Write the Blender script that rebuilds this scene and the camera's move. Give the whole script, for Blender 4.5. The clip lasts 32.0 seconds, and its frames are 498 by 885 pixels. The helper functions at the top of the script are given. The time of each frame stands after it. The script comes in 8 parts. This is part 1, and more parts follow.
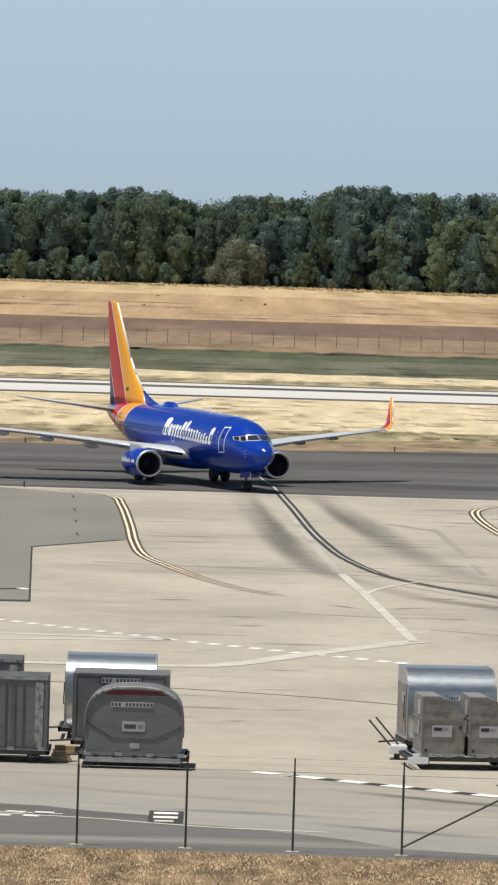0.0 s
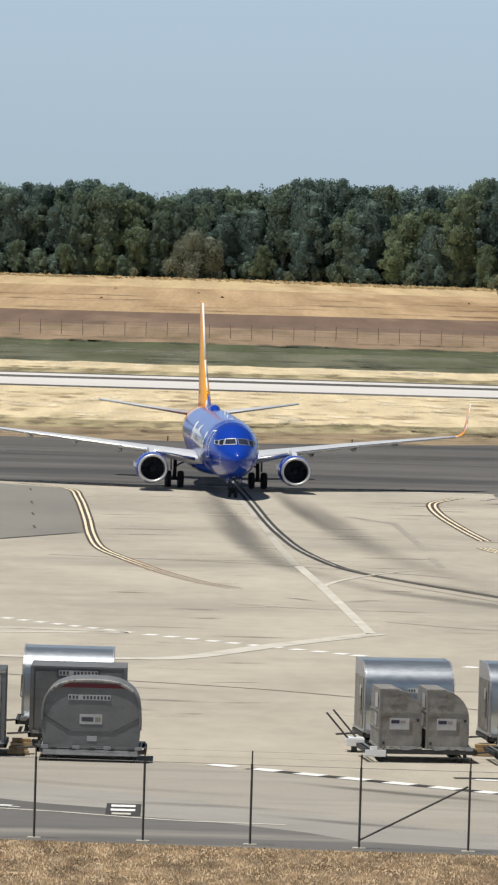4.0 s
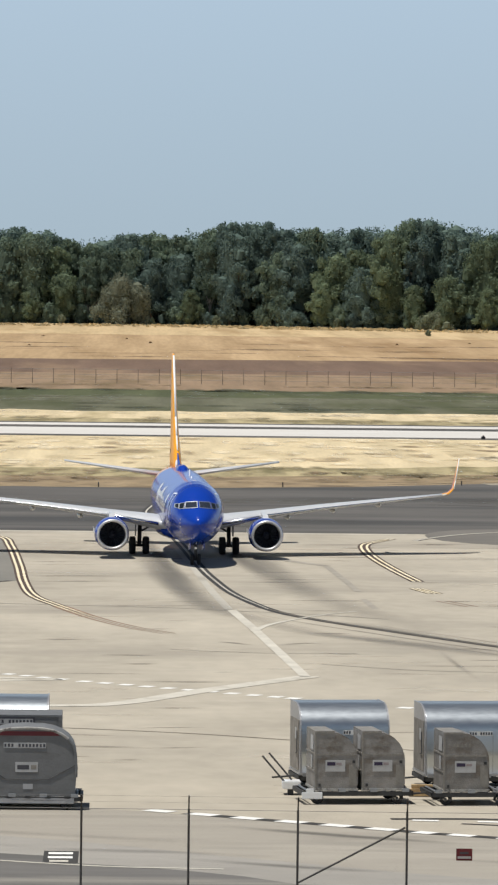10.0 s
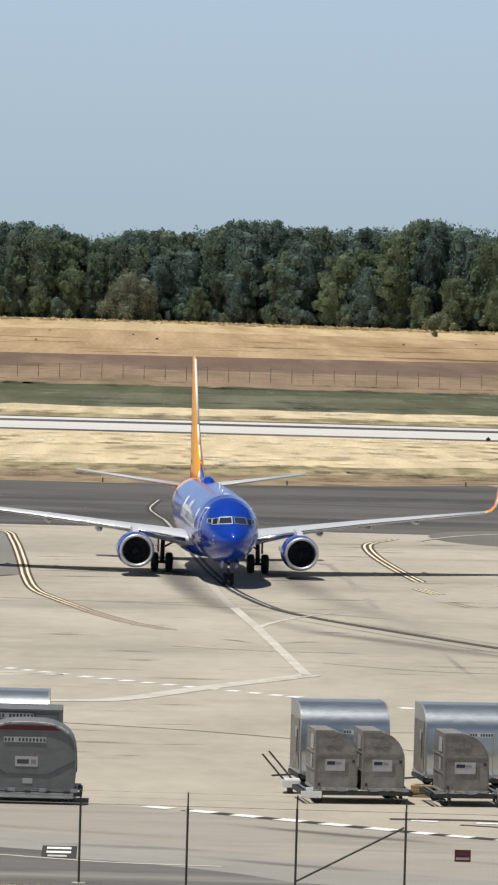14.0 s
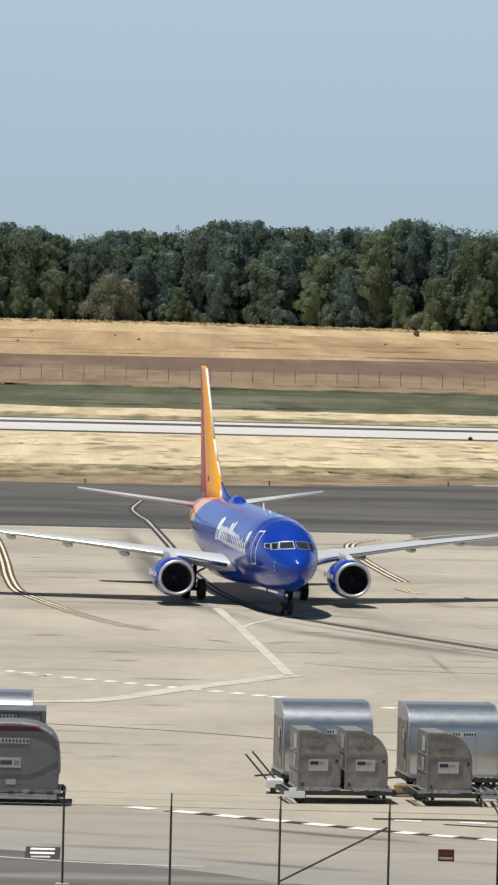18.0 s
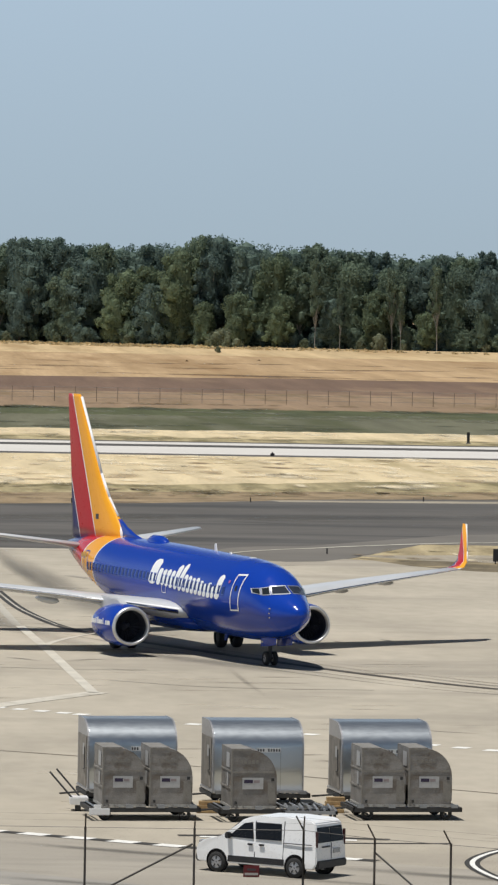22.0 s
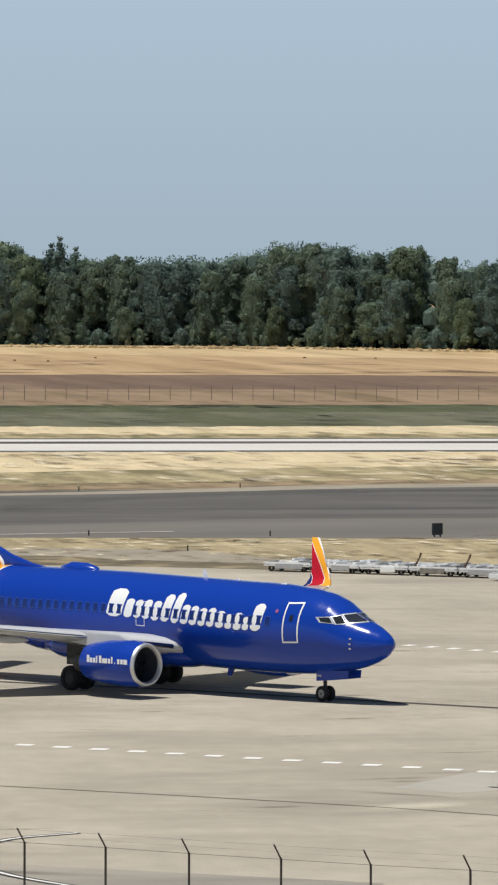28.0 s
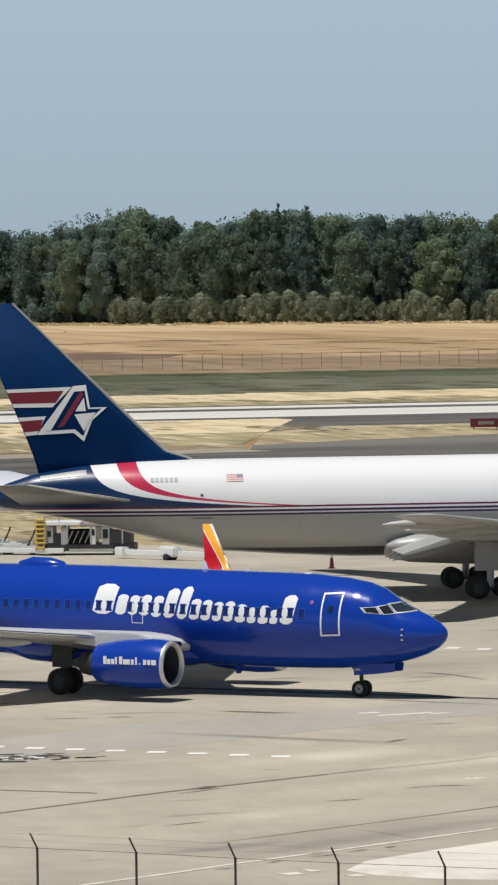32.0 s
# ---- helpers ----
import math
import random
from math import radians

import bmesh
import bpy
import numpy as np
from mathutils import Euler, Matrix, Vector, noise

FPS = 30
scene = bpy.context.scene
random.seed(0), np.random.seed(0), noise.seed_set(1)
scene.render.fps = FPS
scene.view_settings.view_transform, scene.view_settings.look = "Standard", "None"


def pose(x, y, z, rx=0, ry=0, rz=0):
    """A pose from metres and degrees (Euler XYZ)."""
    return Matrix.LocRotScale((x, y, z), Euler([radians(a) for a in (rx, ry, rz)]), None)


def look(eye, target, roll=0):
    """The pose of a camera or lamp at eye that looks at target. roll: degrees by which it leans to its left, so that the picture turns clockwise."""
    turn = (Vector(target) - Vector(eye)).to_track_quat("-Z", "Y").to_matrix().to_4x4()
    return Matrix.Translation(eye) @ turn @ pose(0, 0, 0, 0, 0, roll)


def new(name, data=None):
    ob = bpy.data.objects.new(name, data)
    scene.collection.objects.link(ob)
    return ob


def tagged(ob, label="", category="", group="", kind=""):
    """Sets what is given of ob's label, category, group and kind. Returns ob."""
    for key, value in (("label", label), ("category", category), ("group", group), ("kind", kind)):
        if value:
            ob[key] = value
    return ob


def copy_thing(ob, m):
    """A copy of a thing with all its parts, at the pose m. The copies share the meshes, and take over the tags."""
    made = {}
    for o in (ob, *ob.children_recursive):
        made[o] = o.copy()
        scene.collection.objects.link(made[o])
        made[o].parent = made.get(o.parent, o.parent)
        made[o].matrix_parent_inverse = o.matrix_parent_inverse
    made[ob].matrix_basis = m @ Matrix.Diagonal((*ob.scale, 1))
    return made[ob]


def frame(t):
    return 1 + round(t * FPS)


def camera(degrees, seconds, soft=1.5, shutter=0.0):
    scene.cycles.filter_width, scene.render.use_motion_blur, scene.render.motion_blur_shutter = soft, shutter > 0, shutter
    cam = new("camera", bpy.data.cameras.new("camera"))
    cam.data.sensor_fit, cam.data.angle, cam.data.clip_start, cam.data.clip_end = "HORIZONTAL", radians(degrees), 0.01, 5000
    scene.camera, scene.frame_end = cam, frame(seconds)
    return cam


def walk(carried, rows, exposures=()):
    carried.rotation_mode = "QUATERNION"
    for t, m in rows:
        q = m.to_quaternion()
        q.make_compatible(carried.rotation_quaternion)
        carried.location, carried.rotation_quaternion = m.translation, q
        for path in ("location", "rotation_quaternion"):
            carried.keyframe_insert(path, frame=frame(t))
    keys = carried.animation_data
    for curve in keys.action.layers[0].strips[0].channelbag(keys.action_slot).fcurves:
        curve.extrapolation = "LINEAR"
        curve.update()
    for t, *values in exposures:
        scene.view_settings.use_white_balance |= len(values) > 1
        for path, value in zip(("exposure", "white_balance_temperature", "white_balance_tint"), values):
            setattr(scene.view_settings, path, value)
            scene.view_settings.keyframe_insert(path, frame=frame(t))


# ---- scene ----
cam = camera(5.05, 32.0, soft=2.3)
EYE = (0.0, 0.0, 18.82)
PAN = [  # seconds, turn to the right, tilt, lean
    (0, 0.067, -2.264, 1.689), (0.5, 0.020, -2.212, 1.659), (1, -0.014, -2.160, 1.701), (1.5, -0.025, -2.115, 1.626),
    (2, 0.024, -2.080, 1.616), (2.5, 0.128, -2.076, 1.631), (3, 0.259, -2.107, 1.667), (3.5, 0.403, -2.215, 1.679),
    (4, 0.503, -2.326, 1.680), (4.5, 0.575, -2.396, 1.656), (6.5, 0.723, -2.268, 1.597), (7, 0.819, -2.147, 1.374),
    (7.5, 0.956, -2.017, 1.053), (8, 1.102, -1.877, 0.721), (8.5, 1.218, -1.825, 0.522), (9, 1.280, -1.827, 0.474),
    (9.5, 1.264, -1.847, 0.524), (10, 1.201, -1.864, 0.653), (10.5, 1.102, -1.872, 0.814), (11, 0.994, -1.907, 0.999),
    (11.5, 0.917, -1.931, 1.132), (12, 0.897, -1.929, 1.271), (12.5, 0.935, -1.920, 1.383), (13, 1.014, -1.920, 1.458),
    (13.5, 1.095, -1.907, 1.571), (14, 1.151, -1.887, 1.565), (14.5, 1.185, -1.837, 1.618), (16.5, 1.198, -1.782, 1.575),
    (17, 1.218, -1.825, 1.504), (17.5, 1.264, -1.856, 1.432), (18, 1.332, -1.880, 1.382), (18.5, 1.397, -1.877, 1.370),
    (19, 1.454, -1.861, 1.353), (19.5, 1.550, -1.841, 1.299), (20, 1.730, -1.793, 1.242), (20.5, 2.027, -1.738, 1.128),
    (21, 2.414, -1.698, 1.043), (21.5, 2.866, -1.668, 1.000), (22, 3.337, -1.669, 1.016), (22.5, 3.824, -1.688, 1.093),
    (23, 4.293, -1.748, 1.129), (23.5, 4.704, -1.837, 1.102), (24, 5.033, -1.894, 1.077), (24.5, 5.345, -1.935, 0.972),
    (26.5, 6.880, -1.876, 0.385), (27, 7.334, -1.837, 0.313), (27.5, 7.893, -1.764, 0.231), (28, 8.539, -1.698, 0.183),
    (28.5, 9.228, -1.673, 0.068), (29, 9.915, -1.700, -0.115), (29.5, 10.583, -1.692, -0.281), (30, 11.288, -1.740, -0.451),
    (30.5, 11.994, -1.790, -0.532), (31, 12.687, -1.852, -0.613), (31.5, 13.333, -1.936, -0.668), (32, 13.992, -1.999, -0.753),
]


def aim(turn, tilt, lean):
    """The camera's pose at EYE."""
    a, b = radians(turn), radians(tilt)
    way = Vector((math.sin(a) * math.cos(b), math.cos(a) * math.cos(b), math.sin(b)))
    return look(EYE, Vector(EYE) + way, lean)


walk(cam, [(t, aim(a, b, c)) for t, a, b, c in PAN],
     [(0, 0, 6390, 10), (9, -0.04, 6390, 10), (19, -0.05, 6390, 10), (21, -0.1, 6390, 10), (22, -0.14, 6390, 10), (23, -0.13, 6390, 10), (24.5, -0.04, 6390, 10), (26.5, -0.09, 6390, 10), (28, -0.15, 6390, 10), (30, -0.2, 6390, 10), (31, -0.26, 6390, 10), (32, -0.19, 6390, 10)])

# ---- light ----
SUN = Vector((0.25, 0.12, -1.0)).normalized()
world = bpy.data.worlds.new("world")
scene.world = world
world.use_nodes = True
wn = world.node_tree.nodes
sky = wn.new("ShaderNodeTexSky")
sky.sky_type = "NISHITA"
sky.sun_disc = False
sky.sun_elevation = math.asin(-SUN.z)
sky.sun_rotation = math.atan2(-SUN.x, -SUN.y)
sky.altitude = 0
sky.air_density, sky.dust_density, sky.ozone_density = 1.0, 0.6, 2.0
# summer haze: the sky pales evenly all round towards the horizon
SKY = 0.034
geo_w, sep_w, fade, haze, veil = (wn.new(k) for k in ("ShaderNodeTexCoord", "ShaderNodeSeparateXYZ", "ShaderNodeMapRange", "ShaderNodeValToRGB", "ShaderNodeMix"))
wl_ = world.node_tree.links
wl_.new(geo_w.outputs["Generated"], sep_w.inputs[0])
wl_.new(sep_w.outputs[2], fade.inputs[0])
fade.interpolation_type = "SMOOTHSTEP"
fade.inputs[1].default_value, fade.inputs[2].default_value, fade.inputs[3].default_value, fade.inputs[4].default_value = 0.12, 0.36, 1.0, 0.0
lift_w = wn.new("ShaderNodeMapRange")
lift_w.inputs[1].default_value, lift_w.inputs[2].default_value = 0.0, 0.3
wl_.new(sep_w.outputs[2], lift_w.inputs[0])
wl_.new(lift_w.outputs[0], haze.inputs[0])
haze.color_ramp.elements[0].color = (0.405 / SKY / 10, 0.505 / SKY / 10, 0.58 / SKY / 10, 1)
haze.color_ramp.elements[1].color = (0.505 / SKY / 10, 0.645 / SKY / 10, 0.80 / SKY / 10, 1)
haze.color_ramp.elements.new(0.3).color = (0.505 / SKY / 10, 0.65 / SKY / 10, 0.80 / SKY / 10, 1)
gain = wn.new("ShaderNodeVectorMath")
gain.operation = "SCALE"
gain.inputs["Scale"].default_value = 10.0
wl_.new(haze.outputs[0], gain.inputs[0])
veil.data_type = "RGBA"
wl_.new(fade.outputs[0], veil.inputs[0])
wl_.new(sky.outputs[0], veil.inputs[6])
wl_.new(gain.outputs[0], veil.inputs[7])
wl_.new(veil.outputs[2], wn["Background"].inputs[0])
wn["Background"].inputs[1].default_value = SKY
sun_lamp = bpy.data.lights.new("sun", "SUN")
sun_lamp.energy, sun_lamp.angle, sun_lamp.color = 4.7, radians(0.55), (0.985, 0.948, 0.885)
sun_ob = new("sun", sun_lamp)
sun_ob.matrix_world = look((0, 300, 200), Vector((0, 300, 200)) + SUN)
scene.view_settings.exposure = 0.0


# ---- materials ----
def mat(name, color, rough=0.7, metal=0.0, vary=0.15, scale=2.0, stretch=(1, 1, 1), bump=0.0, tint=None, coat=0.0, rand=0.0, island=0.0, spots=None, shine=0.5):
    """A surface with two scales of variation in colour and gloss, and a fine relief."""
    m = bpy.data.materials.new(name)
    m.use_nodes = True
    n, l = m.node_tree.nodes, m.node_tree.links
    b = n["Principled BSDF"]
    b.inputs["Metallic"].default_value = metal
    b.inputs["Specular IOR Level"].default_value = shine
    if coat:
        b.inputs["Coat Weight"].default_value, b.inputs["Coat Roughness"].default_value = coat, 0.04
    tc, mp = n.new("ShaderNodeTexCoord"), n.new("ShaderNodeMapping")
    l.new(tc.outputs["Object"], mp.inputs[0])
    mp.inputs["Scale"].default_value = stretch
    big, fine = n.new("ShaderNodeTexNoise"), n.new("ShaderNodeTexNoise")
    for q, s in ((big, scale), (fine, scale * 9)):
        q.inputs["Scale"].default_value, q.inputs["Detail"].default_value = s, 5
        l.new(mp.outputs[0], q.inputs["Vector"])
    add = n.new("ShaderNodeMath")
    add.operation = "MULTIPLY_ADD"
    l.new(fine.outputs[0], add.inputs[0])
    add.inputs[1].default_value = 0.5
    l.new(big.outputs[0], add.inputs[2])
    last = add.outputs[0]
    for weight, node, out in ((rand, "ShaderNodeObjectInfo", "Random"), (island, "ShaderNodeNewGeometry", "Random Per Island")):
        if weight:
            info, more = n.new(node), n.new("ShaderNodeMath")
            more.operation = "MULTIPLY_ADD"
            more.inputs[1].default_value = weight
            l.new(info.outputs[out], more.inputs[0])
            l.new(last, more.inputs[2])
            shift = n.new("ShaderNodeMath")
            shift.operation = "SUBTRACT"
            shift.inputs[1].default_value = weight / 2
            l.new(more.outputs[0], shift.inputs[0])
            last = shift.outputs[0]
    ramp = n.new("ShaderNodeMapRange")
    ramp.inputs[1].default_value, ramp.inputs[2].default_value = 0.45, 1.05
    l.new(last, ramp.inputs[0])
    mix = n.new("ShaderNodeMix")
    mix.data_type = "RGBA"
    tint = tint or color
    mix.inputs[6].default_value = (*[max(0, c * (1 - vary)) for c in color], 1)
    mix.inputs[7].default_value = (*[min(1, c * (1 + vary)) for c in tint], 1)
    l.new(ramp.outputs[0], mix.inputs[0])
    out = mix.outputs[2]
    if spots:
        # patches of another colour: colour, scale, share, stretch
        sc, ss, share_, st = spots
        mp2, no2, rg2, mx2 = n.new("ShaderNodeMapping"), n.new("ShaderNodeTexNoise"), n.new("ShaderNodeMapRange"), n.new("ShaderNodeMix")
        mp2.inputs["Scale"].default_value, mp2.inputs["Location"].default_value = st, (17.3, 5.1, 0)
        l.new(tc.outputs["Object"], mp2.inputs[0])
        l.new(mp2.outputs[0], no2.inputs["Vector"])
        no2.inputs["Scale"].default_value, no2.inputs["Detail"].default_value, no2.inputs["Roughness"].default_value = ss, 7, 0.62
        rg2.inputs[1].default_value, rg2.inputs[2].default_value = 0.62 - 0.3 * share_, 0.76 - 0.3 * share_
        l.new(no2.outputs[0], rg2.inputs[0])
        mx2.data_type = "RGBA"
        l.new(rg2.outputs[0], mx2.inputs[0])
        l.new(out, mx2.inputs[6])
        mx2.inputs[7].default_value = (*sc, 1)
        out = mx2.outputs[2]
    l.new(out, b.inputs["Base Color"])
    gloss = n.new("ShaderNodeMapRange")
    gloss.inputs[3].default_value, gloss.inputs[4].default_value = max(0.02, rough - 0.08), min(1, rough + 0.08)
    l.new(fine.outputs[0], gloss.inputs[0])
    l.new(gloss.outputs[0], b.inputs["Roughness"])
    if bump:
        bu = n.new("ShaderNodeBump")
        bu.inputs["Strength"].default_value, bu.inputs["Distance"].default_value = 0.6, bump
        l.new(fine.outputs[0], bu.inputs["Height"])
        l.new(bu.outputs[0], b.inputs["Normal"])
    return m


def banded(name, bands, rough, axis_mix, coat=0.25, under=(), shine=0.4):
    """Painted bands along the sum of the object's coordinates weighed by axis_mix, and a square term in z: bands are (upper limit, colour)."""
    m = mat(name, (0.5, 0.5, 0.5), rough, coat=coat, vary=0.05, scale=0.8, shine=shine)
    n, l = m.node_tree.nodes, m.node_tree.links
    b = n["Principled BSDF"]
    tc, sep = n.new("ShaderNodeTexCoord"), n.new("ShaderNodeSeparateXYZ")
    l.new(tc.outputs["Object"], sep.inputs[0])
    kx, kz, kq, z0 = axis_mix[:4]
    k6 = axis_mix[4] if len(axis_mix) > 4 else 0.0

    def calc(op, a, c, d=None):
        q = n.new("ShaderNodeMath")
        q.operation = op
        for k, v in enumerate((a, c, d)):
            if v is None:
                continue
            if isinstance(v, (int, float)):
                q.inputs[k].default_value = v
            else:
                l.new(v, q.inputs[k])
        return q.outputs[0]
    dz = calc("SUBTRACT", sep.outputs[2], z0)
    value = calc("MULTIPLY_ADD", sep.outputs[0], kx, calc("MULTIPLY_ADD", dz, kz, calc("MULTIPLY", calc("MULTIPLY", dz, dz), kq)))
    if k6:
        value = calc("MULTIPLY_ADD", calc("POWER", calc("MULTIPLY", dz, dz), 3.0), k6, value)
    last = None
    for limit, color in bands:
        if last is None:
            rgb = n.new("ShaderNodeRGB")
            rgb.outputs[0].default_value = (*color, 1)
            last, lim = rgb.outputs[0], limit
            continue
        mix = n.new("ShaderNodeMix")
        mix.data_type = "RGBA"
        l.new(calc("GREATER_THAN", value, lim), mix.inputs[0])
        l.new(last, mix.inputs[6])
        mix.inputs[7].default_value = (*color, 1)
        last, lim = mix.outputs[2], limit
    for limit, color in under:
        mix = n.new("ShaderNodeMix")
        mix.data_type = "RGBA"
        l.new(calc("LESS_THAN", sep.outputs[2], limit), mix.inputs[0])
        l.new(last, mix.inputs[6])
        mix.inputs[7].default_value = (*color, 1)
        last = mix.outputs[2]
    l.new(last, b.inputs["Base Color"])
    return m


def see_through(name, color, rough, strength, scale, stretch=(1, 1, 1)):
    """A worn layer on the pavement: thins out towards its sides (v of its map) and in patches."""
    m = bpy.data.materials.new(name)
    m.use_nodes = True
    n, l = m.node_tree.nodes, m.node_tree.links
    b = n["Principled BSDF"]
    b.inputs["Base Color"].default_value = (*color, 1)
    b.inputs["Roughness"].default_value = rough
    tc, sep, no, mp = n.new("ShaderNodeTexCoord"), n.new("ShaderNodeSeparateXYZ"), n.new("ShaderNodeTexNoise"), n.new("ShaderNodeMapping")
    l.new(tc.outputs["UV"], sep.inputs[0])
    l.new(tc.outputs["Object"], mp.inputs[0])
    mp.inputs["Scale"].default_value = stretch
    l.new(mp.outputs[0], no.inputs["Vector"])
    no.inputs["Scale"].default_value, no.inputs["Detail"].default_value = scale, 6

    def calc(op, a, c):
        q = n.new("ShaderNodeMath")
        q.operation, q.use_clamp = op, True
        for k, v in enumerate((a, c)):
            if isinstance(v, (int, float)):
                q.inputs[k].default_value = v
            else:
                l.new(v, q.inputs[k])
        return q.outputs[0]

    def hump(s):
        q = n.new("ShaderNodeMath")
        q.operation = "PINGPONG"
        l.new(s, q.inputs[0])
        q.inputs[1].default_value = 0.5
        r = n.new("ShaderNodeMapRange")
        r.interpolation_type = "SMOOTHSTEP"
        r.inputs[2].default_value = 0.5
        l.new(q.outputs[0], r.inputs[0])
        return r.outputs[0]
    patch = n.new("ShaderNodeMapRange")
    patch.inputs[1].default_value, patch.inputs[2].default_value = 0.3, 0.65
    l.new(no.outputs[0], patch.inputs[0])
    a = calc("MULTIPLY", calc("MULTIPLY", hump(sep.outputs[1]), hump(sep.outputs[0])), strength)
    l.new(calc("MULTIPLY", a, patch.outputs[0]), b.inputs["Alpha"])
    return m


def glass(name, tint=(0.02, 0.025, 0.03), rough=0.05):
    return mat(name, tint, rough, vary=0.1, shine=0.25)


CONCRETE = mat("concrete", (0.411, 0.368, 0.294), 0.9, vary=0.2, scale=0.09, stretch=(1.2, 0.6, 1), bump=0.006, spots=((0.315, 0.282, 0.229), 0.07, 0.36, (0.5, 1.0, 1)), shine=0.25)
PALE_CONCRETE = mat("pale_concrete", (0.49, 0.45, 0.37), 0.9, vary=0.12, scale=0.1, bump=0.004)
NEW_CONCRETE = mat("new_concrete", (0.66, 0.62, 0.54), 0.9, vary=0.12, scale=0.4, bump=0.004, spots=((0.5, 0.46, 0.39), 0.3, 0.3, (1, 0.5, 1)))
ASPHALT = mat("asphalt", (0.114, 0.106, 0.096), 0.92, vary=0.28, scale=0.08, stretch=(0.5, 1, 1), bump=0.006, spots=((0.065, 0.063, 0.06), 0.05, 0.5, (0.25, 1.6, 1)), shine=0.25)
GREY_ASPHALT = mat("weathered_asphalt", (0.145, 0.132, 0.112), 0.92, vary=0.22, scale=0.08, stretch=(0.4, 1, 1), bump=0.006)
PATCH_ASPHALT = mat("patch_asphalt", (0.20, 0.188, 0.16), 0.92, vary=0.15, scale=0.12, stretch=(1, 0.3, 1), bump=0.006)
ROAD_GREY = mat("road_grey", (0.30, 0.28, 0.245), 0.92, vary=0.2, scale=0.15, stretch=(0.3, 1, 1), bump=0.005)
LANE_GREY = mat("lane_grey", (0.335, 0.305, 0.255), 0.92, vary=0.2, scale=0.12, stretch=(0.25, 1, 1), bump=0.005, spots=((0.25, 0.23, 0.195), 0.12, 0.4, (0.3, 1.3, 1)), shine=0.25)
PERIMETER = mat("perimeter_asphalt", (0.135, 0.128, 0.118), 0.92, vary=0.25, scale=0.2, stretch=(0.25, 1, 1), bump=0.006, spots=((0.24, 0.225, 0.195), 0.16, 0.32, (0.25, 1.6, 1)), shine=0.25)
PALE_STAIN = see_through("pale_wear", (0.62, 0.57, 0.47), 0.9, 0.85, 0.3, (1, 0.5, 1))
RUNWAY = mat("runway_concrete", (0.607, 0.580, 0.534), 0.9, vary=0.1, scale=0.05, stretch=(0.2, 1, 1))
SOIL = mat("dry_soil", (0.28, 0.212, 0.13), 0.97, vary=0.35, scale=0.4, stretch=(1, 0.4, 1), bump=0.03, spots=((0.16, 0.12, 0.08), 0.3, 0.36, (0.5, 0.5, 1)), shine=0.1)
STRAW = mat("straw", (0.60, 0.495, 0.315), 0.97, vary=0.22, scale=0.4, stretch=(1, 0.06, 1), bump=0.05, spots=((0.37, 0.30, 0.165), 0.22, 0.26, (0.5, 0.08, 1)), shine=0.1)
OLIVE_STRAW = mat("olive_straw", (0.37, 0.31, 0.18), 0.97, vary=0.35, scale=0.4, stretch=(1, 0.07, 1), bump=0.05, spots=((0.185, 0.16, 0.085), 0.24, 0.5, (0.7, 0.12, 1)), shine=0.1)
DRY_VERGE = mat("dry_verge", (0.43, 0.325, 0.205), 0.97, vary=0.35, scale=1.2, bump=0.04, spots=((0.19, 0.135, 0.085), 0.9, 0.45, (1, 0.35, 1)), shine=0.1)
DUSTY = mat("dusty_path", (0.31, 0.275, 0.215), 0.95, vary=0.2, scale=0.3, stretch=(0.6, 0.4, 1), shine=0.1)
WEEDY = mat("weedy_soil", (0.15, 0.125, 0.085), 0.97, vary=0.4, scale=0.6, stretch=(1, 0.4, 1), bump=0.04, spots=((0.30, 0.245, 0.15), 0.5, 0.42, (0.5, 0.5, 1)), shine=0.1)
GREY_WEAR = see_through("grey_wear", (0.33, 0.315, 0.285), 0.9, 0.7, 0.15, (1, 0.4, 1))
TAR_SMEAR = see_through("tar_smear", (0.085, 0.07, 0.055), 0.9, 1.6, 0.6, (1, 0.5, 1))
PALE_BAND = see_through("pale_band", (0.66, 0.60, 0.475), 0.9, 0.85, 0.12, (1, 0.4, 1))
GREYED_CONCRETE = mat("greyed_concrete", (0.375, 0.348, 0.297), 0.9, vary=0.14, scale=0.14, stretch=(1, 0.5, 1), bump=0.004)
DARK_MOTTLE = see_through("dark_mottle", (0.29, 0.255, 0.20), 0.9, 0.75, 0.5, (1, 0.5, 1))
PALE_MOTTLE = see_through("pale_mottle", (0.56, 0.51, 0.41), 0.9, 0.8, 0.5, (1, 0.5, 1))
RUST_STAIN = see_through("rust_stain", (0.10, 0.055, 0.035), 0.9, 1.1, 0.5)
WEED_LINE = see_through("weed_line", (0.10, 0.085, 0.055), 0.95, 0.9, 0.3, (1, 0.5, 1))
ISLAND = mat("island_grass", (0.37, 0.305, 0.185), 0.97, vary=0.35, scale=0.6, stretch=(1, 0.1, 1), bump=0.04, spots=((0.22, 0.18, 0.105), 0.35, 0.36, (0.6, 0.12, 1)), shine=0.1)
PALE_GRASS = mat("pale_grass", (0.50, 0.375, 0.215), 0.97, vary=0.26, scale=0.12, stretch=(1, 0.03, 1), bump=0.05, spots=((0.36, 0.25, 0.13), 0.08, 0.36, (0.6, 0.05, 1)), shine=0.1)
STUBBLE = mat("stubble_field", (0.359, 0.244, 0.129), 0.97, vary=0.2, scale=0.14, stretch=(1, 0.03, 1), tint=(0.442, 0.317, 0.184), spots=((0.276, 0.179, 0.092), 0.07, 0.32, (0.5, 0.05, 1)), shine=0.1)
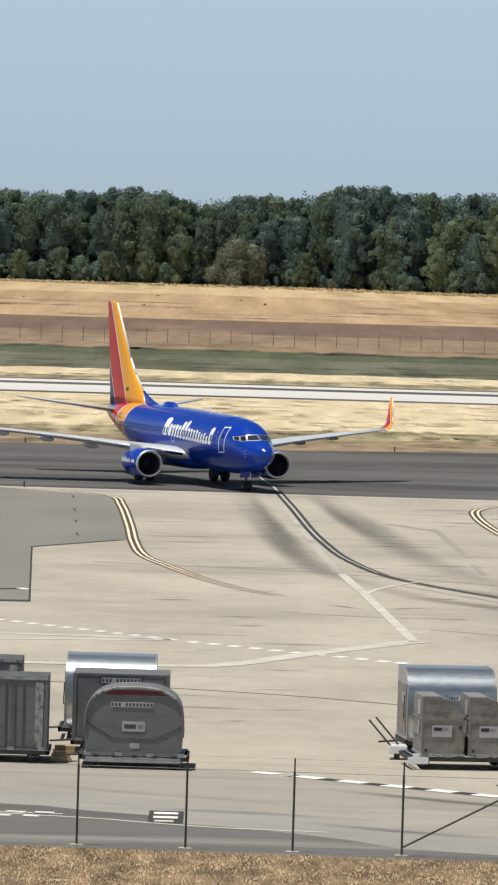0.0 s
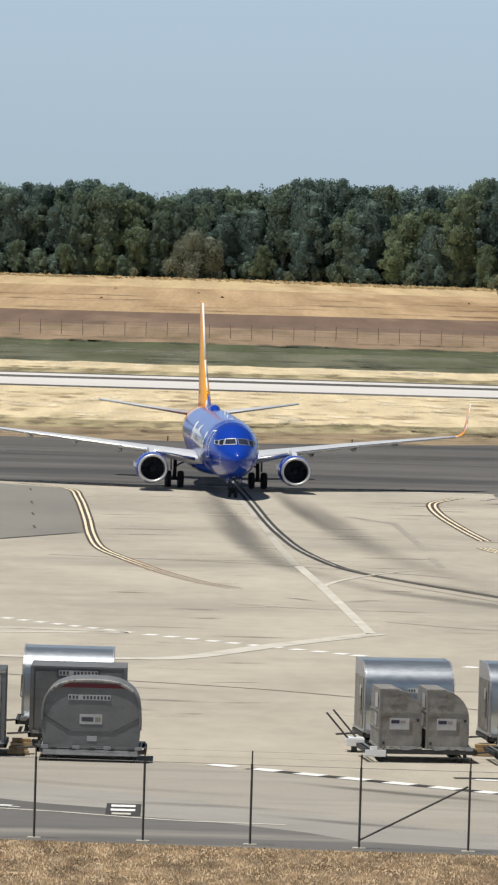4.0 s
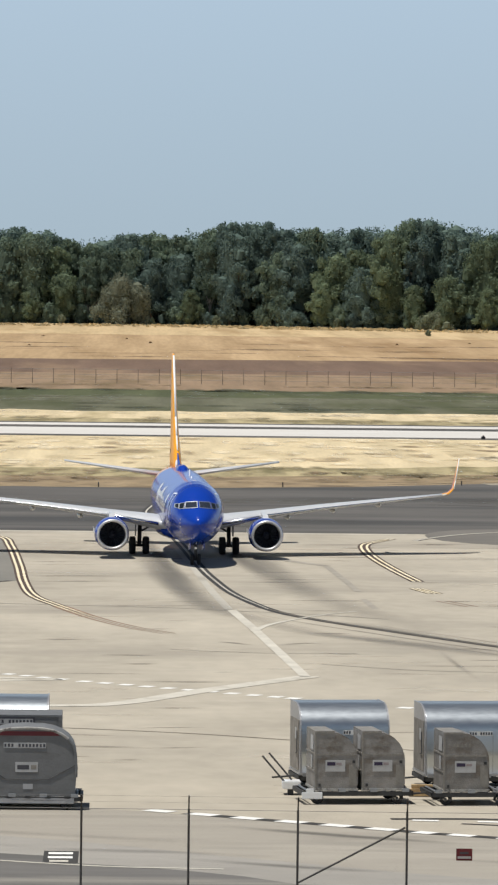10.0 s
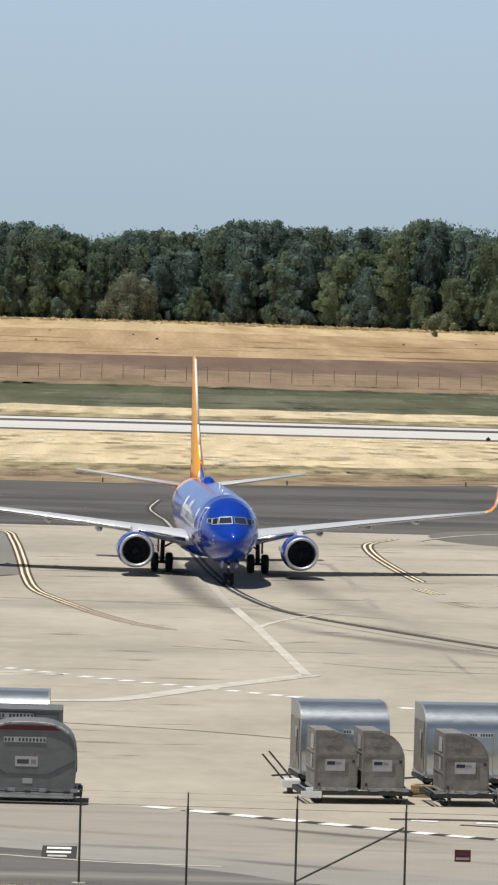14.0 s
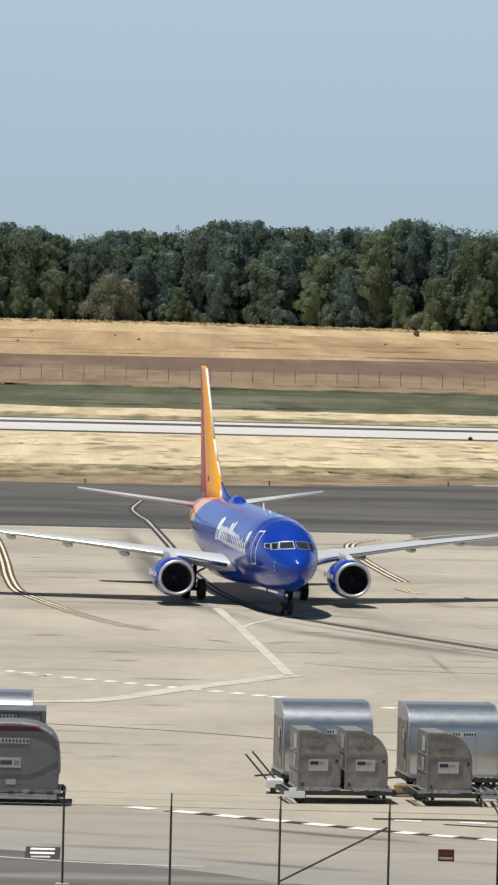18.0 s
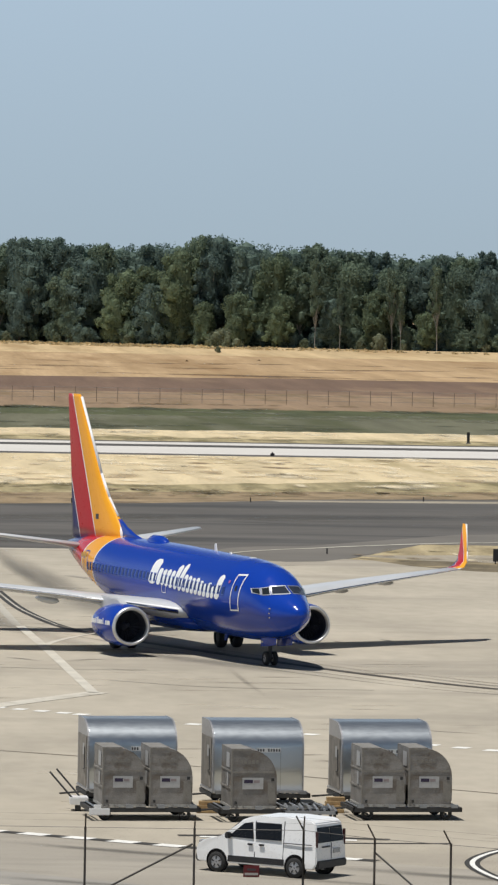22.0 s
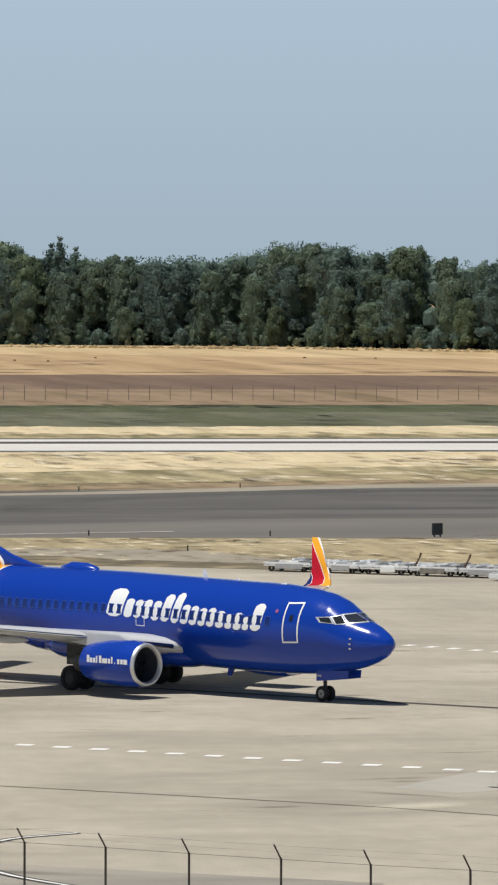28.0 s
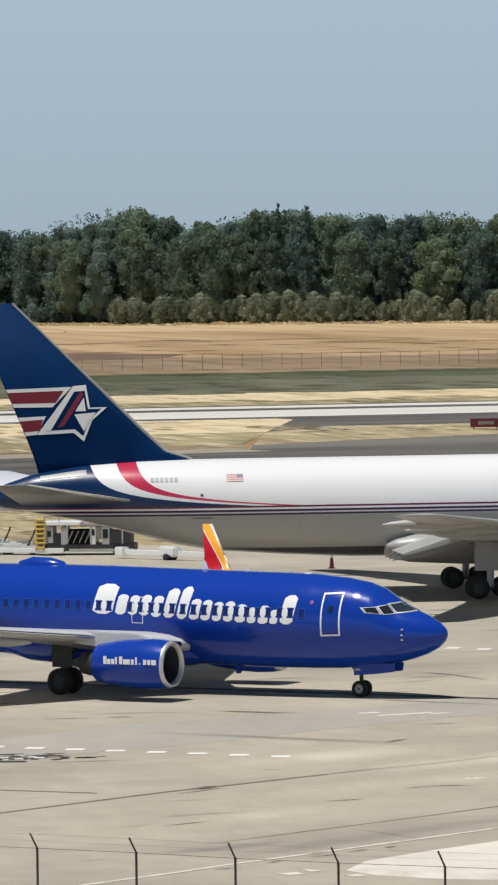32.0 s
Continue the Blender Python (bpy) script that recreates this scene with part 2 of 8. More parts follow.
FALLOW = mat("fallow_soil", (0.163, 0.110, 0.079), 0.97, vary=0.24, scale=0.2, stretch=(1, 0.05, 1), spots=((0.260, 0.181, 0.116), 0.07, 0.26, (0.6, 0.08, 1)), shine=0.1)
PINK_SOIL = mat("pale_soil", (0.262, 0.186, 0.120), 0.97, vary=0.25, scale=0.2, stretch=(1, 0.05, 1), spots=((0.176, 0.128, 0.072), 0.12, 0.40, (0.7, 0.08, 1)), shine=0.1)
GREEN_FIELD = mat("green_field", (0.136, 0.134, 0.090), 0.97, vary=0.3, scale=0.2, stretch=(1, 0.05, 1), spots=((0.085, 0.090, 0.048), 0.1, 0.42, (0.7, 0.07, 1)), shine=0.1)
DEEP_GREEN = mat("deep_green_field", (0.088, 0.096, 0.05), 0.97, vary=0.3, scale=0.2, stretch=(1, 0.05, 1), spots=((0.062, 0.072, 0.038), 0.1, 0.42, (0.7, 0.07, 1)), shine=0.1)
STRAW_BLADE = mat("straw_blade", (0.68, 0.57, 0.35), 0.95, vary=0.25, scale=0.05, stretch=(0.4, 1, 1), island=0.35)
DRY_BLADE = mat("dry_blade", (0.43, 0.32, 0.21), 0.95, vary=0.4, scale=1.1, stretch=(1, 0.35, 1), island=0.35, tint=(0.67, 0.545, 0.385), shine=0.1)
BROWN_BLADE = mat("brown_blade", (0.30, 0.21, 0.13), 0.95, vary=0.3, scale=0.1, island=0.4)
WHITE_LINE = mat("white_line", (0.78, 0.77, 0.72), 0.8, vary=0.12, scale=1.5)
WORN_LINE = mat("worn_line", (0.545, 0.51, 0.43), 0.85, vary=0.16, scale=0.6, spots=((0.42, 0.385, 0.315), 0.5, 0.3, (1, 0.5, 1)))
FADED_LINE = mat("faded_line", (0.44, 0.41, 0.345), 0.88, vary=0.12, scale=0.4, spots=((0.33, 0.305, 0.25), 0.3, 0.4, (1, 0.3, 1)))
SCUFFED_LINE = mat("scuffed_line", (0.66, 0.62, 0.53), 0.85, vary=0.2, scale=1.2, spots=((0.34, 0.30, 0.24), 1.1, 0.36, (1, 0.5, 1)))
YELLOW_LINE = mat("yellow_line", (0.72, 0.58, 0.31), 0.8, vary=0.15, scale=1.0, tint=(0.80, 0.74, 0.58))
BLACK_LINE = mat("black_line", (0.04, 0.037, 0.033), 0.9, vary=0.2, scale=0.8)
DARK_BROWN_LINE = mat("dark_brown_line", (0.075, 0.048, 0.035), 0.9, vary=0.25, scale=0.8)
RED_BROWN = mat("red_brown_line", (0.24, 0.15, 0.10), 0.9, vary=0.25, scale=0.8)
WORN_JOINT = mat("worn_joint", (0.31, 0.28, 0.23), 0.95, vary=0.2, scale=0.5)
JOINT = mat("joint_filler", (0.17, 0.145, 0.11), 0.95, vary=0.25, scale=0.5)
RUBBER_STAIN = see_through("rubber_stain", (0.12, 0.112, 0.098), 0.9, 0.58, 0.12, (1, 0.25, 1))
BROAD_RUBBER = see_through("broad_rubber", (0.135, 0.128, 0.115), 0.9, 0.9, 0.05, (1, 0.12, 1))
BLUE = (0.007, 0.045, 0.345)
ORANGE, RED, NAVY, WHITE = (0.84, 0.37, 0.025), (0.50, 0.008, 0.022), (0.012, 0.02, 0.13), (0.8, 0.8, 0.8)
BLUE_PAINT = mat("blue_paint", BLUE, 0.24, vary=0.08, scale=0.8, coat=0.2, shine=0.3)
WHITE_PAINT = mat("white_paint", (0.86, 0.86, 0.85), 0.35, vary=0.05, scale=1.0, coat=0.3)
WING_GREY = mat("wing_grey", (0.55, 0.56, 0.57), 0.38, vary=0.08, scale=0.9, coat=0.2)
CHROME = mat("bare_metal", (0.75, 0.75, 0.76), 0.22, metal=1.0, vary=0.08, scale=3)
LIP_METAL = mat("lip_metal", (0.62, 0.62, 0.62), 0.4, metal=0.6, vary=0.08, scale=3)
STEEL = mat("steel", (0.32, 0.33, 0.34), 0.45, metal=0.7, vary=0.2, scale=3)
DARK_STEEL = mat("dark_steel", (0.05, 0.05, 0.05), 0.6, metal=0.4, vary=0.25, scale=3)
FENCE_STEEL = mat("fence_steel", (0.07, 0.067, 0.062), 0.6, metal=0.3, vary=0.2, scale=6)
WIRE = mat("wire", (0.16, 0.155, 0.145), 0.6, metal=0.3, vary=0.2, scale=6)
TYRE = mat("tyre", (0.022, 0.022, 0.022), 0.85, vary=0.3, scale=5)
RIM = mat("rim", (0.42, 0.42, 0.43), 0.4, metal=0.6, vary=0.1, scale=6)
OLD_POST = mat("old_post", (0.26, 0.205, 0.155), 0.85, vary=0.3, scale=2, rand=0.4)
BLACK = mat("black_plastic", (0.02, 0.02, 0.022), 0.55, vary=0.2, scale=3)
GLASS = glass("dark_glass")
CAB_GLASS = mat("cab_glass", (0.012, 0.014, 0.018), 0.12, vary=0.1, shine=0.08)
SILVER = mat("aluminium_skin", (0.48, 0.515, 0.54), 0.38, metal=0.95, vary=0.04, scale=0.8, stretch=(0.4, 1, 1))
GREY_SKIN = mat("grey_container", (0.165, 0.167, 0.167), 0.6, metal=0.1, vary=0.18, scale=1.6, rand=0.3, bump=0.01, spots=((0.13, 0.13, 0.126), 1.1, 0.3, (1, 1, 2.5)))
TAN_SKIN = mat("dull_aluminium", (0.235, 0.222, 0.205), 0.6, metal=0.15, vary=0.3, scale=2.0, rand=0.3, bump=0.015, spots=((0.165, 0.14, 0.115), 1.6, 0.40, (1, 1, 1.6)))
RIBBED = mat("ribbed_sheet", (0.085, 0.092, 0.092), 0.6, metal=0.1, vary=0.25, scale=1.5, spots=((0.16, 0.155, 0.14), 2.0, 0.3, (1, 1, 0.4)))
RUST = mat("rusty_bar", (0.12, 0.075, 0.05), 0.7, vary=0.3, scale=4)
CANVAS = mat("canvas", (0.25, 0.23, 0.2), 0.9, vary=0.3, scale=3)
WOOD = mat("pallet_wood", (0.42, 0.30, 0.16), 0.85, vary=0.3, scale=4)
MAROON = mat("maroon_paint", (0.13, 0.012, 0.018), 0.5, vary=0.2, scale=3)
PURPLE = mat("purple_ink", (0.028, 0.018, 0.05), 0.6, vary=0.1, scale=3)
INK = mat("dark_ink", (0.06, 0.06, 0.07), 0.6, vary=0.15, scale=3)
LABEL_WHITE = mat("label_white", (0.42, 0.42, 0.415), 0.6, vary=0.14, scale=4)
WORN_PALE = mat("worn_pale_metal", (0.36, 0.35, 0.325), 0.65, metal=0.1, vary=0.3, scale=5, spots=((0.10, 0.09, 0.08), 5, 0.4, (1, 1, 1)))
DEAD_BLACK = mat("inlet_black", (0.012, 0.012, 0.013), 0.95, vary=0.2, scale=3, shine=0.0)
FAN_METAL = mat("fan_metal", (0.035, 0.04, 0.055), 0.55, metal=0.3, vary=0.2, scale=3)
DUCT_GREY = mat("duct_grey", (0.045, 0.05, 0.07), 0.5, vary=0.15, scale=2)
WINDSCREEN = mat("windscreen", (0.03, 0.036, 0.05), 0.08, vary=0.12, scale=2, shine=0.3)
TRIM = mat("dull_trim", (0.23, 0.215, 0.19), 0.6, metal=0.1, vary=0.3, scale=3)
PANEL_BLUE = mat("panel_blue", (0.004, 0.026, 0.23), 0.45, vary=0.06, scale=1, shine=0.3)
PINK = mat("pink_paint", (0.75, 0.35, 0.60), 0.5, vary=0.06, scale=2)
MAGENTA = mat("magenta_paint", (0.50, 0.03, 0.22), 0.5, vary=0.06, scale=2)
SPOT_RED = mat("spot_red", (0.34, 0.10, 0.26), 0.4, vary=0.1, scale=3)
CONE_ORANGE = mat("cone_orange", (0.55, 0.10, 0.02), 0.6, vary=0.15, scale=4)
GSE_YELLOW = mat("safety_yellow", (0.55, 0.38, 0.05), 0.55, vary=0.2, scale=3)
DARK_BLUE_TAIL = (0.002, 0.024, 0.09)
TAIL_BLUE = mat("tail_blue", DARK_BLUE_TAIL, 0.6, vary=0.12, scale=0.6, shine=0.05)
TAIL_RED = mat("tail_red", (0.20, 0.01, 0.03), 0.4, vary=0.08, scale=1)
# darkened for the shade under the near tailplane
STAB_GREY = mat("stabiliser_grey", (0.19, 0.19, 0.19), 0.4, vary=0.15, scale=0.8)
BELLY_GREY = mat("belly_grey", (0.36, 0.36, 0.35), 0.4, vary=0.12, scale=0.8)
BARK = mat("bark", (0.13, 0.10, 0.075), 0.95, vary=0.3, scale=2)
def leafy(m, share_=0.45):
    """Lets light through a leaf."""
    n, l = m.node_tree.nodes, m.node_tree.links
    thin, mix = n.new("ShaderNodeBsdfTranslucent"), n.new("ShaderNodeMixShader")
    b = n["Principled BSDF"]
    l.new(b.inputs["Base Color"].links[0].from_socket, thin.inputs[0])
    mix.inputs[0].default_value = share_
    l.new(b.outputs[0], mix.inputs[1])
    l.new(thin.outputs[0], mix.inputs[2])
    l.new(mix.outputs[0], n["Material Output"].inputs[0])
    return m


# leaf colours lifted paler and bluer to carry the distance haze
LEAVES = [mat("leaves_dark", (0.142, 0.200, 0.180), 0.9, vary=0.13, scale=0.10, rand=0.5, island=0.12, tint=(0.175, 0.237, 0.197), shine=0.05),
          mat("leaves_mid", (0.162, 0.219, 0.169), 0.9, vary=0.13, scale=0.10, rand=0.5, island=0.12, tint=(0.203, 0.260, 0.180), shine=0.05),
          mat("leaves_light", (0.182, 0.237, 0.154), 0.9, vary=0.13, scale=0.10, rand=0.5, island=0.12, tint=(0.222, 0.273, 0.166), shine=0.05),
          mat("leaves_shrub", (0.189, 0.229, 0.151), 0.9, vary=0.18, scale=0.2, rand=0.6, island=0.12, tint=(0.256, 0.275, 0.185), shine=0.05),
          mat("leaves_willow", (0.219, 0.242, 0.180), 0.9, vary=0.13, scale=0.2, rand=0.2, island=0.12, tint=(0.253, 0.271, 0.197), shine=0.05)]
for m in LEAVES:
    leafy(m)
for m in (STRAW_BLADE, DRY_BLADE, BROWN_BLADE):
    leafy(m, 0.5)
# near black: the shade in the gaps under the trees is part of it
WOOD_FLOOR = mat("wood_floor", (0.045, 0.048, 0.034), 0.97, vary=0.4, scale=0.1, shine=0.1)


# ---- mesh tools ----
def part(name, bm, material, parent=None, label="", smooth=False):
    """Links a bmesh as one mesh object, under a thing or a part."""
    me = bpy.data.meshes.new(name)
    bmesh.ops.recalc_face_normals(bm, faces=bm.faces)
    bm.to_mesh(me)
    bm.free()
    me.materials.append(material)
    if smooth:
        for p in me.polygons:
            p.use_smooth = True
    ob = new(name, me)
    ob.parent = parent
    if label:
        tagged(ob, label)
    return ob


def share(name, ob, parent, m):
    """One more object on the mesh of ob."""
    o = new(name, ob.data)
    o.parent = parent
    o.matrix_basis = m
    return o


def thing(name, label, category, m=None, group="", kind=""):
    ob = new(name)
    ob.empty_display_size = 0.3
    if m is not None:
        ob.matrix_basis = m
    return tagged(ob, label, category, group, kind)


def box(bm, x0, y0, z0, x1, y1, z1, bevel=0.0):
    made = bmesh.ops.create_cube(bm, size=1, matrix=Matrix.LocRotScale(((x0 + x1) / 2, (y0 + y1) / 2, (z0 + z1) / 2), None, (abs(x1 - x0), abs(y1 - y0), abs(z1 - z0))))
    if bevel:
        edges = {e for v in made["verts"] for e in v.link_edges}
        bmesh.ops.bevel(bm, geom=list(edges), offset=bevel, segments=2, affect="EDGES")
    return bm


def boxes(*specs, bevel=0.0):
    bm = bmesh.new()
    for s in specs:
        box(bm, *s, bevel=bevel)
    return bm


def tube(bm, p, q, r, r2=None, n=8):
    p, q = Vector(p), Vector(q)
    m = Matrix.Translation((p + q) / 2) @ (q - p).to_track_quat("Z", "Y").to_matrix().to_4x4()
    bmesh.ops.create_cone(bm, cap_ends=True, segments=n, radius1=r, radius2=r if r2 is None else r2, depth=(q - p).length, matrix=m)
    return bm


def tubes(*specs, n=8):
    bm = bmesh.new()
    for s in specs:
        tube(bm, *s, n=n)
    return bm


def loft(bm, rings, caps=True):
    """A skin through closed rings of equally many points."""
    vs = [[bm.verts.new(p) for p in ring] for ring in rings]
    k = len(vs[0])
    for a, b in zip(vs, vs[1:]):
        for i in range(k):
            bm.faces.new((a[i], a[(i + 1) % k], b[(i + 1) % k], b[i]))
    if caps:
        bm.faces.new(vs[0])
        bm.faces.new(list(reversed(vs[-1])))
    return bm


def turned(profile, n=32, centre=(0, 0, 0), squash=1.0):
    """A body turned round the x axis: profile of (x, radius)."""
    bm = bmesh.new()
    rings = []
    for x, r in profile:
        ring = []
        for i in range(n):
            a = 2 * math.pi * i / n
            z = math.cos(a) * r
            ring.append((centre[0] + x, centre[1] + math.sin(a) * r, centre[2] + (z if z > 0 else z * squash)))
        rings.append(ring)
    return loft(bm, rings, False)


def prism(points, y0, y1, inset=0.0, high=None, bevel=0.0):
    """A side outline of (x, z) drawn out from y0 to y1; above the height high its sides lean in by inset."""
    bm = bmesh.new()
    top = max(p[1] for p in points)

    def side(z):
        return 0.0 if high is None or z <= high else inset * (z - high) / (top - high)
    a = [bm.verts.new((x, y0 + side(z), z)) for x, z in points]
    b = [bm.verts.new((x, y1 - side(z), z)) for x, z in points]
    k = len(points)
    bm.faces.new(a)
    bm.faces.new(list(reversed(b)))
    for i in range(k):
        bm.faces.new((a[i], b[i], b[(i + 1) % k], a[(i + 1) % k]))
    if bevel:
        bmesh.ops.bevel(bm, geom=list(bm.edges), offset=bevel, segments=2, affect="EDGES")
    return bm


def sheet(name, outline, z, material, label, thick=0.3, category="pavement"):
    """A flat slab of the ground: outline of (x, y), top at z, seen to its depth at the edges."""
    bm = bmesh.new()
    top = [bm.verts.new((x, y, z)) for x, y in outline]
    low = [bm.verts.new((x, y, z - thick)) for x, y in outline]
    bm.faces.new(top)
    k = len(top)
    for i in range(k):
        bm.faces.new((top[i], low[i], low[(i + 1) % k], top[(i + 1) % k]))
    return tagged(part(name, bm, material), label, category, kind="structure")


def curve_points(points, steps=10):
    """A smooth run through the points."""
    out = []
    p = [Vector((*q, 0)) for q in points]
    p = [p[0] * 2 - p[1]] + p + [p[-1] * 2 - p[-2]]
    for i in range(1, len(p) - 2):
        for s in range(steps):
            t = s / steps
            a, b, c, d = p[i - 1:i + 3]
            out.append(0.5 * (2 * b + (c - a) * t + (2 * a - 5 * b + 4 * c - d) * t * t + (3 * b - a - 3 * c + d) * t ** 3))
    return out + [p[-2]]


def ribbon(bm, points, width, z, shift=0.0, steps=10, smooth=True):
    """A painted band of that width along the points, mapped along (u) and across (v). width may be a pair: its start and end."""
    run = curve_points(points, steps) if smooth else [Vector((*q, 0)) for q in points]
    w0, w1 = width if isinstance(width, tuple) else (width, width)
    uv = bm.loops.layers.uv.verify()
    vs = []
    for i, p in enumerate(run):
        d = (run[min(i + 1, len(run) - 1)] - run[max(i - 1, 0)]).normalized()
        s = Vector((-d.y, d.x, 0))
        w = w0 + (w1 - w0) * i / (len(run) - 1)
        vs.append((bm.verts.new(p + s * (shift + w / 2) + Vector((0, 0, z))), bm.verts.new(p + s * (shift - w / 2) + Vector((0, 0, z)))))
    for i in range(len(vs) - 1):
        f = bm.faces.new((vs[i][0], vs[i][1], vs[i + 1][1], vs[i + 1][0]))
        for lp, (u, v) in zip(f.loops, ((i, 1), (i, 0), (i + 1, 0), (i + 1, 1))):
            lp[uv].uv = (u / (len(vs) - 1), v)
    return bm


def marking(name, runs, material, label, z=0.012):
    bm = bmesh.new()
    for points, width, shift, smooth in runs:
        ribbon(bm, points, width, z, shift, smooth=smooth)
    return tagged(part(name, bm, material), label, "marking", kind="structure")


def dashes(a, b, length, gap, width, start=0.0):
    a, b = Vector((*a, 0)), Vector((*b, 0))
    d = (b - a).normalized()
    out, s = [], start
    while s < (b - a).length:
        p, q = a + d * s, a + d * min(s + length, (b - a).length)
        out.append(([p.xy, q.xy], width, 0.0, False))
        s += length + gap
    return out

# ---- ground and pavements ----
def wavy(points, seed, grow=1.0):
    """An uneven edge of growth along a run."""
    return [(p.x, p.y + grow * (1.8 * noise.noise(Vector((p.x * 0.11, seed, 0))) + 1.0 * noise.noise(Vector((p.x * 0.45, seed, 3))))) for p in curve_points(points, int(26 * grow))]


def wood_line(x):
    return float(np.interp(x, [-220, 13, 41, 66, 117, 223, 284, 302, 360, 480], [1615, 1592, 1567, 1556, 1526, 1480, 1398, 1372, 1338, 1225]))


sheet("ground", [(-4500, -600), (4500, -600), (4500, 4600), (-4500, 4600)], -0.05, STUBBLE, "golden stubble field reaching to the horizon", 0.5, "field")
EDGE = [(20, 388), (29, 379), (44, 367), (55, 361), (70, 353), (90, 340), (160, 320), (500, 300)]
sheet("ground_verge", [(-300, 40), (60, 40), (60, 125.5), (12.2, 166.6), (5, 166.8), (-5, 167.3), (-300, 172)], 0.0, DRY_VERGE, "dry grass verge before the fence", category="verge")
sheet("road_perimeter", [(-300, 172.01), (-5, 167.31), (5, 166.81), (12.2, 166.61), (12.4, 168.0), (8.7, 168.4), (5.1, 169.6), (3.6, 171.6), (1.9, 173.0), (0.1, 174.2), (-1.4, 174.8), (-2.5, 177.0), (-4.5, 177.9), (-6.0, 179.0), (-300, 240)], 0.0, PERIMETER, "worn dark asphalt road along the fence", category="road")
sheet("road_inner", [(-300, 240.01), (-6.0, 179.01), (-4.5, 177.91), (-2.5, 177.01), (-1.4, 174.81), (0.1, 174.21), (1.9, 173.01), (3.6, 171.61), (5.1, 169.61), (8.7, 168.41), (12.4, 168.01), (16, 168.2), (8.6, 173), (3.1, 177.4), (-1.5, 181.4), (-6.2, 184.4), (-300, 250)], 0.0, ROAD_GREY, "worn grey road lane on the apron", category="road")
sheet("road_lane", [(-300, 250.01), (-6.2, 184.41), (-1.5, 181.41), (3.1, 177.41), (8.6, 173.01), (16, 168.21), (30, 164), (30, 172), (10, 184.8), (1.0, 191.2), (-1.1, 192.4), (-6.8, 193.6), (-300, 262)], 0.0, LANE_GREY, "worn grey road lane on the apron", category="road")
sheet("apron", [(-300, 388)] + EDGE + [(500, 30), (60.01, 30), (60.01, 125.5), (12.21, 166.6), (12.41, 168.0), (16.01, 168.2), (30.01, 163.99), (30.01, 172.01), (10, 184.81), (1.0, 191.21), (-1.1, 192.41), (-6.8, 193.61), (-300, 262.01)], 0.0, CONCRETE, "sunlit beige concrete apron with faint streaks", category="apron")
sheet("apron_patch", [(-60, 392), (-16.5, 386), (-8.7, 378.6), (-7.75, 367), (-6.75, 344), (-6.2, 328.0), (-11.7, 318.1), (-10.1, 273.4), (-60, 262)], 0.008, PATCH_ASPHALT, "grey asphalt patch let into the apron", 0.05)
sheet("taxiway", [(-400, 388.01), (20, 388.01), (28, 398), (40, 418), (65, 431), (500, 431), (500, 530), (300, 528), (140, 508), (75, 494), (36, 482), (19, 468), (5, 462), (-400, 462)], 0.0, ASPHALT, "dark asphalt taxiway", category="taxiway")
sheet("taxiway_shoulder", [(20.01, 388), (29, 379.3), (36, 402), (48, 401), (77, 397), (500, 392), (500, 430.99), (65, 430.99), (40, 417.99), (28, 397.99)], 0.0, GREY_ASPHALT, "weathered grey taxiway shoulder", category="taxiway")
sheet("ground_island", [(29.01, 379.25)] + EDGE[2:] + [(500, 391.9), (77, 396.9), (48, 400.9), (36, 401.9)], 0.0, ISLAND, "dry grass island between apron and taxiway", category="verge")
sheet("island_path", [(29.6, 384), (38, 387), (47.3, 385), (53.4, 383), (56.7, 372.8), (64, 367), (60, 361.6), (55.3, 364.4), (48.3, 369), (42.9, 375), (34, 378.5)], 0.006, DUSTY, "dusty pale path worn through the verge", 0.03, "path")
sheet("island_soil", [(29.6, 381), (34, 378.4), (42.9, 374.9), (48.3, 368.9), (55.3, 364.3), (60, 361.5), (74, 353.5), (74, 350), (54.2, 356.7), (47.3, 360.6), (41.5, 362.9), (36, 365.5), (32.5, 371.1)], 0.007, WEEDY, "dark weedy soil along the apron's edge", 0.03, "verge")
sheet("ground_soil_strip", [(-400, 462.01), (5, 462.01), (19, 468.01), (36, 482.01), (75, 494.01), (126, 505.3), (129, 520), (60, 506), (30, 497), (5, 485), (-400, 485)], 0.0, SOIL, "bare brown soil beside the taxiway", category="verge")
growth = wavy([(-400, 503), (-60, 503), (5, 506), (30, 516), (60, 535), (100, 549), (139.5, 552)], 2.0, 2.2)
sheet("ground_olive", [(-400, 485.01), (5, 485.01), (30, 497.01), (60, 506.01), (129, 520.01), (139.4, 552)] + [(x, y - 0.01) for x, y in growth[::-1][1:]], 0.0, OLIVE_STRAW, "olive and brown dry growth beside the taxiway", category="grass")
sheet("ground_straw", growth + [(152, 590), (151, 593.99), (-400, 593.99)], 0.0, STRAW, "pale dry grass between taxiway and runway", category="grass")
sheet("taxiway_far_edge", [(126.01, 505.31), (140, 508.01), (300, 528.01), (500, 530.01), (500, 556), (300, 548), (160, 533), (141, 524), (129.01, 516)], 0.0, GREY_ASPHALT, "weathered grey edge of the dark taxiway", category="taxiway")
sheet("ground_far_island", [(129.01, 516.01), (141, 524.01), (160, 533.01), (300, 548.01), (500, 556.01), (500, 572), (300, 568), (150, 565.5), (139.41, 552)], 0.0, ISLAND, "dry brown grass between the taxiways", category="verge")
sheet("taxiway_connector", [(139.42, 552.01), (150, 565.51), (300, 568.01), (500, 572.01), (500, 593.99), (151.01, 593.99), (152.01, 590)], 0.0, ASPHALT, "dark asphalt taxiway joining the runway", category="taxiway")
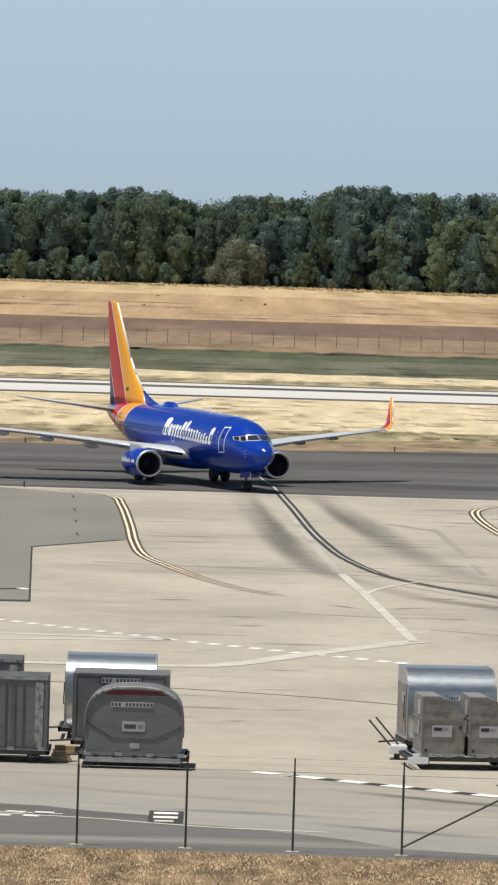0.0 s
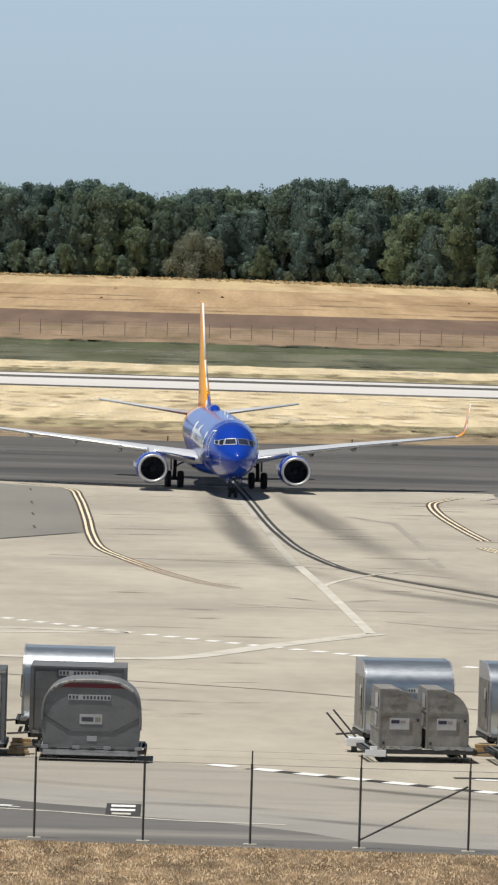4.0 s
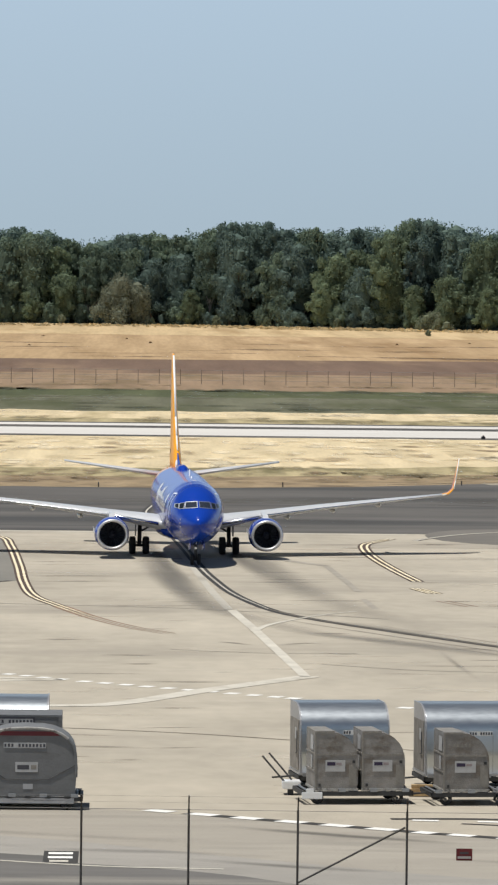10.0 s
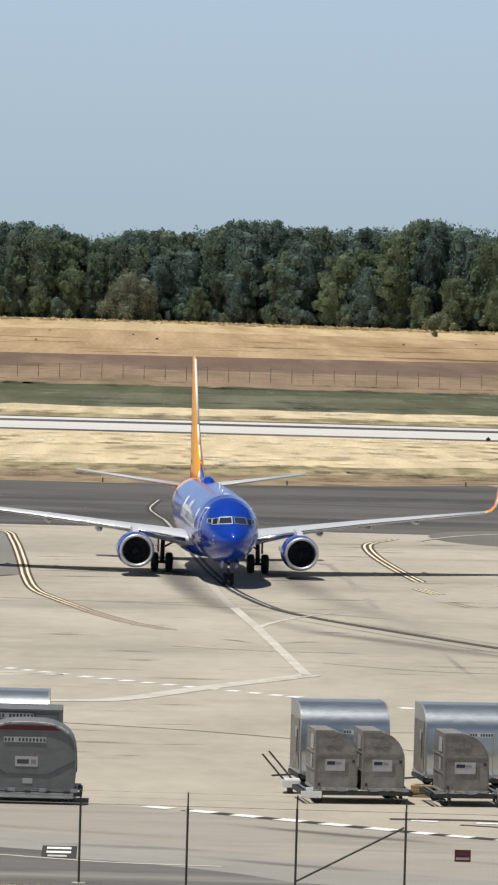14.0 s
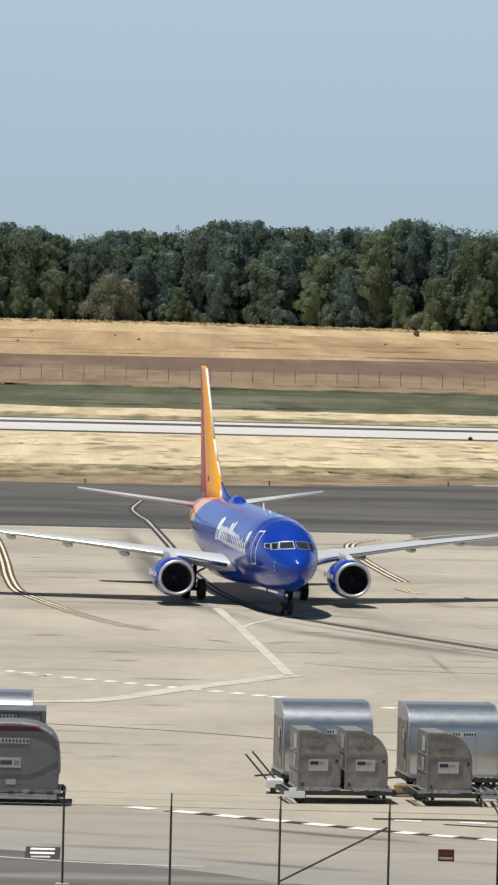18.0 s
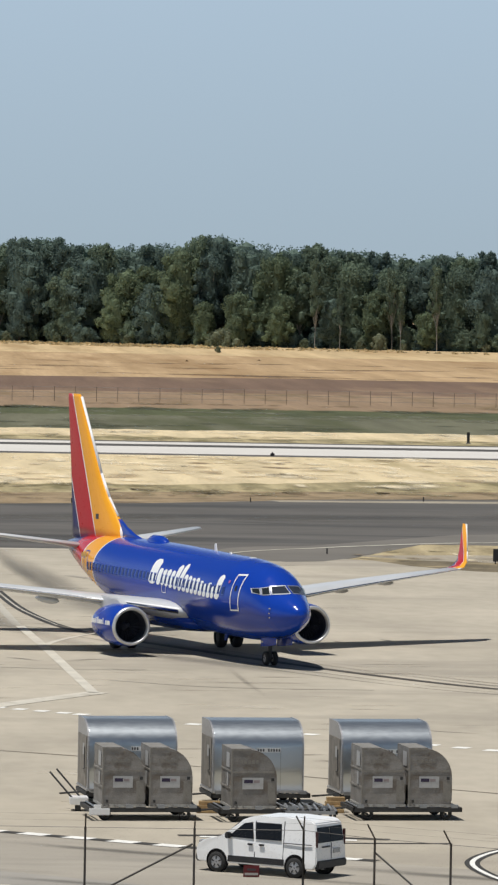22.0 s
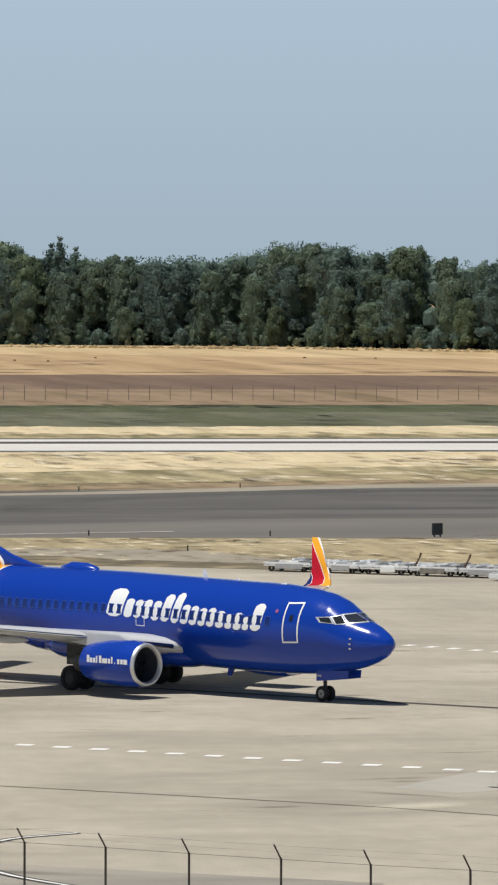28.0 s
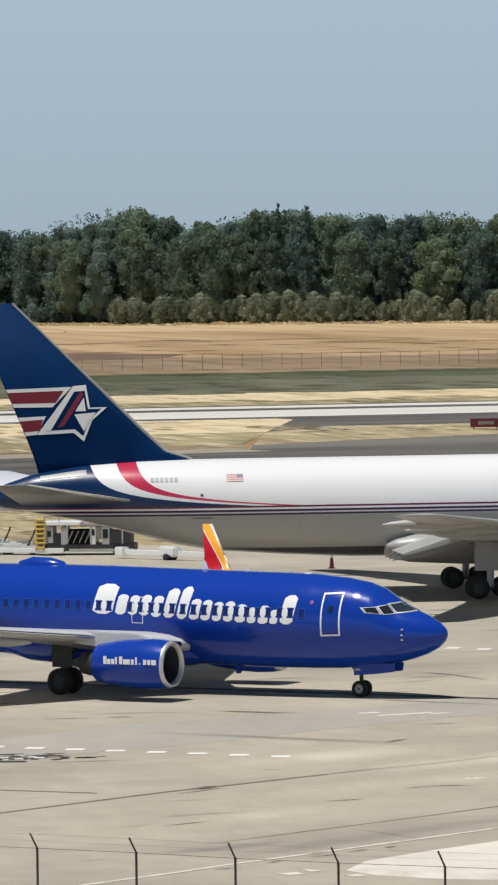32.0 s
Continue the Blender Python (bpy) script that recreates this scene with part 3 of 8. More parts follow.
sheet("runway_shoulder", [(-600, 594), (900, 594), (900, 600), (-600, 600)], 0.0, ASPHALT, "dark runway shoulder", category="runway")
sheet("runway", [(-600, 600.01), (900, 600.01), (900, 624), (-600, 624)], 0.0, RUNWAY, "pale concrete runway", category="runway")
sheet("runway_middle", [(-600, 624.01), (900, 624.01), (900, 632.5), (-600, 632.5)], 0.0, ASPHALT, "dark worn strip along the runway", category="runway")
sheet("runway", [(-600, 632.51), (900, 632.51), (900, 641), (-600, 641)], 0.0, RUNWAY, "pale concrete runway", category="runway")
sheet("runway_shoulder", [(-600, 641.01), (900, 641.01), (900, 645), (-600, 645)], 0.0, ASPHALT, "dark runway shoulder", category="runway")
green_near = wavy([(-800, 692), (-100, 692), (60, 693), (175, 697), (300, 699), (1100, 698)], 21.0, 4.0)
green_far = wavy([(-800, 805), (-100, 804), (60, 806), (200, 812), (400, 815), (1100, 815)], 23.0, 4.0)
rim_ = wavy([(-600, 660), (-100, 660), (150, 662), (300, 661), (900, 660)], 9.0, 3.0)
sheet("ground_far_olive", [(-600, 645.01), (900, 645.01)] + [(x, y - 0.01) for x, y in rim_[::-1]], 0.0, OLIVE_STRAW, "olive dry growth beyond the runway", category="grass")
sheet("ground_far_straw", rim_ + [(x, y) for x, y in green_near[::-1] if -600 < x < 900], 0.0, STRAW, "pale dry grass beyond the runway", category="grass")
green_mid = wavy([(-800, 764), (-100, 764), (60, 765), (200, 770), (400, 772), (1100, 772)], 29.0, 4.0)
sheet("ground_green", [(x, y + 0.01) for x, y in green_near] + [(x, y) for x, y in green_mid[::-1]], 0.0, GREEN_FIELD, "dull grey-green field strip", category="field")
sheet("ground_green", [(x, y + 0.01) for x, y in green_mid] + green_far[::-1], 0.0, DEEP_GREEN, "darker green field strip", category="field")
sheet("ground_pale_soil", [(x, y + 0.01) for x, y in green_far] + [(1100, 920), (-800, 920)], 0.0, PINK_SOIL, "pale bare soil along the far fence", category="field")
sheet("ground_fallow", [(-900, 920.01), (120, 920.01), (215, 925), (228, 960), (205, 1000), (222, 1030), (180, 1052), (66, 1058), (-12, 1042), (-900, 1042)], 0.0, FALLOW, "brown fallow field", category="field")

sheet("ground_pale_grass", [(p.x, p.y + 14 * noise.noise(Vector((p.x * 0.05, 4.0, 0)))) for p in curve_points([(-400, 1400), (-220, 1385), (13, 1377), (86, 1350), (200, 1290), (300, 1212), (480, 1080), (800, 900)], 20)] + [(x, wood_line(x) - 1.2) for x in (800, 480, 358, 284, 223, 117, 66, 13, -220, -400)], -0.03, PALE_GRASS, "tall pale grass before the wood", 0.2, "grass")
# bare and burnt-looking streaks in the stubble
BARE = see_through("bare_soil", (0.15, 0.095, 0.06), 0.97, 0.75, 0.2, (1, 0.2, 1))
streaks, rq = bmesh.new(), random.Random(31)
for k in range(150):
    x, y = rq.uniform(-70, 210), rq.choice((1178, 1168, 1235, 1120, 1085, 1075)) + rq.gauss(0, 8)
    if rq.random() < 0.5:
        x, y = rq.uniform(195, 380), rq.uniform(880, 1120)
    w = rq.uniform(4, 16)
    ribbon(streaks, [(x, y - rq.uniform(4, 12)), (x + rq.uniform(-1, 1), y), (x, y + rq.uniform(4, 12))], 2 * w, -0.045 + 0.0002 * k, steps=4)
tagged(part("bare_streaks", streaks, BARE), "dark bare streaks in the stubble field", "soil", kind="stuff")
sheet("apron_slab", [(43.6, 163.6), (44.8, 165.8), (47.5, 168.0), (50.2, 169.9), (75, 187), (90, 196), (95, 190), (75, 177), (53, 163.5), (47.1, 159.5), (45.3, 160.6), (44.1, 162.0)], 0.006, NEW_CONCRETE, "newer pale concrete slabs", 0.05)

# ---- markings on the pavement ----

LEFT_LEAD = [(-12, 384), (-8.7, 378.5), (-7.75, 367), (-6.75, 344), (-6.1, 326), (-5.3, 313), (-3.7, 303.5), (-1.9, 294.5), (0.1, 287.2), (2.0, 282.5)]
RIGHT_LEAD = [(17.6, 380.5), (16.6, 377.2), (15.6, 373.0), (15.3, 366), (15.5, 355), (16.2, 341), (16.9, 330.4)]
CENTRE = [(2.2, 400), (2.55, 391.5), (3.5, 367), (4.3, 344), (5.0, 329.4), (5.9, 316), (7.5, 303), (9.4, 295.5), (13.2, 286), (20.2, 270.7), (26.5, 260.2), (33, 255), (42.7, 245.5), (60, 229), (90, 198)]
marking("edge_line", [([(-300, 386.6), (19, 386.6)], 0.7, 0, False)], WORN_LINE, "worn white line along the apron edge")
marking("lead_line_border", [(LEFT_LEAD[:7], 0.76, 0, True), (RIGHT_LEAD, 0.84, 0, True), ([(16.5, 323.3), (17.3, 318.6)], 0.95, 0, False)], DARK_BROWN_LINE, "dark borders of the painted lead lines", 0.014)
for a in (-0.2, 0.2):
    marking("lead_line", [(LEFT_LEAD[:7], 0.15, a * 0.85, True), (LEFT_LEAD[6:8], (0.15, 0.03), a * 0.85, True), (RIGHT_LEAD, 0.16, a * 0.95, True)], YELLOW_LINE, "cream painted apron lead line", 0.018)
marking("lead_line_tail", [(LEFT_LEAD[6:], (0.18, 0.08), 0.36, True), (LEFT_LEAD[6:], (0.18, 0.08), -0.34, True), (LEFT_LEAD[6:], (0.12, 0.06), 0.0, True), ([(17.3, 311.6), (18.7, 307.0)], 0.12, 0.3, False), ([(17.3, 311.6), (18.7, 307.0)], 0.12, -0.3, False)], RED_BROWN, "worn reddish end of the lead lines")
marking("lead_line", [([(16.5, 323.3), (17.3, 318.6)], 0.16, a, False) for a in (-0.3, 0.0, 0.3)], YELLOW_LINE, "short cream dash of the lead line", 0.018)
sheet("apron_corner", [(20.2, 386.1), (20.6, 389.3), (21.5, 391.9), (22.6, 394.0), (24.0, 395.4), (28, 397.0), (34, 399), (29.6, 381.5), (27, 375.5), (24.5, 374.3), (22.8, 375.9), (21.1, 378.9), (20.3, 382.6)], 0.006, GREY_ASPHALT, "rounded grey asphalt corner of the apron", 0.05)
BEND = [(19.2, 378.5), (19.9, 381.0), (22.4, 387.0), (25.1, 390.9), (27.8, 393.7), (31.5, 398.0), (40, 405), (56, 410)]
marking("corner_line_border", [(BEND, (0.5, 1.6), 0, True)], BLACK_LINE, "dark edge of the line round the apron corner", 0.012)
marking("corner_line", [(BEND, (0.34, 1.0), 0.05, True)], FADED_LINE, "pale brownish line round the apron corner", 0.017)
marking("old_joint", [([(12.1, 346.1), (12.5, 335.1), (13.0, 320.0)], 0.42, 0, True), ([(13.0, 312.7), (13.3, 304.1)], 0.4, 0, False), ([(9.4, 353), (10.6, 350), (12.1, 346.4)], 0.7, 0, True), ([(-8, 306), (2, 303.4), (5.5, 301.3), (9.3, 299.2), (13.6, 295.5)], 0.3, 0, True), ([(9, 262), (14, 258.5), (21, 258)], 0.18, 0, True), ([(2, 271), (7, 269), (11, 269.5)], 0.14, 0, True)], WORN_JOINT, "faint grey joints and cracks in the concrete")
marking("taxi_centre_border", [(CENTRE, 0.62, 0, True)], BLACK_LINE, "dark worn taxi centre line", 0.014)
marking("taxi_centre_line", [(CENTRE[:7], (0.2, 0.1), 0, True)], FADED_LINE, "pale worn middle of the taxi centre line", 0.018)
marking("taxi_centre_line", [(CENTRE[6:], 0.12, 0, True)], JOINT, "worn middle of the taxi centre line", 0.018)
FAR_HOOK = [(1.9, 432), (1.2, 418), (1.6, 408), (2.2, 400)]
marking("far_centre_border", [(FAR_HOOK, 0.62, 0, True)], BLACK_LINE, "black border of the taxiway centre line", 0.014)
marking("far_centre_line", [(FAR_HOOK, 0.12, 0, True)], WORN_LINE, "worn pale taxiway centre line", 0.018)
marking("faded_line", [([(2.75, 372), (3.15, 362), (3.95, 340.6), (4.65, 319.7), (5.35, 302.2)], (0.3, 0.5), 0, True)], FADED_LINE, "faded white guide line", 0.0135)
marking("guide_line", [([(5.5, 301.7), (6.4, 286.1), (8.0, 254.1)], 0.5, 0, False), ([(8.2, 254.3), (3.5, 245.7), (-0.2, 238.1), (-2.8, 236.4), (-9, 236.0), (-20, 236.0)], 1.15, 0, True)], WORN_LINE, "broad pale guide line bent across the apron", 0.016)
marking("guide_line_branch", [([(6.3, 284.6), (7.1, 289.4), (8.8, 294.9), (10.6, 299.1), (12.2, 301.8)], (0.42, 0.10), 0, True)], WORN_LINE, "pale branch of the guide line", 0.0195)
marking("stand_line", [([(-40, 254), (-10.6, 252.2), (-3.2, 251.4)], 0.75, 0, False), ([(-40, 242), (-10.5, 248.9), (-2.9, 250.9)], 0.75, 0, False)], WORN_LINE, "pale stand lines")
def bars(a, b, period, length, depth):
    """Short painted bars in step along a line: period and length across, depth away."""
    out, x = [], a[0]
    slope = (b[1] - a[1]) / (b[0] - a[0])
    while x + length <= b[0]:
        y = a[1] + slope * (x - a[0])
        out.append(([(x, y), (x + length, y + slope * length * 0.5)], depth, 0.0, False))
        x += period
    return out


marking("service_road_dashes", bars((-40, 294), (-2.2, 250.1), 0.8, 0.46, 0.7) + bars((-2.2, 250.1), (6.8, 241.6), 0.92, 0.54, 0.75) + bars((6.8, 241.6), (24.3, 224.4), 1.15, 0.6, 0.75) + bars((24.3, 224.4), (40.4, 210.3), 1.36, 0.66, 0.75) + bars((40.4, 210.3), (51.6, 200.4), 1.3, 0.66, 0.7), WHITE_LINE, "white dashed edge of the service road")
marking("apron_dashes", bars((42, 301), (48.7, 285.5), 0.66, 0.36, 1.1) + bars((48.7, 285.5), (66.6, 258.7), 0.9, 0.45, 1.0) + bars((66.6, 258.7), (90, 230), 1.1, 0.55, 0.9), WHITE_LINE, "white dashes across the apron")
marking("slab_joint", [([(-30, 233), (-3.2, 225.4), (6.2, 220.6), (13.5, 213.8), (20, 207.8), (24.7, 204.1), (29, 200.8), (34.3, 196.5), (38.1, 192.8), (41.7, 189.8)], 0.17, 0, True)], JOINT, "dark joint across the apron")
marking("slab_joint", [([(36.4, 183.7), (40.6, 186.8), (44.2, 189.4), (46.4, 190.7), (50.9, 193.5)], (0.18, 0.24), 0, True), ([(51.1, 193.7), (53.2, 194.9), (55.3, 195.9), (60, 199)], (0.12, 0.05), 0, True), ([(41.4, 172.3), (46.7, 175.8), (53.3, 180.3), (60, 185)], (0.04, 0.09), 0, True)], JOINT, "dark joint across the apron")
marking("road_line_border", [([(2.0, 190.9), (10.1, 184.9), (13, 183.2), (15, 182)], 0.62, 0, False)], BLACK_LINE, "black border of the road line")
marking("road_line", dashes((0.7, 191.9), (10.1, 184.9), 1.05, 0.78, 0.7) + dashes((10.6, 184.6), (15, 182), 0.9, 0.9, 0.6), WHITE_LINE, "white dashes of the road line", 0.017)
marking("road_line_border", [([(8.9, 189.6), (12, 189.8), (16, 189.0)], 0.5, 0, True), ([(11.2, 188.2), (13.5, 187.6), (18, 187.9)], 0.3, 0, True)], BLACK_LINE, "dark tarred seam beside the road line")
marking("road_line", dashes((9.6, 189.2), (16, 188.4), 0.9, 1.3, 0.45), WHITE_LINE, "white dashes of the road line", 0.017)
marking("stop_bars_ground", [([(-2.6, 176.6), (-1.5, 176.6)], 3.6, 0, False)], BLACK_LINE, "dark ground of the short road bars", 0.008)
marking("road_line", [([(x, 176.9), (x + 0.62, 176.8)], 0.55, 0, False) for x in (-8.9, -8.0, -7.1, -6.2)] + [([(x, 175.9), (x + 0.5, 175.8)], 0.4, 0, False) for x in (-9.2, -8.3, -7.4, -6.5)] + [([(-12, 177.4), (-5.3, 176.6)], 0.14, 0, False)], WHITE_LINE, "broken white road bars")
marking("road_edge_line", [([(-14, 177.8), (-5.4, 175.9), (-2.6, 174.8), (-0.3, 173.9), (3.0, 173.5)], 0.22, 0, True)], WORN_LINE, "thin worn line along the road")
for run, w in (([(-8, 186.2), (-5.2, 184.8), (-2, 183.2), (1, 182.1), (5, 180.8)], 1.6), ([(-6, 181.4), (-2, 179.0), (2, 178.2), (6, 176.4)], 1.4), ([(2, 187.5), (7, 184), (12, 181)], 1.3), ([(0, 177.5), (5, 174.5), (9, 172.6)], 1.2), ([(12, 181), (17, 177.5), (24, 174)], 1.6), ([(9, 177.5), (14, 175), (19, 171)], 1.1)):
    bm = bmesh.new()
    ribbon(bm, run, w, 0.0105, steps=6)
    tagged(part("rubber_stain", bm, RUBBER_STAIN), "dark smeared tyre marks on the road", "stain", kind="structure")
marking("stop_bars", [([(-2.45, y), (-1.68, y)], 0.62, 0, False) for y in (177.7, 176.5)], WHITE_LINE, "short white bars on the road")
marking("stop_bars", [([(-2.4, 175.4), (-1.8, 175.4)], 0.5, 0, False)], WORN_LINE, "worn third bar on the road")
ring = [(22.5, 188.6), (19.9, 186.6), (18.2, 182.5), (18.2, 178.5), (19.2, 174.6), (21.7, 170.3), (26, 166)]
marking("turning_loop_border", [(ring, 0.5, 0, True)], BLACK_LINE, "black border of the turning loop", 0.014)
marking("turning_loop", [(ring, 0.17, 0, True)], WHITE_LINE, "white painted turning loop", 0.018)
zig = [(38.1, 364.8), (39.4, 346.5), (39.8, 325.8), (40.6, 312.5), (42.2, 304.4)]
bm = bmesh.new()
ribbon(bm, [(30, 476), (54, 481), (69, 488), (86, 496.5), (126, 504.5)], (3.5, 9.0), 0.006)
tagged(part("taxiway_edge", bm, DUSTY), "dusty pale edge of the dark taxiway", "pavement", kind="structure")
bm = bmesh.new()
ribbon(bm, [(-120, 464), (5, 464.5), (19, 471), (36, 482.5), (56, 489), (64.7, 493.7), (74.4, 497), (87.3, 502.3), (124, 507.5)], 1.8, 0.012, steps=20)
tagged(part("weed_line", bm, WEED_LINE), "thin dark line of soil and weeds beside the taxiway", "weeds", kind="structure")
marking("zipper_line", [([p.xy for p in (a, b)], 0.22, 0.12 if i % 2 else -0.12, False) for i, (a, b) in enumerate(zip(curve_points(zig, 26), curve_points(zig, 26)[1:]))], WHITE_LINE, "white zipper marking of a road crossing")
marking("patch_border", [([(-10.95, 282.2), (-10.5, 282.5)], 0.9, 0, False)], WHITE_LINE, "pale stub on the patch")
marking("patch_border", [([(-40, 275.4), (-11.7, 281.8), (-11.0, 282.2)], 0.9, 0, False)], BLACK_LINE, "black band across the patch")
marking("patch_border", [([(-60, 263), (-10.1, 273.6)], 1.2, 0, False), ([(-10.1, 273.4), (-11.7, 318.1)], 0.1, 0, False), ([(-11.7, 318.1), (-6.9, 327.2)], 0.4, 0, False)], BLACK_LINE, "black sealed edge of the patch")
marking("patch_dashes", [([(-11.2 + 0.036 * (376 - y), y), (-11.0 + 0.036 * (376 - y), y - 3.0)], 0.13, 0, False) for y in (377.5, 361, 347.5, 333.5)], BLACK_LINE, "short dark marks on the patch")
for run, w in (([(4.2, 404), (5.1, 386), (6.6, 366), (8.1, 346.5), (9.6, 324), (11.3, 308.5), (13.8, 295), (19, 276)], (3.4, 3.8)), ([(4.6, 396), (6.0, 366), (7.6, 342), (9.4, 322)], (1.6, 2.2)), ([(-0.8, 400), (0.1, 382), (1.0, 360), (2.2, 335), (3.4, 316), (4.7, 302.3), (7.3, 292), (11, 280)], (3.0, 3.0)), ([(0.4, 396), (1.4, 366), (2.7, 338), (4.3, 314.5)], (1.4, 1.8)),
               ([(6.0, 298), (8.9, 285), (12.9, 278.0), (20, 266), (30, 254)], (2.4, 3.8)), ([(8, 299), (12, 290), (18, 276), (28, 262)], (1.6, 2.6))):
    bm = bmesh.new()
    ribbon(bm, run, w, 0.0112 + 0.0003 * len(run), steps=8)
    tagged(part("rubber_stain", bm, BROAD_RUBBER), "broad soft bands of tyre rubber on the concrete", "stain", kind="structure")
for run, w in (([(-8, 424), (0, 414), (12, 406), (24, 404)], 7), ([(-6, 404), (4, 399), (18, 393)], 5), ([(-36, 430), (0, 436), (40, 448), (80, 470)], 14), ([(46, 440), (58, 470), (90, 486), (150, 495)], 10), ([(-60, 436), (17, 434.5), (34, 432.5), (90, 440)], 1.6), ([(-60, 441), (17, 439.5), (34, 438), (90, 446)], 1.4),
               ([(4.2, 276.9), (5.1, 276.0), (6.1, 274.0)], 0.9), ([(7.0, 274.0), (8.6, 276.2), (9.6, 275.5)], 1.0), ([(9.0, 270.4), (10.1, 268.9), (11.9, 268.9)], 0.7), ([(15.0, 272.9), (15.3, 263.0), (15.9, 249.5)], 0.5)):
    bm = bmesh.new()
    ribbon(bm, run, w, 0.0125 + 0.0003 * len(run), steps=8)
    tagged(part("rubber_stain", bm, RUBBER_STAIN), "dark smeared tyre rubber on the pavement", "stain", kind="structure")
for shift, a, b, w in ((1.3, 7, 14, 0.7), (-1.6, 6, 12, 0.5), (2.4, 8, 14, 0.6), (-2.8, 8, 13, 0.5)):
    bm = bmesh.new()
    ribbon(bm, CENTRE[a:b], w, 0.0155, shift, steps=8)
    tagged(part("rubber_stain", bm, RUBBER_STAIN), "thin curved tyre marks on the concrete", "stain", kind="structure")
for name, material, label, seed in (("dark_mottle", DARK_MOTTLE, "darker worn streaks in the concrete", 3), ("pale_mottle", PALE_MOTTLE, "paler scuffed streaks in the concrete", 4)):
    bm, q = bmesh.new(), random.Random(seed)
    for k in range(110):
        x, y = (q.uniform(-5, 24), q.uniform(205, 376)) if k % 2 else (q.uniform(26, 84), q.uniform(178, 285))
        w, d, tilt = q.uniform(0.6, 2.6) * y / 220, q.uniform(0.5, 1.5) * y / 220, q.uniform(-0.15, 0.35)
        ribbon(bm, [(x - w, y - w * tilt), (x, y + q.uniform(-0.2, 0.2)), (x + w, y + w * tilt)], d, (0.0006 if seed == 3 else 0.00075) + 0.00003 * k, steps=4)
    tagged(part(name, bm, material), label, "stain", kind="structure")
rd_patch = random.Random(19)
marking("boundary_line", [([(24, 155), (33.0, 161.0), (38.4, 164.6), (40.9, 166.5), (45.2, 169.4), (51.3, 173.6), (70, 186.5)], 0.24, 0, False)], SCUFFED_LINE, "thin white boundary line")
for run, w in (([(44.9, 229.6), (46.5, 228.6), (48.1, 227.0)], 0.5), ([(53.6, 221.8), (57, 219.2)], 0.45), ([(36.4, 237.4), (39.5, 234.7)], 0.5), ([(18.6, 189.8), (22.7, 190.4)], 0.5), ([(43.8, 188.2), (46.6, 190.2)], 0.45), ([(20, 236), (24, 233.5)], 0.5), ([(27, 232), (30, 230.5)], 0.45), ([(60, 226), (66, 219)], 0.8), ([(34, 203), (38, 199.5)], 0.9), ([(48, 214), (58, 203)], 1.6)):
    bm = bmesh.new()
    ribbon(bm, run, w, 0.009, steps=5)
    tagged(part("apron_crack", bm, RUBBER_STAIN), "short dark worn streak on the concrete", "stain", kind="structure")
for run, w in (([(31.6, 185.2), (34.5, 186.0), (36.9, 185.0)], 3.6), ([(35.8, 178.8), (38.3, 179.2)], 1.8), ([(29, 172.8), (33, 174.2), (36, 173.5)], 2.2), ([(46, 176), (50, 178)], 2.4), ([(55, 232), (64, 224)], 3.0), ([(12, 248), (17, 246)], 2.4), ([(3, 214), (9, 211.5)], 2.0), ([(-16, 340), (-4, 336), (2, 338)], 4.0)):
    bm = bmesh.new()
    ribbon(bm, run, w, 0.007, steps=6)
    tagged(part("pale_patch", bm, PALE_STAIN), "pale scuffed patch of concrete", "stain", kind="structure")
sheet("apron_lane", [(38, 201.5), (42.5, 204.2), (48.2, 206.7), (51.6, 208.7), (55.6, 211.4), (59.2, 213.6), (64.0, 216.2), (82, 226), (86, 236), (66.1, 224.0), (60, 221.0), (53.9, 218.6), (48.5, 216.6), (40, 210), (36, 204)], 0.0045, GREYED_CONCRETE, "greyer worn lane of concrete across the apron", 0.03)
for k, (run, w) in enumerate((([(40.4, 166.9), (44, 170.4), (48.5, 173.9), (56, 179)], 2.2), ([(38, 169.6), (42, 171.2), (45, 173.4)], 1.6))):
    bm = bmesh.new()
    ribbon(bm, run, w, 0.0079 + 0.0003 * k, steps=8)
    tagged(part("grey_wear", bm, GREY_WEAR), "broad greyed band of worn concrete", "stain", kind="structure")
# broad paler bands that brighten this part of the apron
for k, (run, w) in enumerate((([(36, 181), (46, 186), (56, 191), (70, 198)], 9.0), ([(42, 195), (52, 200), (64, 207)], 9.0), ([(34, 174.5), (42, 178.5), (52, 184), (64, 190)], 6.0), ([(54, 205), (64, 211), (78, 219)], 6.0), ([(56, 226), (66, 231), (78, 237)], 11.0), ([(46, 190), (58, 197), (74, 206)], 7.0), ([(30, 194), (36, 197), (42, 199)], 4.0))):
    bm = bmesh.new()
    ribbon(bm, run, w, 0.0051 + 0.0003 * k, steps=8)
    tagged(part("bleached_concrete", bm, PALE_BAND), "paler stretch of the concrete", "stain", kind="structure")
for x, y, w in ((41.8, 163.2, 0.34), (43.5, 162.1, 0.28), (42.6, 163.9, 0.2), (60.4, 217.2, 1.3), (61.8, 217.0, 0.5), (59.2, 218.3, 0.5), (55.4, 190.2, 0.4)):
    bm = bmesh.new()
    ribbon(bm, [(x - w * 0.9, y - 0.2 * w), (x, y + rd_patch.uniform(-0.1, 0.1)), (x + w * 0.9, y + 0.2 * w)], rd_patch.uniform(0.45, 0.7), 0.011, steps=5)
    tagged(part("pale_patch", bm, SCUFFED_LINE), "pale worn remnant of paint on the concrete", "stain", kind="structure")
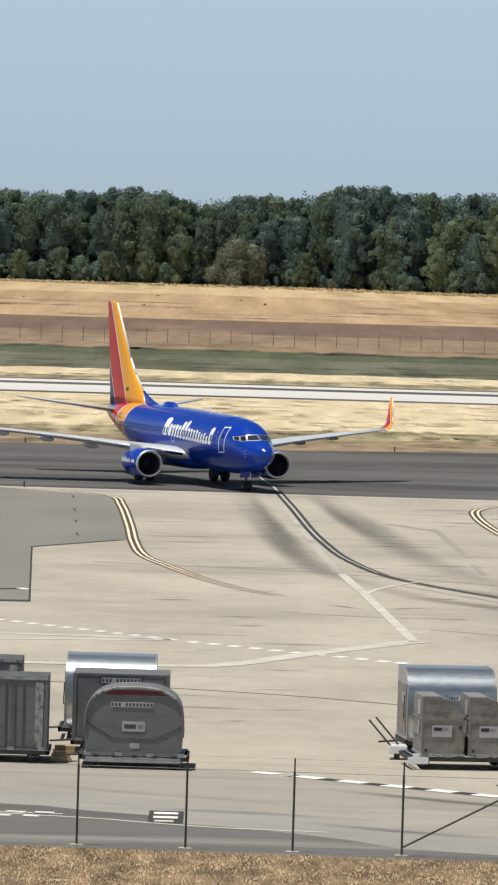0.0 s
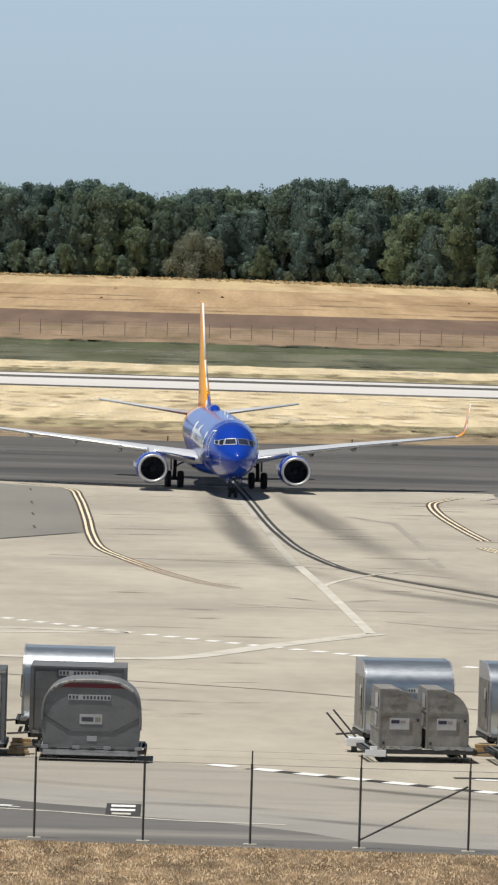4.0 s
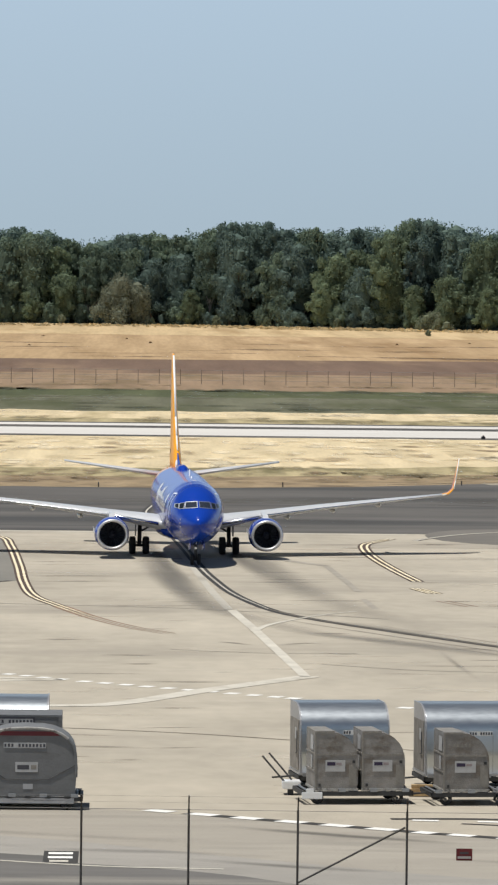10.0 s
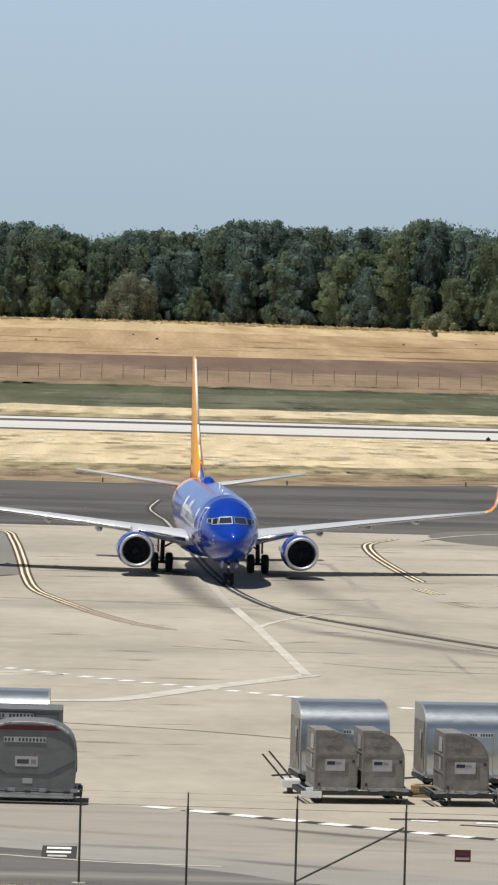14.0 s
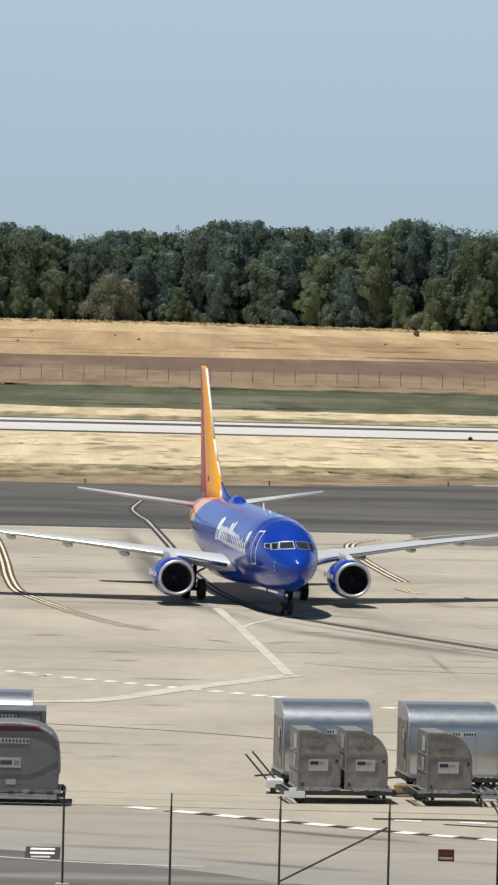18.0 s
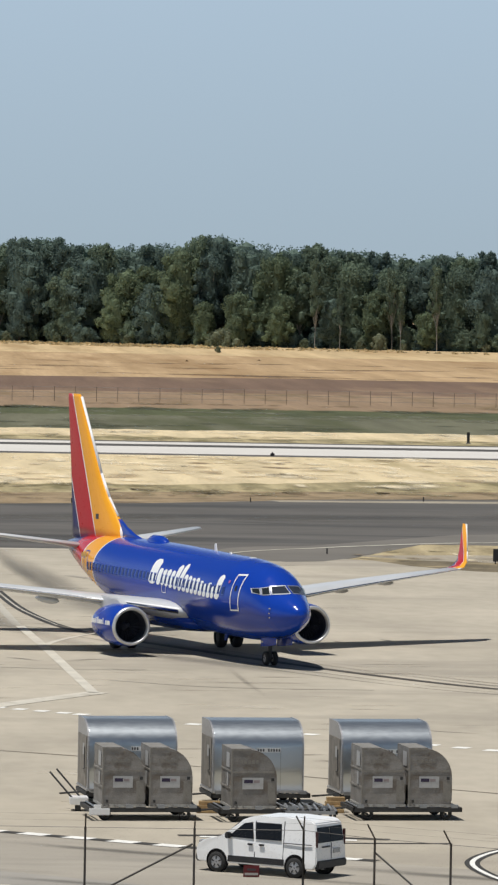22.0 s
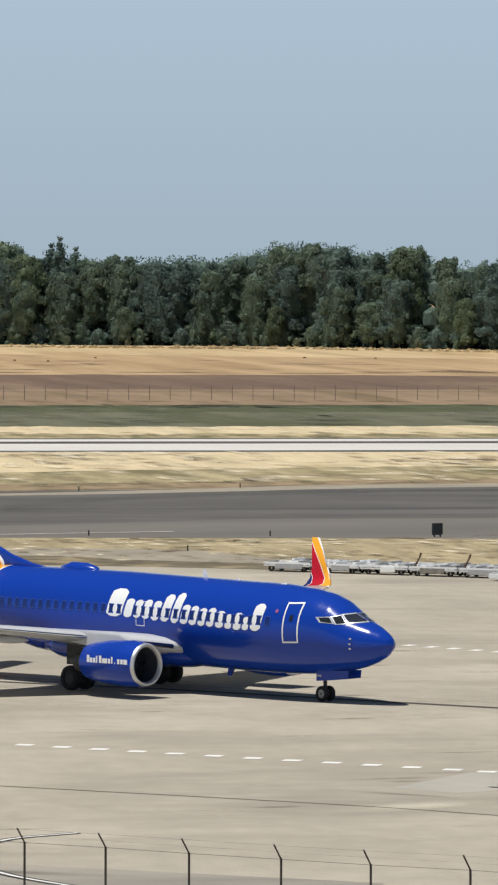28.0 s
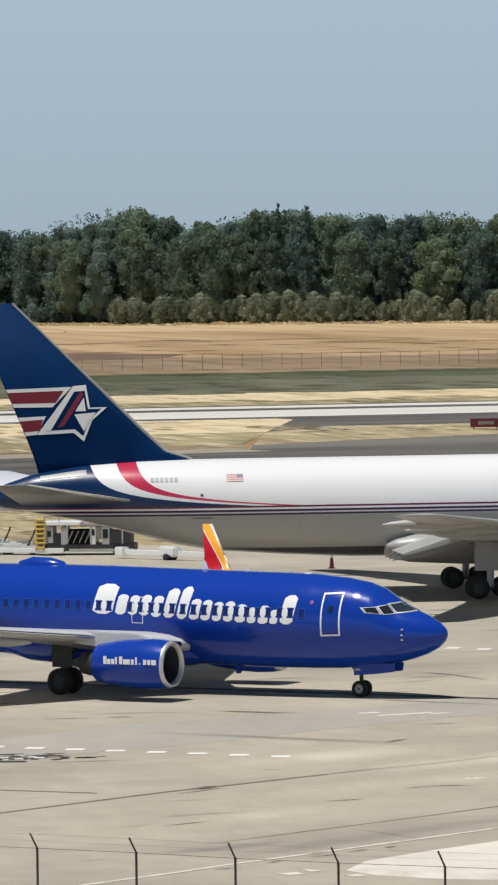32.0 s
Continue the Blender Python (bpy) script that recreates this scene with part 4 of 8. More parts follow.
for run, w in (([(45.0, 190.0), (45.7, 190.5), (46.4, 190.8)], 0.55), ([(43.4, 167.4), (44.6, 168.0)], 0.35), ([(44.9, 168.4), (45.8, 168.9)], 0.3), ([(46.3, 169.2), (46.9, 169.5)], 0.28), ([(41.8, 166.2), (42.5, 166.9)], 0.3), ([(39.8, 165.0), (40.6, 165.4)], 0.3), ([(51.7, 187.2), (53.4, 187.9), (55.2, 187.4)], 0.3), ([(56.2, 205.0), (57.6, 206.4)], 0.5), ([(66.7, 238.8), (67.8, 236.0), (68.6, 231.8)], 0.45), ([(53.5, 221.7), (55, 220.4), (56.5, 219.0)], 0.55), ([(48, 184), (50, 184.4)], 0.2), ([(41, 178), (43.4, 179.2)], 0.16)):
    bm = bmesh.new()
    ribbon(bm, run, w, 0.0165, steps=6)
    tagged(part("apron_crack", bm, TAR_SMEAR), "short dark crack with tar in the concrete", "crack", kind="structure")
for run, w in (([(41.4, 172.2), (44.5, 174.4), (47.0, 176.0), (53.3, 180.1)], 0.16), ([(46.7, 175.7), (47.7, 172.8), (48.2, 171.5)], 0.14), ([(36.4, 168.8), (37.6, 169.2)], 0.3), ([(53.5, 221.7), (57.0, 218.8)], 0.3), ([(39.1, 177.6), (40.6, 178.5), (42.2, 179.7)], 0.14), ([(53.0, 187.0), (54.7, 185.4)], 0.16), ([(51.2, 193.5), (53.4, 194.5), (56.4, 196.5)], 0.14)):
    bm = bmesh.new()
    ribbon(bm, run, w, 0.0095, steps=8)
    tagged(part("apron_crack", bm, RUBBER_STAIN), "long fine dark crack in the concrete", "crack", kind="structure")
bm = bmesh.new()
ribbon(bm, [(45.0, 189.8), (46.3, 190.1)], 0.55, 0.016, steps=6)
tagged(part("rust_stain", bm, RUST_STAIN), "rusty brown stain on the joint", "stain", kind="structure")
for run, w in (([(60.5, 217.0), (62.3, 216.2)], 2.2), ([(55.0, 190.3), (55.8, 190.0)], 0.9), ([(36.3, 179.5), (37.9, 179.6)], 1.2)):
    bm = bmesh.new()
    ribbon(bm, run, w, 0.0075, steps=6)
    tagged(part("pale_patch", bm, PALE_STAIN), "pale scuffed patch of concrete", "stain", kind="structure")
bm, pale = bmesh.new(), bmesh.new()
rd = random.Random(8)
oval = [(41.9 + 1.75 * math.cos(i * math.pi / 12), 204.0 + 1.5 * math.sin(i * math.pi / 12)) for i in range(25)]
for a, b, w in ((0, 4, 0.22), (5, 9, 0.45), (10, 14, 0.3), (15, 19, 0.5), (20, 24, 0.26)):
    ribbon(bm, [(x + rd.uniform(-0.15, 0.15), y + rd.uniform(-0.15, 0.15)) for x, y in oval[a:b]], w, 0.014, smooth=False)
for k in range(9):
    x, y = 42.0 + rd.uniform(-1.9, 2.4), 204.1 + rd.uniform(-1.2, 1.3)
    ribbon(bm, [(x, y), (x + rd.uniform(0.3, 0.9), y + rd.uniform(-0.2, 0.25))], rd.uniform(0.12, 0.4), 0.015, smooth=False)
for k in range(11):
    a = k / 11 * 6.28 + rd.uniform(-0.2, 0.2)
    x, y = 41.9 + 1.35 * math.cos(a) * rd.uniform(0.4, 1.1), 204.0 + 1.2 * math.sin(a) * rd.uniform(0.3, 1.1)
    box(bm if k % 3 == 0 else pale, x - rd.uniform(0.1, 0.22), y - 0.16, 0.004, x + rd.uniform(0.1, 0.22), y + 0.16, 0.022)
ribbon(bm, [(39.6, 203.9), (40.4, 203.2), (41.6, 202.6)], 0.3, 0.012)
pit = bmesh.new()
ribbon(pit, [(39.9, 204.0), (41.9, 204.1), (44.2, 204.2)], 2.6, 0.0119, steps=8)
tagged(part("drain_pit", pit, TAR_SMEAR), "dark sunken ground of the drain", "drain", kind="structure")
tagged(part("drain_rim", pale, WHITE_LINE), "pale broken concrete round the drain", "drain", kind="structure")
tagged(part("drain_grille", bm, DARK_STEEL), "dark drain grille let into the concrete", "drain", kind="structure")


# near-black sheet keeps the shaded gaps between the trees from showing tan field
sheet("ground_wood", [(x, wood_line(x) - 1) for x in (-400, -220, 13, 66, 117, 223, 284, 358, 480, 800)] + [(800, 1500), (480, 1500), (223, 1700), (-400, 1900)], -0.02, WOOD_FLOOR, "ground under the wood, coloured near black for the shade", category="wood floor")

# ---- streaks of growth in the fields ----
def streak_field(name, n, xs, ys, lengths, depths, material, label, seed, edge=None, z=0.004):
    """Many soft-edged patches of other growth, lying across the view: ys may be a band or a list of lines they keep to."""
    bm, q = bmesh.new(), random.Random(seed)
    for k in range(n):
        x = q.uniform(*xs)
        y = q.choice(ys[1:]) + q.gauss(0, 1.5) if ys[0] == "lines" else q.uniform(*ys)
        if edge and y < edge(x):
            continue
        w, d = q.uniform(*lengths), q.uniform(*depths)
        ribbon(bm, [(x + q.uniform(-0.2, 0.2) * w, y - d / 2), (x, y), (x + q.uniform(-0.2, 0.2) * w, y + d / 2)], 2 * w, z + 0.0002 * k + 0.000013 * seed, steps=3)
    return tagged(part(name, bm, material), label, "growth", kind="stuff")


def taxi_edge(x):
    return float(np.interp(x, [5, 19, 36, 75, 126, 140, 160], [466, 473, 487, 499, 511, 527, 537])) + 2


def island_edge(x):
    return float(np.interp(x, [30, 44, 55, 70, 90, 130], [383, 371, 365, 357, 344, 333]))


GREEN_DARK = see_through("dark_green_growth", (0.078, 0.082, 0.044), 0.97, 0.9, 0.3, (1, 0.06, 1))
GREEN_PALE = see_through("pale_green_growth", (0.175, 0.175, 0.115), 0.97, 0.8, 0.3, (1, 0.06, 1))
BROWN_GROWTH = see_through("brown_growth", (0.25, 0.18, 0.105), 0.97, 0.9, 0.4, (1, 0.06, 1))
OLIVE_GROWTH = see_through("olive_growth", (0.27, 0.225, 0.125), 0.97, 0.9, 0.4, (1, 0.06, 1))
PALE_GROWTH = see_through("pale_growth", (0.76, 0.66, 0.46), 0.97, 0.95, 0.4, (1, 0.06, 1))
TAN_GROWTH = see_through("tan_growth", (0.40, 0.315, 0.19), 0.97, 0.9, 0.4, (1, 0.06, 1))
streak_field("weed_line", 110, (-75, 330), ("lines", 832, 833), (1.2, 3.6), (6.8, 16.2), BROWN_GROWTH, "brown weeds along the far fence", 1)
streak_field("green_growth", 150, (-75, 330), ("lines", 800, 803, 807), (1.2, 4.05), (10.2, 25.2), GREEN_DARK, "dark green growth along the field's far edge", 2)
streak_field("green_growth", 131, (-75, 330), (698, 735), (2.4, 6.3), (6.8, 18), GREEN_DARK, "darker green streaks in the field", 3)
streak_field("green_growth", 192, (-75, 330), (735, 792), (3, 7.2), (8.5, 21.6), GREEN_PALE, "paler green streaks in the field", 4)
streak_field("pale_growth", 150, (-75, 330), ("lines", 684, 688, 678), (1.2, 3.6), (6.8, 18), PALE_GROWTH, "tall pale grass beyond the runway", 5)
streak_field("olive_growth", 312, (-75, 330), (647, 668), (0.9, 2.7), (5.1, 14.4), OLIVE_GROWTH, "olive streaks beyond the runway", 6)
streak_field("tan_growth", 179, (-45, 150), (515, 590), (0.72, 2.7), (5.1, 16.2), TAN_GROWTH, "tan streaks in the dry grass", 7, taxi_edge)
streak_field("brown_growth", 72, (-45, 150), ("lines", 560, 565, 571), (0.72, 2.25), (5.1, 10.8), BROWN_GROWTH, "brown streaks in the dry grass", 8, taxi_edge)
streak_field("pale_growth", 395, (-45, 150), (508, 592), (0.72, 2.7), (5.1, 16.2), PALE_GROWTH, "bright pale streaks in the dry grass", 9, taxi_edge, 0.024)
streak_field("olive_growth", 360, (-45, 150), (484, 510), (0.48, 1.8), (4.25, 10.8), OLIVE_GROWTH, "olive patches beside the taxiway", 10, taxi_edge)
streak_field("brown_growth", 288, (-45, 150), (470, 500), (0.48, 1.8), (3.4, 9), BROWN_GROWTH, "brown patches beside the taxiway", 11, taxi_edge, 0.024)
streak_field("brown_growth", 107, (140, 260), (535, 562), (0.6, 2.25), (3.4, 10.8), BROWN_GROWTH, "brown patches between the taxiways", 12, taxi_edge)
streak_field("pale_growth", 72, (140, 260), (545, 562), (0.6, 2.25), (3.4, 9), PALE_GROWTH, "pale patches between the taxiways", 13, taxi_edge, 0.016)
streak_field("pale_growth", 179, (36, 130), (362, 396), (0.3, 1.08), (2.04, 5.4), PALE_GROWTH, "pale dry grass on the island", 14, island_edge, 0.011)
streak_field("olive_growth", 179, (32, 130), (352, 396), (0.3, 0.99), (1.7, 4.68), OLIVE_GROWTH, "olive dry grass on the island", 15, island_edge, 0.021)
streak_field("brown_growth", 330, (30, 130), (340, 386), (0.3, 1.2), (1.4, 3.6), BROWN_GROWTH, "dark weeds along the island's edge", 16, island_edge, 0.031)
streak_field("brown_growth", 170, (44, 130), ("lines", 396.5, 394.5, 398.5), (0.3, 1.5), (1.0, 2.6), BROWN_GROWTH, "brown weeds along the taxiway shoulder", 17, None, 0.012)
streak_field("pale_growth", 120, (48, 130), ("lines", 393, 389), (0.4, 1.6), (1.6, 3.4), PALE_GROWTH, "pale grass along the taxiway shoulder", 18, None, 0.05)

# ---- grass ----
def tufts(name, spots, height, spread, material, label, blades=3, seed=1):
    """Tufts of dry blades in one mesh."""
    rnd = np.random.RandomState(seed)
    k = len(spots)
    hs = height * rnd.uniform(0.5, 1.25, k)
    verts, faces = [], []
    for b in range(blades):
        a = rnd.uniform(0, 2 * math.pi, k)
        w = spread * rnd.uniform(0.35, 0.8, k)
        lean = rnd.uniform(-0.5, 0.5, (k, 2)) * hs[:, None]
        dx, dy = np.cos(a) * w, np.sin(a) * w
        zero = np.zeros(k) - 0.02
        verts += [np.stack([spots[:, 0] - dx, spots[:, 1] - dy, zero], 1), np.stack([spots[:, 0] + dx, spots[:, 1] + dy, zero], 1), np.stack([spots[:, 0] + lean[:, 0], spots[:, 1] + lean[:, 1], hs], 1)]
        faces.append(np.stack([np.arange(k) + (3 * b + j) * k for j in range(3)], 1))
    me = bpy.data.meshes.new(name)
    me.from_pydata(np.concatenate(verts).tolist(), [], np.concatenate(faces).tolist())
    me.materials.append(material)
    return tagged(new(name, me), label, "grass", kind="stuff")


def scatter(n, x0, x1, y0, y1, seed, clump=0.0):
    rnd = np.random.RandomState(seed)
    p = np.stack([rnd.uniform(x0, x1, n), rnd.uniform(y0, y1, n)], 1)
    if clump:
        q = np.array([noise.noise(Vector((x * clump * 0.35, y * clump, seed))) for x, y in p])
        p = p[q > rnd.uniform(-0.45, 0.35, n)]
    return p


s4 = scatter(42000, -14, 13, 154, 168, 11)
s4 = s4[s4[:, 1] < np.interp(s4[:, 0], [-14, -5, 5, 12.2, 13], [167.6, 167.2, 166.7, 166.5, 165.5])]
tufts("foreground_grass", s4, 0.075, 0.035, DRY_BLADE, "dry golden grass before the fence", seed=12)
tufts("field_clumps", scatter(30, -90, 400, 1150, 1400, 61, 0.02), 0.35, 0.8, BROWN_BLADE, "scattered brown clumps in the stubble", blades=5, seed=62)
s5 = np.concatenate([scatter(9000, -160, 480, 0, 60, 17, 0.03)])
s5[:, 1] = np.array([wood_line(x) for x in s5[:, 0]]) - 4 - s5[:, 1]
tufts("field_edge_grass", s5[::2], 0.4, 1.6, STRAW_BLADE, "tall pale grass at the edge of the wood", seed=18)


# ---- fences ----
def fence_run(name, posts, height, label, arm, wires, mesh_step, post_r=0.035, category="fence", material=FENCE_STEEL, group=""):
    f = thing(name, label, category, group=group)
    bm = bmesh.new()
    tube(bm, (0, 0, -0.1), (0, 0, height), post_r, n=8)
    if arm:
        tube(bm, (0, 0, height - 0.02), (arm[0], arm[1], height + 0.42), post_r * 0.75, n=6)
    first = part("post", bm, material, f)
    first.matrix_basis = Matrix.Translation((*posts[0], 0))
    for p in posts[1:]:
        share("post", first, f, Matrix.Translation((*p, 0)))
    if arm:
        pad = part("footing", boxes((-0.2, -0.14, -0.05, 0.2, 0.14, 0.035), bevel=0.012), PALE_CONCRETE, f, "pale concrete footing")
        pad.matrix_basis = Matrix.Translation((*posts[0], 0))
        for p in posts[1:]:
            share("footing", pad, f, Matrix.Translation((*p, 0)))
    for z, dx, r in wires:
        o = Vector((arm[0], arm[1], 0)) * dx if arm else Vector()
        part("wire", loft(bmesh.new(), [[Vector((p[0], p[1] + a, z + b)) + o for a, b in ((-r, 0), (0, r), (r, 0), (0, -r))] for p in posts]), WIRE, f)
    if mesh_step:
        verts, faces = [], []
        for a, b in zip(posts, posts[1:]):
            a, b = Vector((*a, 0)), Vector((*b, 0))
            d, length = (b - a).normalized(), (b - a).length
            k = int((length + height) / mesh_step)
            for i in range(k):
                for s in (1, -1):
                    u0, z0 = i * mesh_step - height, 0.05
                    u1, z1 = u0 + height, height
                    if u0 < 0:
                        z0, u0 = z0 - u0, 0
                    if u1 > length:
                        z1, u1 = z1 - (u1 - length), length
                    if u1 <= u0:
                        continue
                    if s < 0:
                        u0, u1 = length - u0, length - u1
                    p, q, w = a + d * u0 + Vector((0, 0, z0)), a + d * u1 + Vector((0, 0, z1)), Vector((0, 0, 0.0005))
                    base = len(verts)
                    verts += [p - w, p + w, q + w, q - w]
                    faces.append((base, base + 1, base + 2, base + 3))
        me = bpy.data.meshes.new("chain_link")
        me.from_pydata([v[:] for v in verts], [], faces)
        me.materials.append(WIRE)
        ob = new("chain_link", me)
        ob.parent = f
        tagged(ob, "thin woven wire mesh", kind="stuff")
    return f


POSTS_A = [(-20.9, 169.0), (-17.6, 168.8), (-14.4, 168.6), (-11.1, 168.4), (-7.9, 168.2), (-4.6, 168.0), (-1.35, 167.9), (1.85, 167.75), (5.1, 167.6), (8.35, 167.5), (11.6, 167.4)]
POSTS_B = [(11.6, 167.4)] + [(13.55, 165.2), (15.65, 163.6), (17.8, 162.0), (19.95, 160.3), (22.1, 158.4), (24.45, 156.5), (26.7, 154.7), (29.2, 153.0), (31.5, 151.0), (33.8, 148.9), (36.0, 146.6), (38.3, 144.5), (40.7, 142.6), (43.1, 140.6), (45.5, 138.6), (47.9, 136.6)]
fa = fence_run("security_fence", POSTS_A, 2.42, "chain-link security fence with dark steel posts and barbed wire", (0.0, -0.3), [(2.40, 0, 0.008), (2.62, 0.5, 0.0022), (2.82, 1.0, 0.003)], 0.15, group="airfield fence")
fb = fence_run("security_fence", POSTS_B, 2.42, "chain-link security fence with leaning barbed-wire arms", (-0.24, -0.2), [(2.40, 0, 0.008), (2.62, 0.5, 0.0022), (2.82, 1.0, 0.003)], 0.15, group="airfield fence")
for f, a, b in ((fa, (5.1, 167.6, 0.25), (8.3, 167.5, 1.95)), (fb, (13.55, 165.2, 2.0), (15.6, 163.4, 0.3))):
    part("brace", tubes((a, b, 0.03)), FENCE_STEEL, f)
far = [(-62 + 3.15 * i, 842.0) for i in range(110)]
fence_run("field_fence", far, 2.2, "distant wire fence on slim posts in the fields", None, [(2.1, 0, 0.02), (1.3, 0, 0.02), (0.6, 0, 0.02)], 0, 0.05, material=OLD_POST)
sg = thing("warning_sign", "small maroon warning sign wired to the fence", "sign", pose(10.05, 167.28, 1.0))
part("plate", boxes((-0.24, -0.012, 0, 0.24, 0.0, 0.36), bevel=0.006), MAROON, sg)
part("print", boxes((-0.2, -0.018, 0.06, 0.2, -0.013, 0.13)), LABEL_WHITE, sg, "pale band of illegible print")
part("print", boxes((-0.13, -0.018, 0.2, 0.13, -0.013, 0.26)), INK, sg, "dark band of illegible print")


# ---- woods ----
def leaf_cloud(lobes, count, size, rnd, cores=(), flat=1.0, hang=0.0):
    """Small leaf clumps filling the lobes (x, y, z, radius) loosely towards their skins, and a lumpy dense body for each core."""
    lobes = np.array(lobes)
    area = lobes[:, 3] ** 2
    pick = rnd.choice(len(lobes), count, p=area / area.sum())
    d = rnd.normal(size=(count, 3))
    d /= np.linalg.norm(d, axis=1)[:, None]
    rad = lobes[pick, 3] * rnd.uniform(0.35, 1.06, count) ** 0.6
    c = lobes[pick, :3] + d * rad[:, None] * np.array([1, 1, flat])
    c[:, 2] -= hang * rnd.uniform(0, 1, count) ** 2
    nrm = d * np.array([0.9, 0.9, 0.25]) + rnd.normal(size=(count, 3)) * 0.28
    nrm /= np.linalg.norm(nrm, axis=1)[:, None]
    a = np.cross(nrm, rnd.normal(size=(count, 3)))
    a /= np.linalg.norm(a, axis=1)[:, None]
    b = np.cross(nrm, a)
    s = size * rnd.uniform(0.5, 1.35, count)[:, None]
    t = s * rnd.uniform(0.6, 1.1, count)[:, None]
    verts = np.stack([c - a * s, c - b * t, c + a * s + b * t * 0.6], 1).reshape(-1, 3)
    faces = np.arange(count * 3).reshape(-1, 3).tolist()
    body = [verts]
    lat = np.radians([38, -30])
    lon = np.arange(8) * math.pi / 4
    unit = np.array([(math.cos(u) * math.cos(v + 0.39 * i), math.cos(u) * math.sin(v + 0.39 * i), math.sin(u)) for i, u in enumerate(lat) for v in lon] + [(0, 0, 1), (0, 0, -1)])
    base = len(verts)
    for x, y, z, r in cores:
        body.append(unit * (r * rnd.uniform(0.8, 1.08, len(unit)))[:, None] + np.array([x, y, z]))
        faces += [(base + 8 + j, base + 8 + (j + 1) % 8, base + (j + 1) % 8, base + j) for j in range(8)]
        faces += [(base + j, base + (j + 1) % 8, base + 16) for j in range(8)] + [(base + 8 + (j + 1) % 8, base + 8 + j, base + 17) for j in range(8)]
        base += len(unit)
    return np.concatenate(body), faces


def make_tree(seed, height, width, base, leaves, name="tree", count=9500, size=0.36, pale_trunk=False, shape="round", label=""):
    rnd = np.random.RandomState(seed)
    t = thing(name, label, "tree" if name == "tree" else "shrub")
    bm = bmesh.new()
    bend = rnd.uniform(-0.05, 0.05, 2) * height
    tube(bm, (0, 0, -0.3), (bend[0], bend[1], height * 0.6), (0.009 if pale_trunk else 0.016) * height, (0.004 if pale_trunk else 0.008) * height, 8)
    lobes, cores = [], []
    k = {"round": 17, "willow": 20, "cone": 16}[shape]
    for i in range(k):
        f = (i + 0.5) / k
        h = base + (height - base) * f
        a = i * 2.4 + rnd.uniform(-0.6, 0.6)
        if shape == "cone":
            w, r = width * 0.5 * (1 - f) * 0.75, width * (0.22 - 0.16 * f)
        elif shape == "willow":
            w, r = width * 0.5 * math.cos(0.5 * math.pi * f ** 1.4), width * rnd.uniform(0.12, 0.18)
        else:
            w, r = width * 0.5 * math.sin(math.pi * min(0.95, 0.2 + 0.72 * f)) ** 0.6, width * rnd.uniform(0.12, 0.21)
        q = rnd.uniform(0.35, 0.85) * w
        c = Vector((bend[0] + math.cos(a) * q, bend[1] + math.sin(a) * q, min(h, height - r * 0.95)))
        cores.append((*c, r * 0.62))
        for j in range(7):
            d = Vector(rnd.normal(size=3) + np.array([0, 0, 0.35])).normalized()
            lobes.append((*(c + d * r * rnd.uniform(0.45, 0.85)), r * rnd.uniform(0.28, 0.62)))
        tube(bm, (bend[0] * 0.6, bend[1] * 0.6, max(0.5, c.z * 0.5)), c, 0.006 * height, 0.002 * height, 5)
    if shape == "round":
        for f, w in ((0.18, 0.25), (0.42, 0.31), (0.66, 0.29), (0.85, 0.2)):
            cores.append((bend[0], bend[1], base + (height - base) * f, width * w))
            lobes.append((*cores[-1][:3], width * w * 1.12))
    if shape == "cone":
        for i in range(12):
            f = 0.06 + 0.9 * i / 11
            cores.append((bend[0] * f, bend[1] * f, base + (height - base) * f, width * (0.26 * (1 - f) + 0.03)))
            lobes += [(cores[-1][0] + rnd.normal() * 0.35, cores[-1][1] + rnd.normal() * 0.35, cores[-1][2], cores[-1][3] * rnd.uniform(1.15, 1.5)) for _ in range(4)]
    part("trunk", bm, PALE_BARK if pale_trunk else BARK, t)
    verts, faces = leaf_cloud(lobes, count, size, rnd, cores, hang=2.2 if shape == "willow" else 0.0)
    me = bpy.data.meshes.new("crown")
    me.from_pydata(verts.tolist(), [], faces)
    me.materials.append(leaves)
    c = new("crown", me)
    c.parent = t
    return t


PALE_BARK = mat("pale_bark", (0.33, 0.32, 0.29), 0.9, vary=0.25, scale=2)
TREE_LABELS = ["dark green broadleaf tree at the edge of the wood", "mid-green broadleaf tree in the wood", "lighter olive-green tree in the wood"]
TALL = (22, 24, 20, 25, 18, 23, 21, 26, 17, 22, 24, 19)
KINDS = []
for i in range(12):
    lm = (0, 1, 0, 1, 2, 0, 1, 0, 2, 1, 0, 1)[i]
    KINDS.append(make_tree(40 + i, TALL[i], (13, 12, 15, 11, 14, 10, 15, 12, 12, 11, 14, 13)[i], (4, 6, 3, 8, 1.5, 5, 3, 9, 1.2, 7, 4, 2)[i], LEAVES[lm], pale_trunk=i in (3, 7, 9), label=TREE_LABELS[lm]))
BUSHES = [make_tree(70 + i, 6.5 + i, 8 + i, 0.2, LEAVES[3], "shrub", 2200, 0.27, label="rounded olive shrub before the wood") for i in range(3)]
UNDERGROWTH = [make_tree(80 + i, 5.5 + 1.5 * i, 9 + i, 0.0, LEAVES[i], "shrub", 2600, 0.3, label="dark green undergrowth at the wood's foot") for i in range(2)]
PALE_STEM = make_tree(93, 23, 8, 9.5, LEAVES[1], count=4200, size=0.34, pale_trunk=True, label="slim tree with a bare pale trunk at the wood's edge")
CONIFER = make_tree(90, 27, 10, 3, LEAVES[0], count=9000, shape="cone", label="tall dark conifer above the wood")
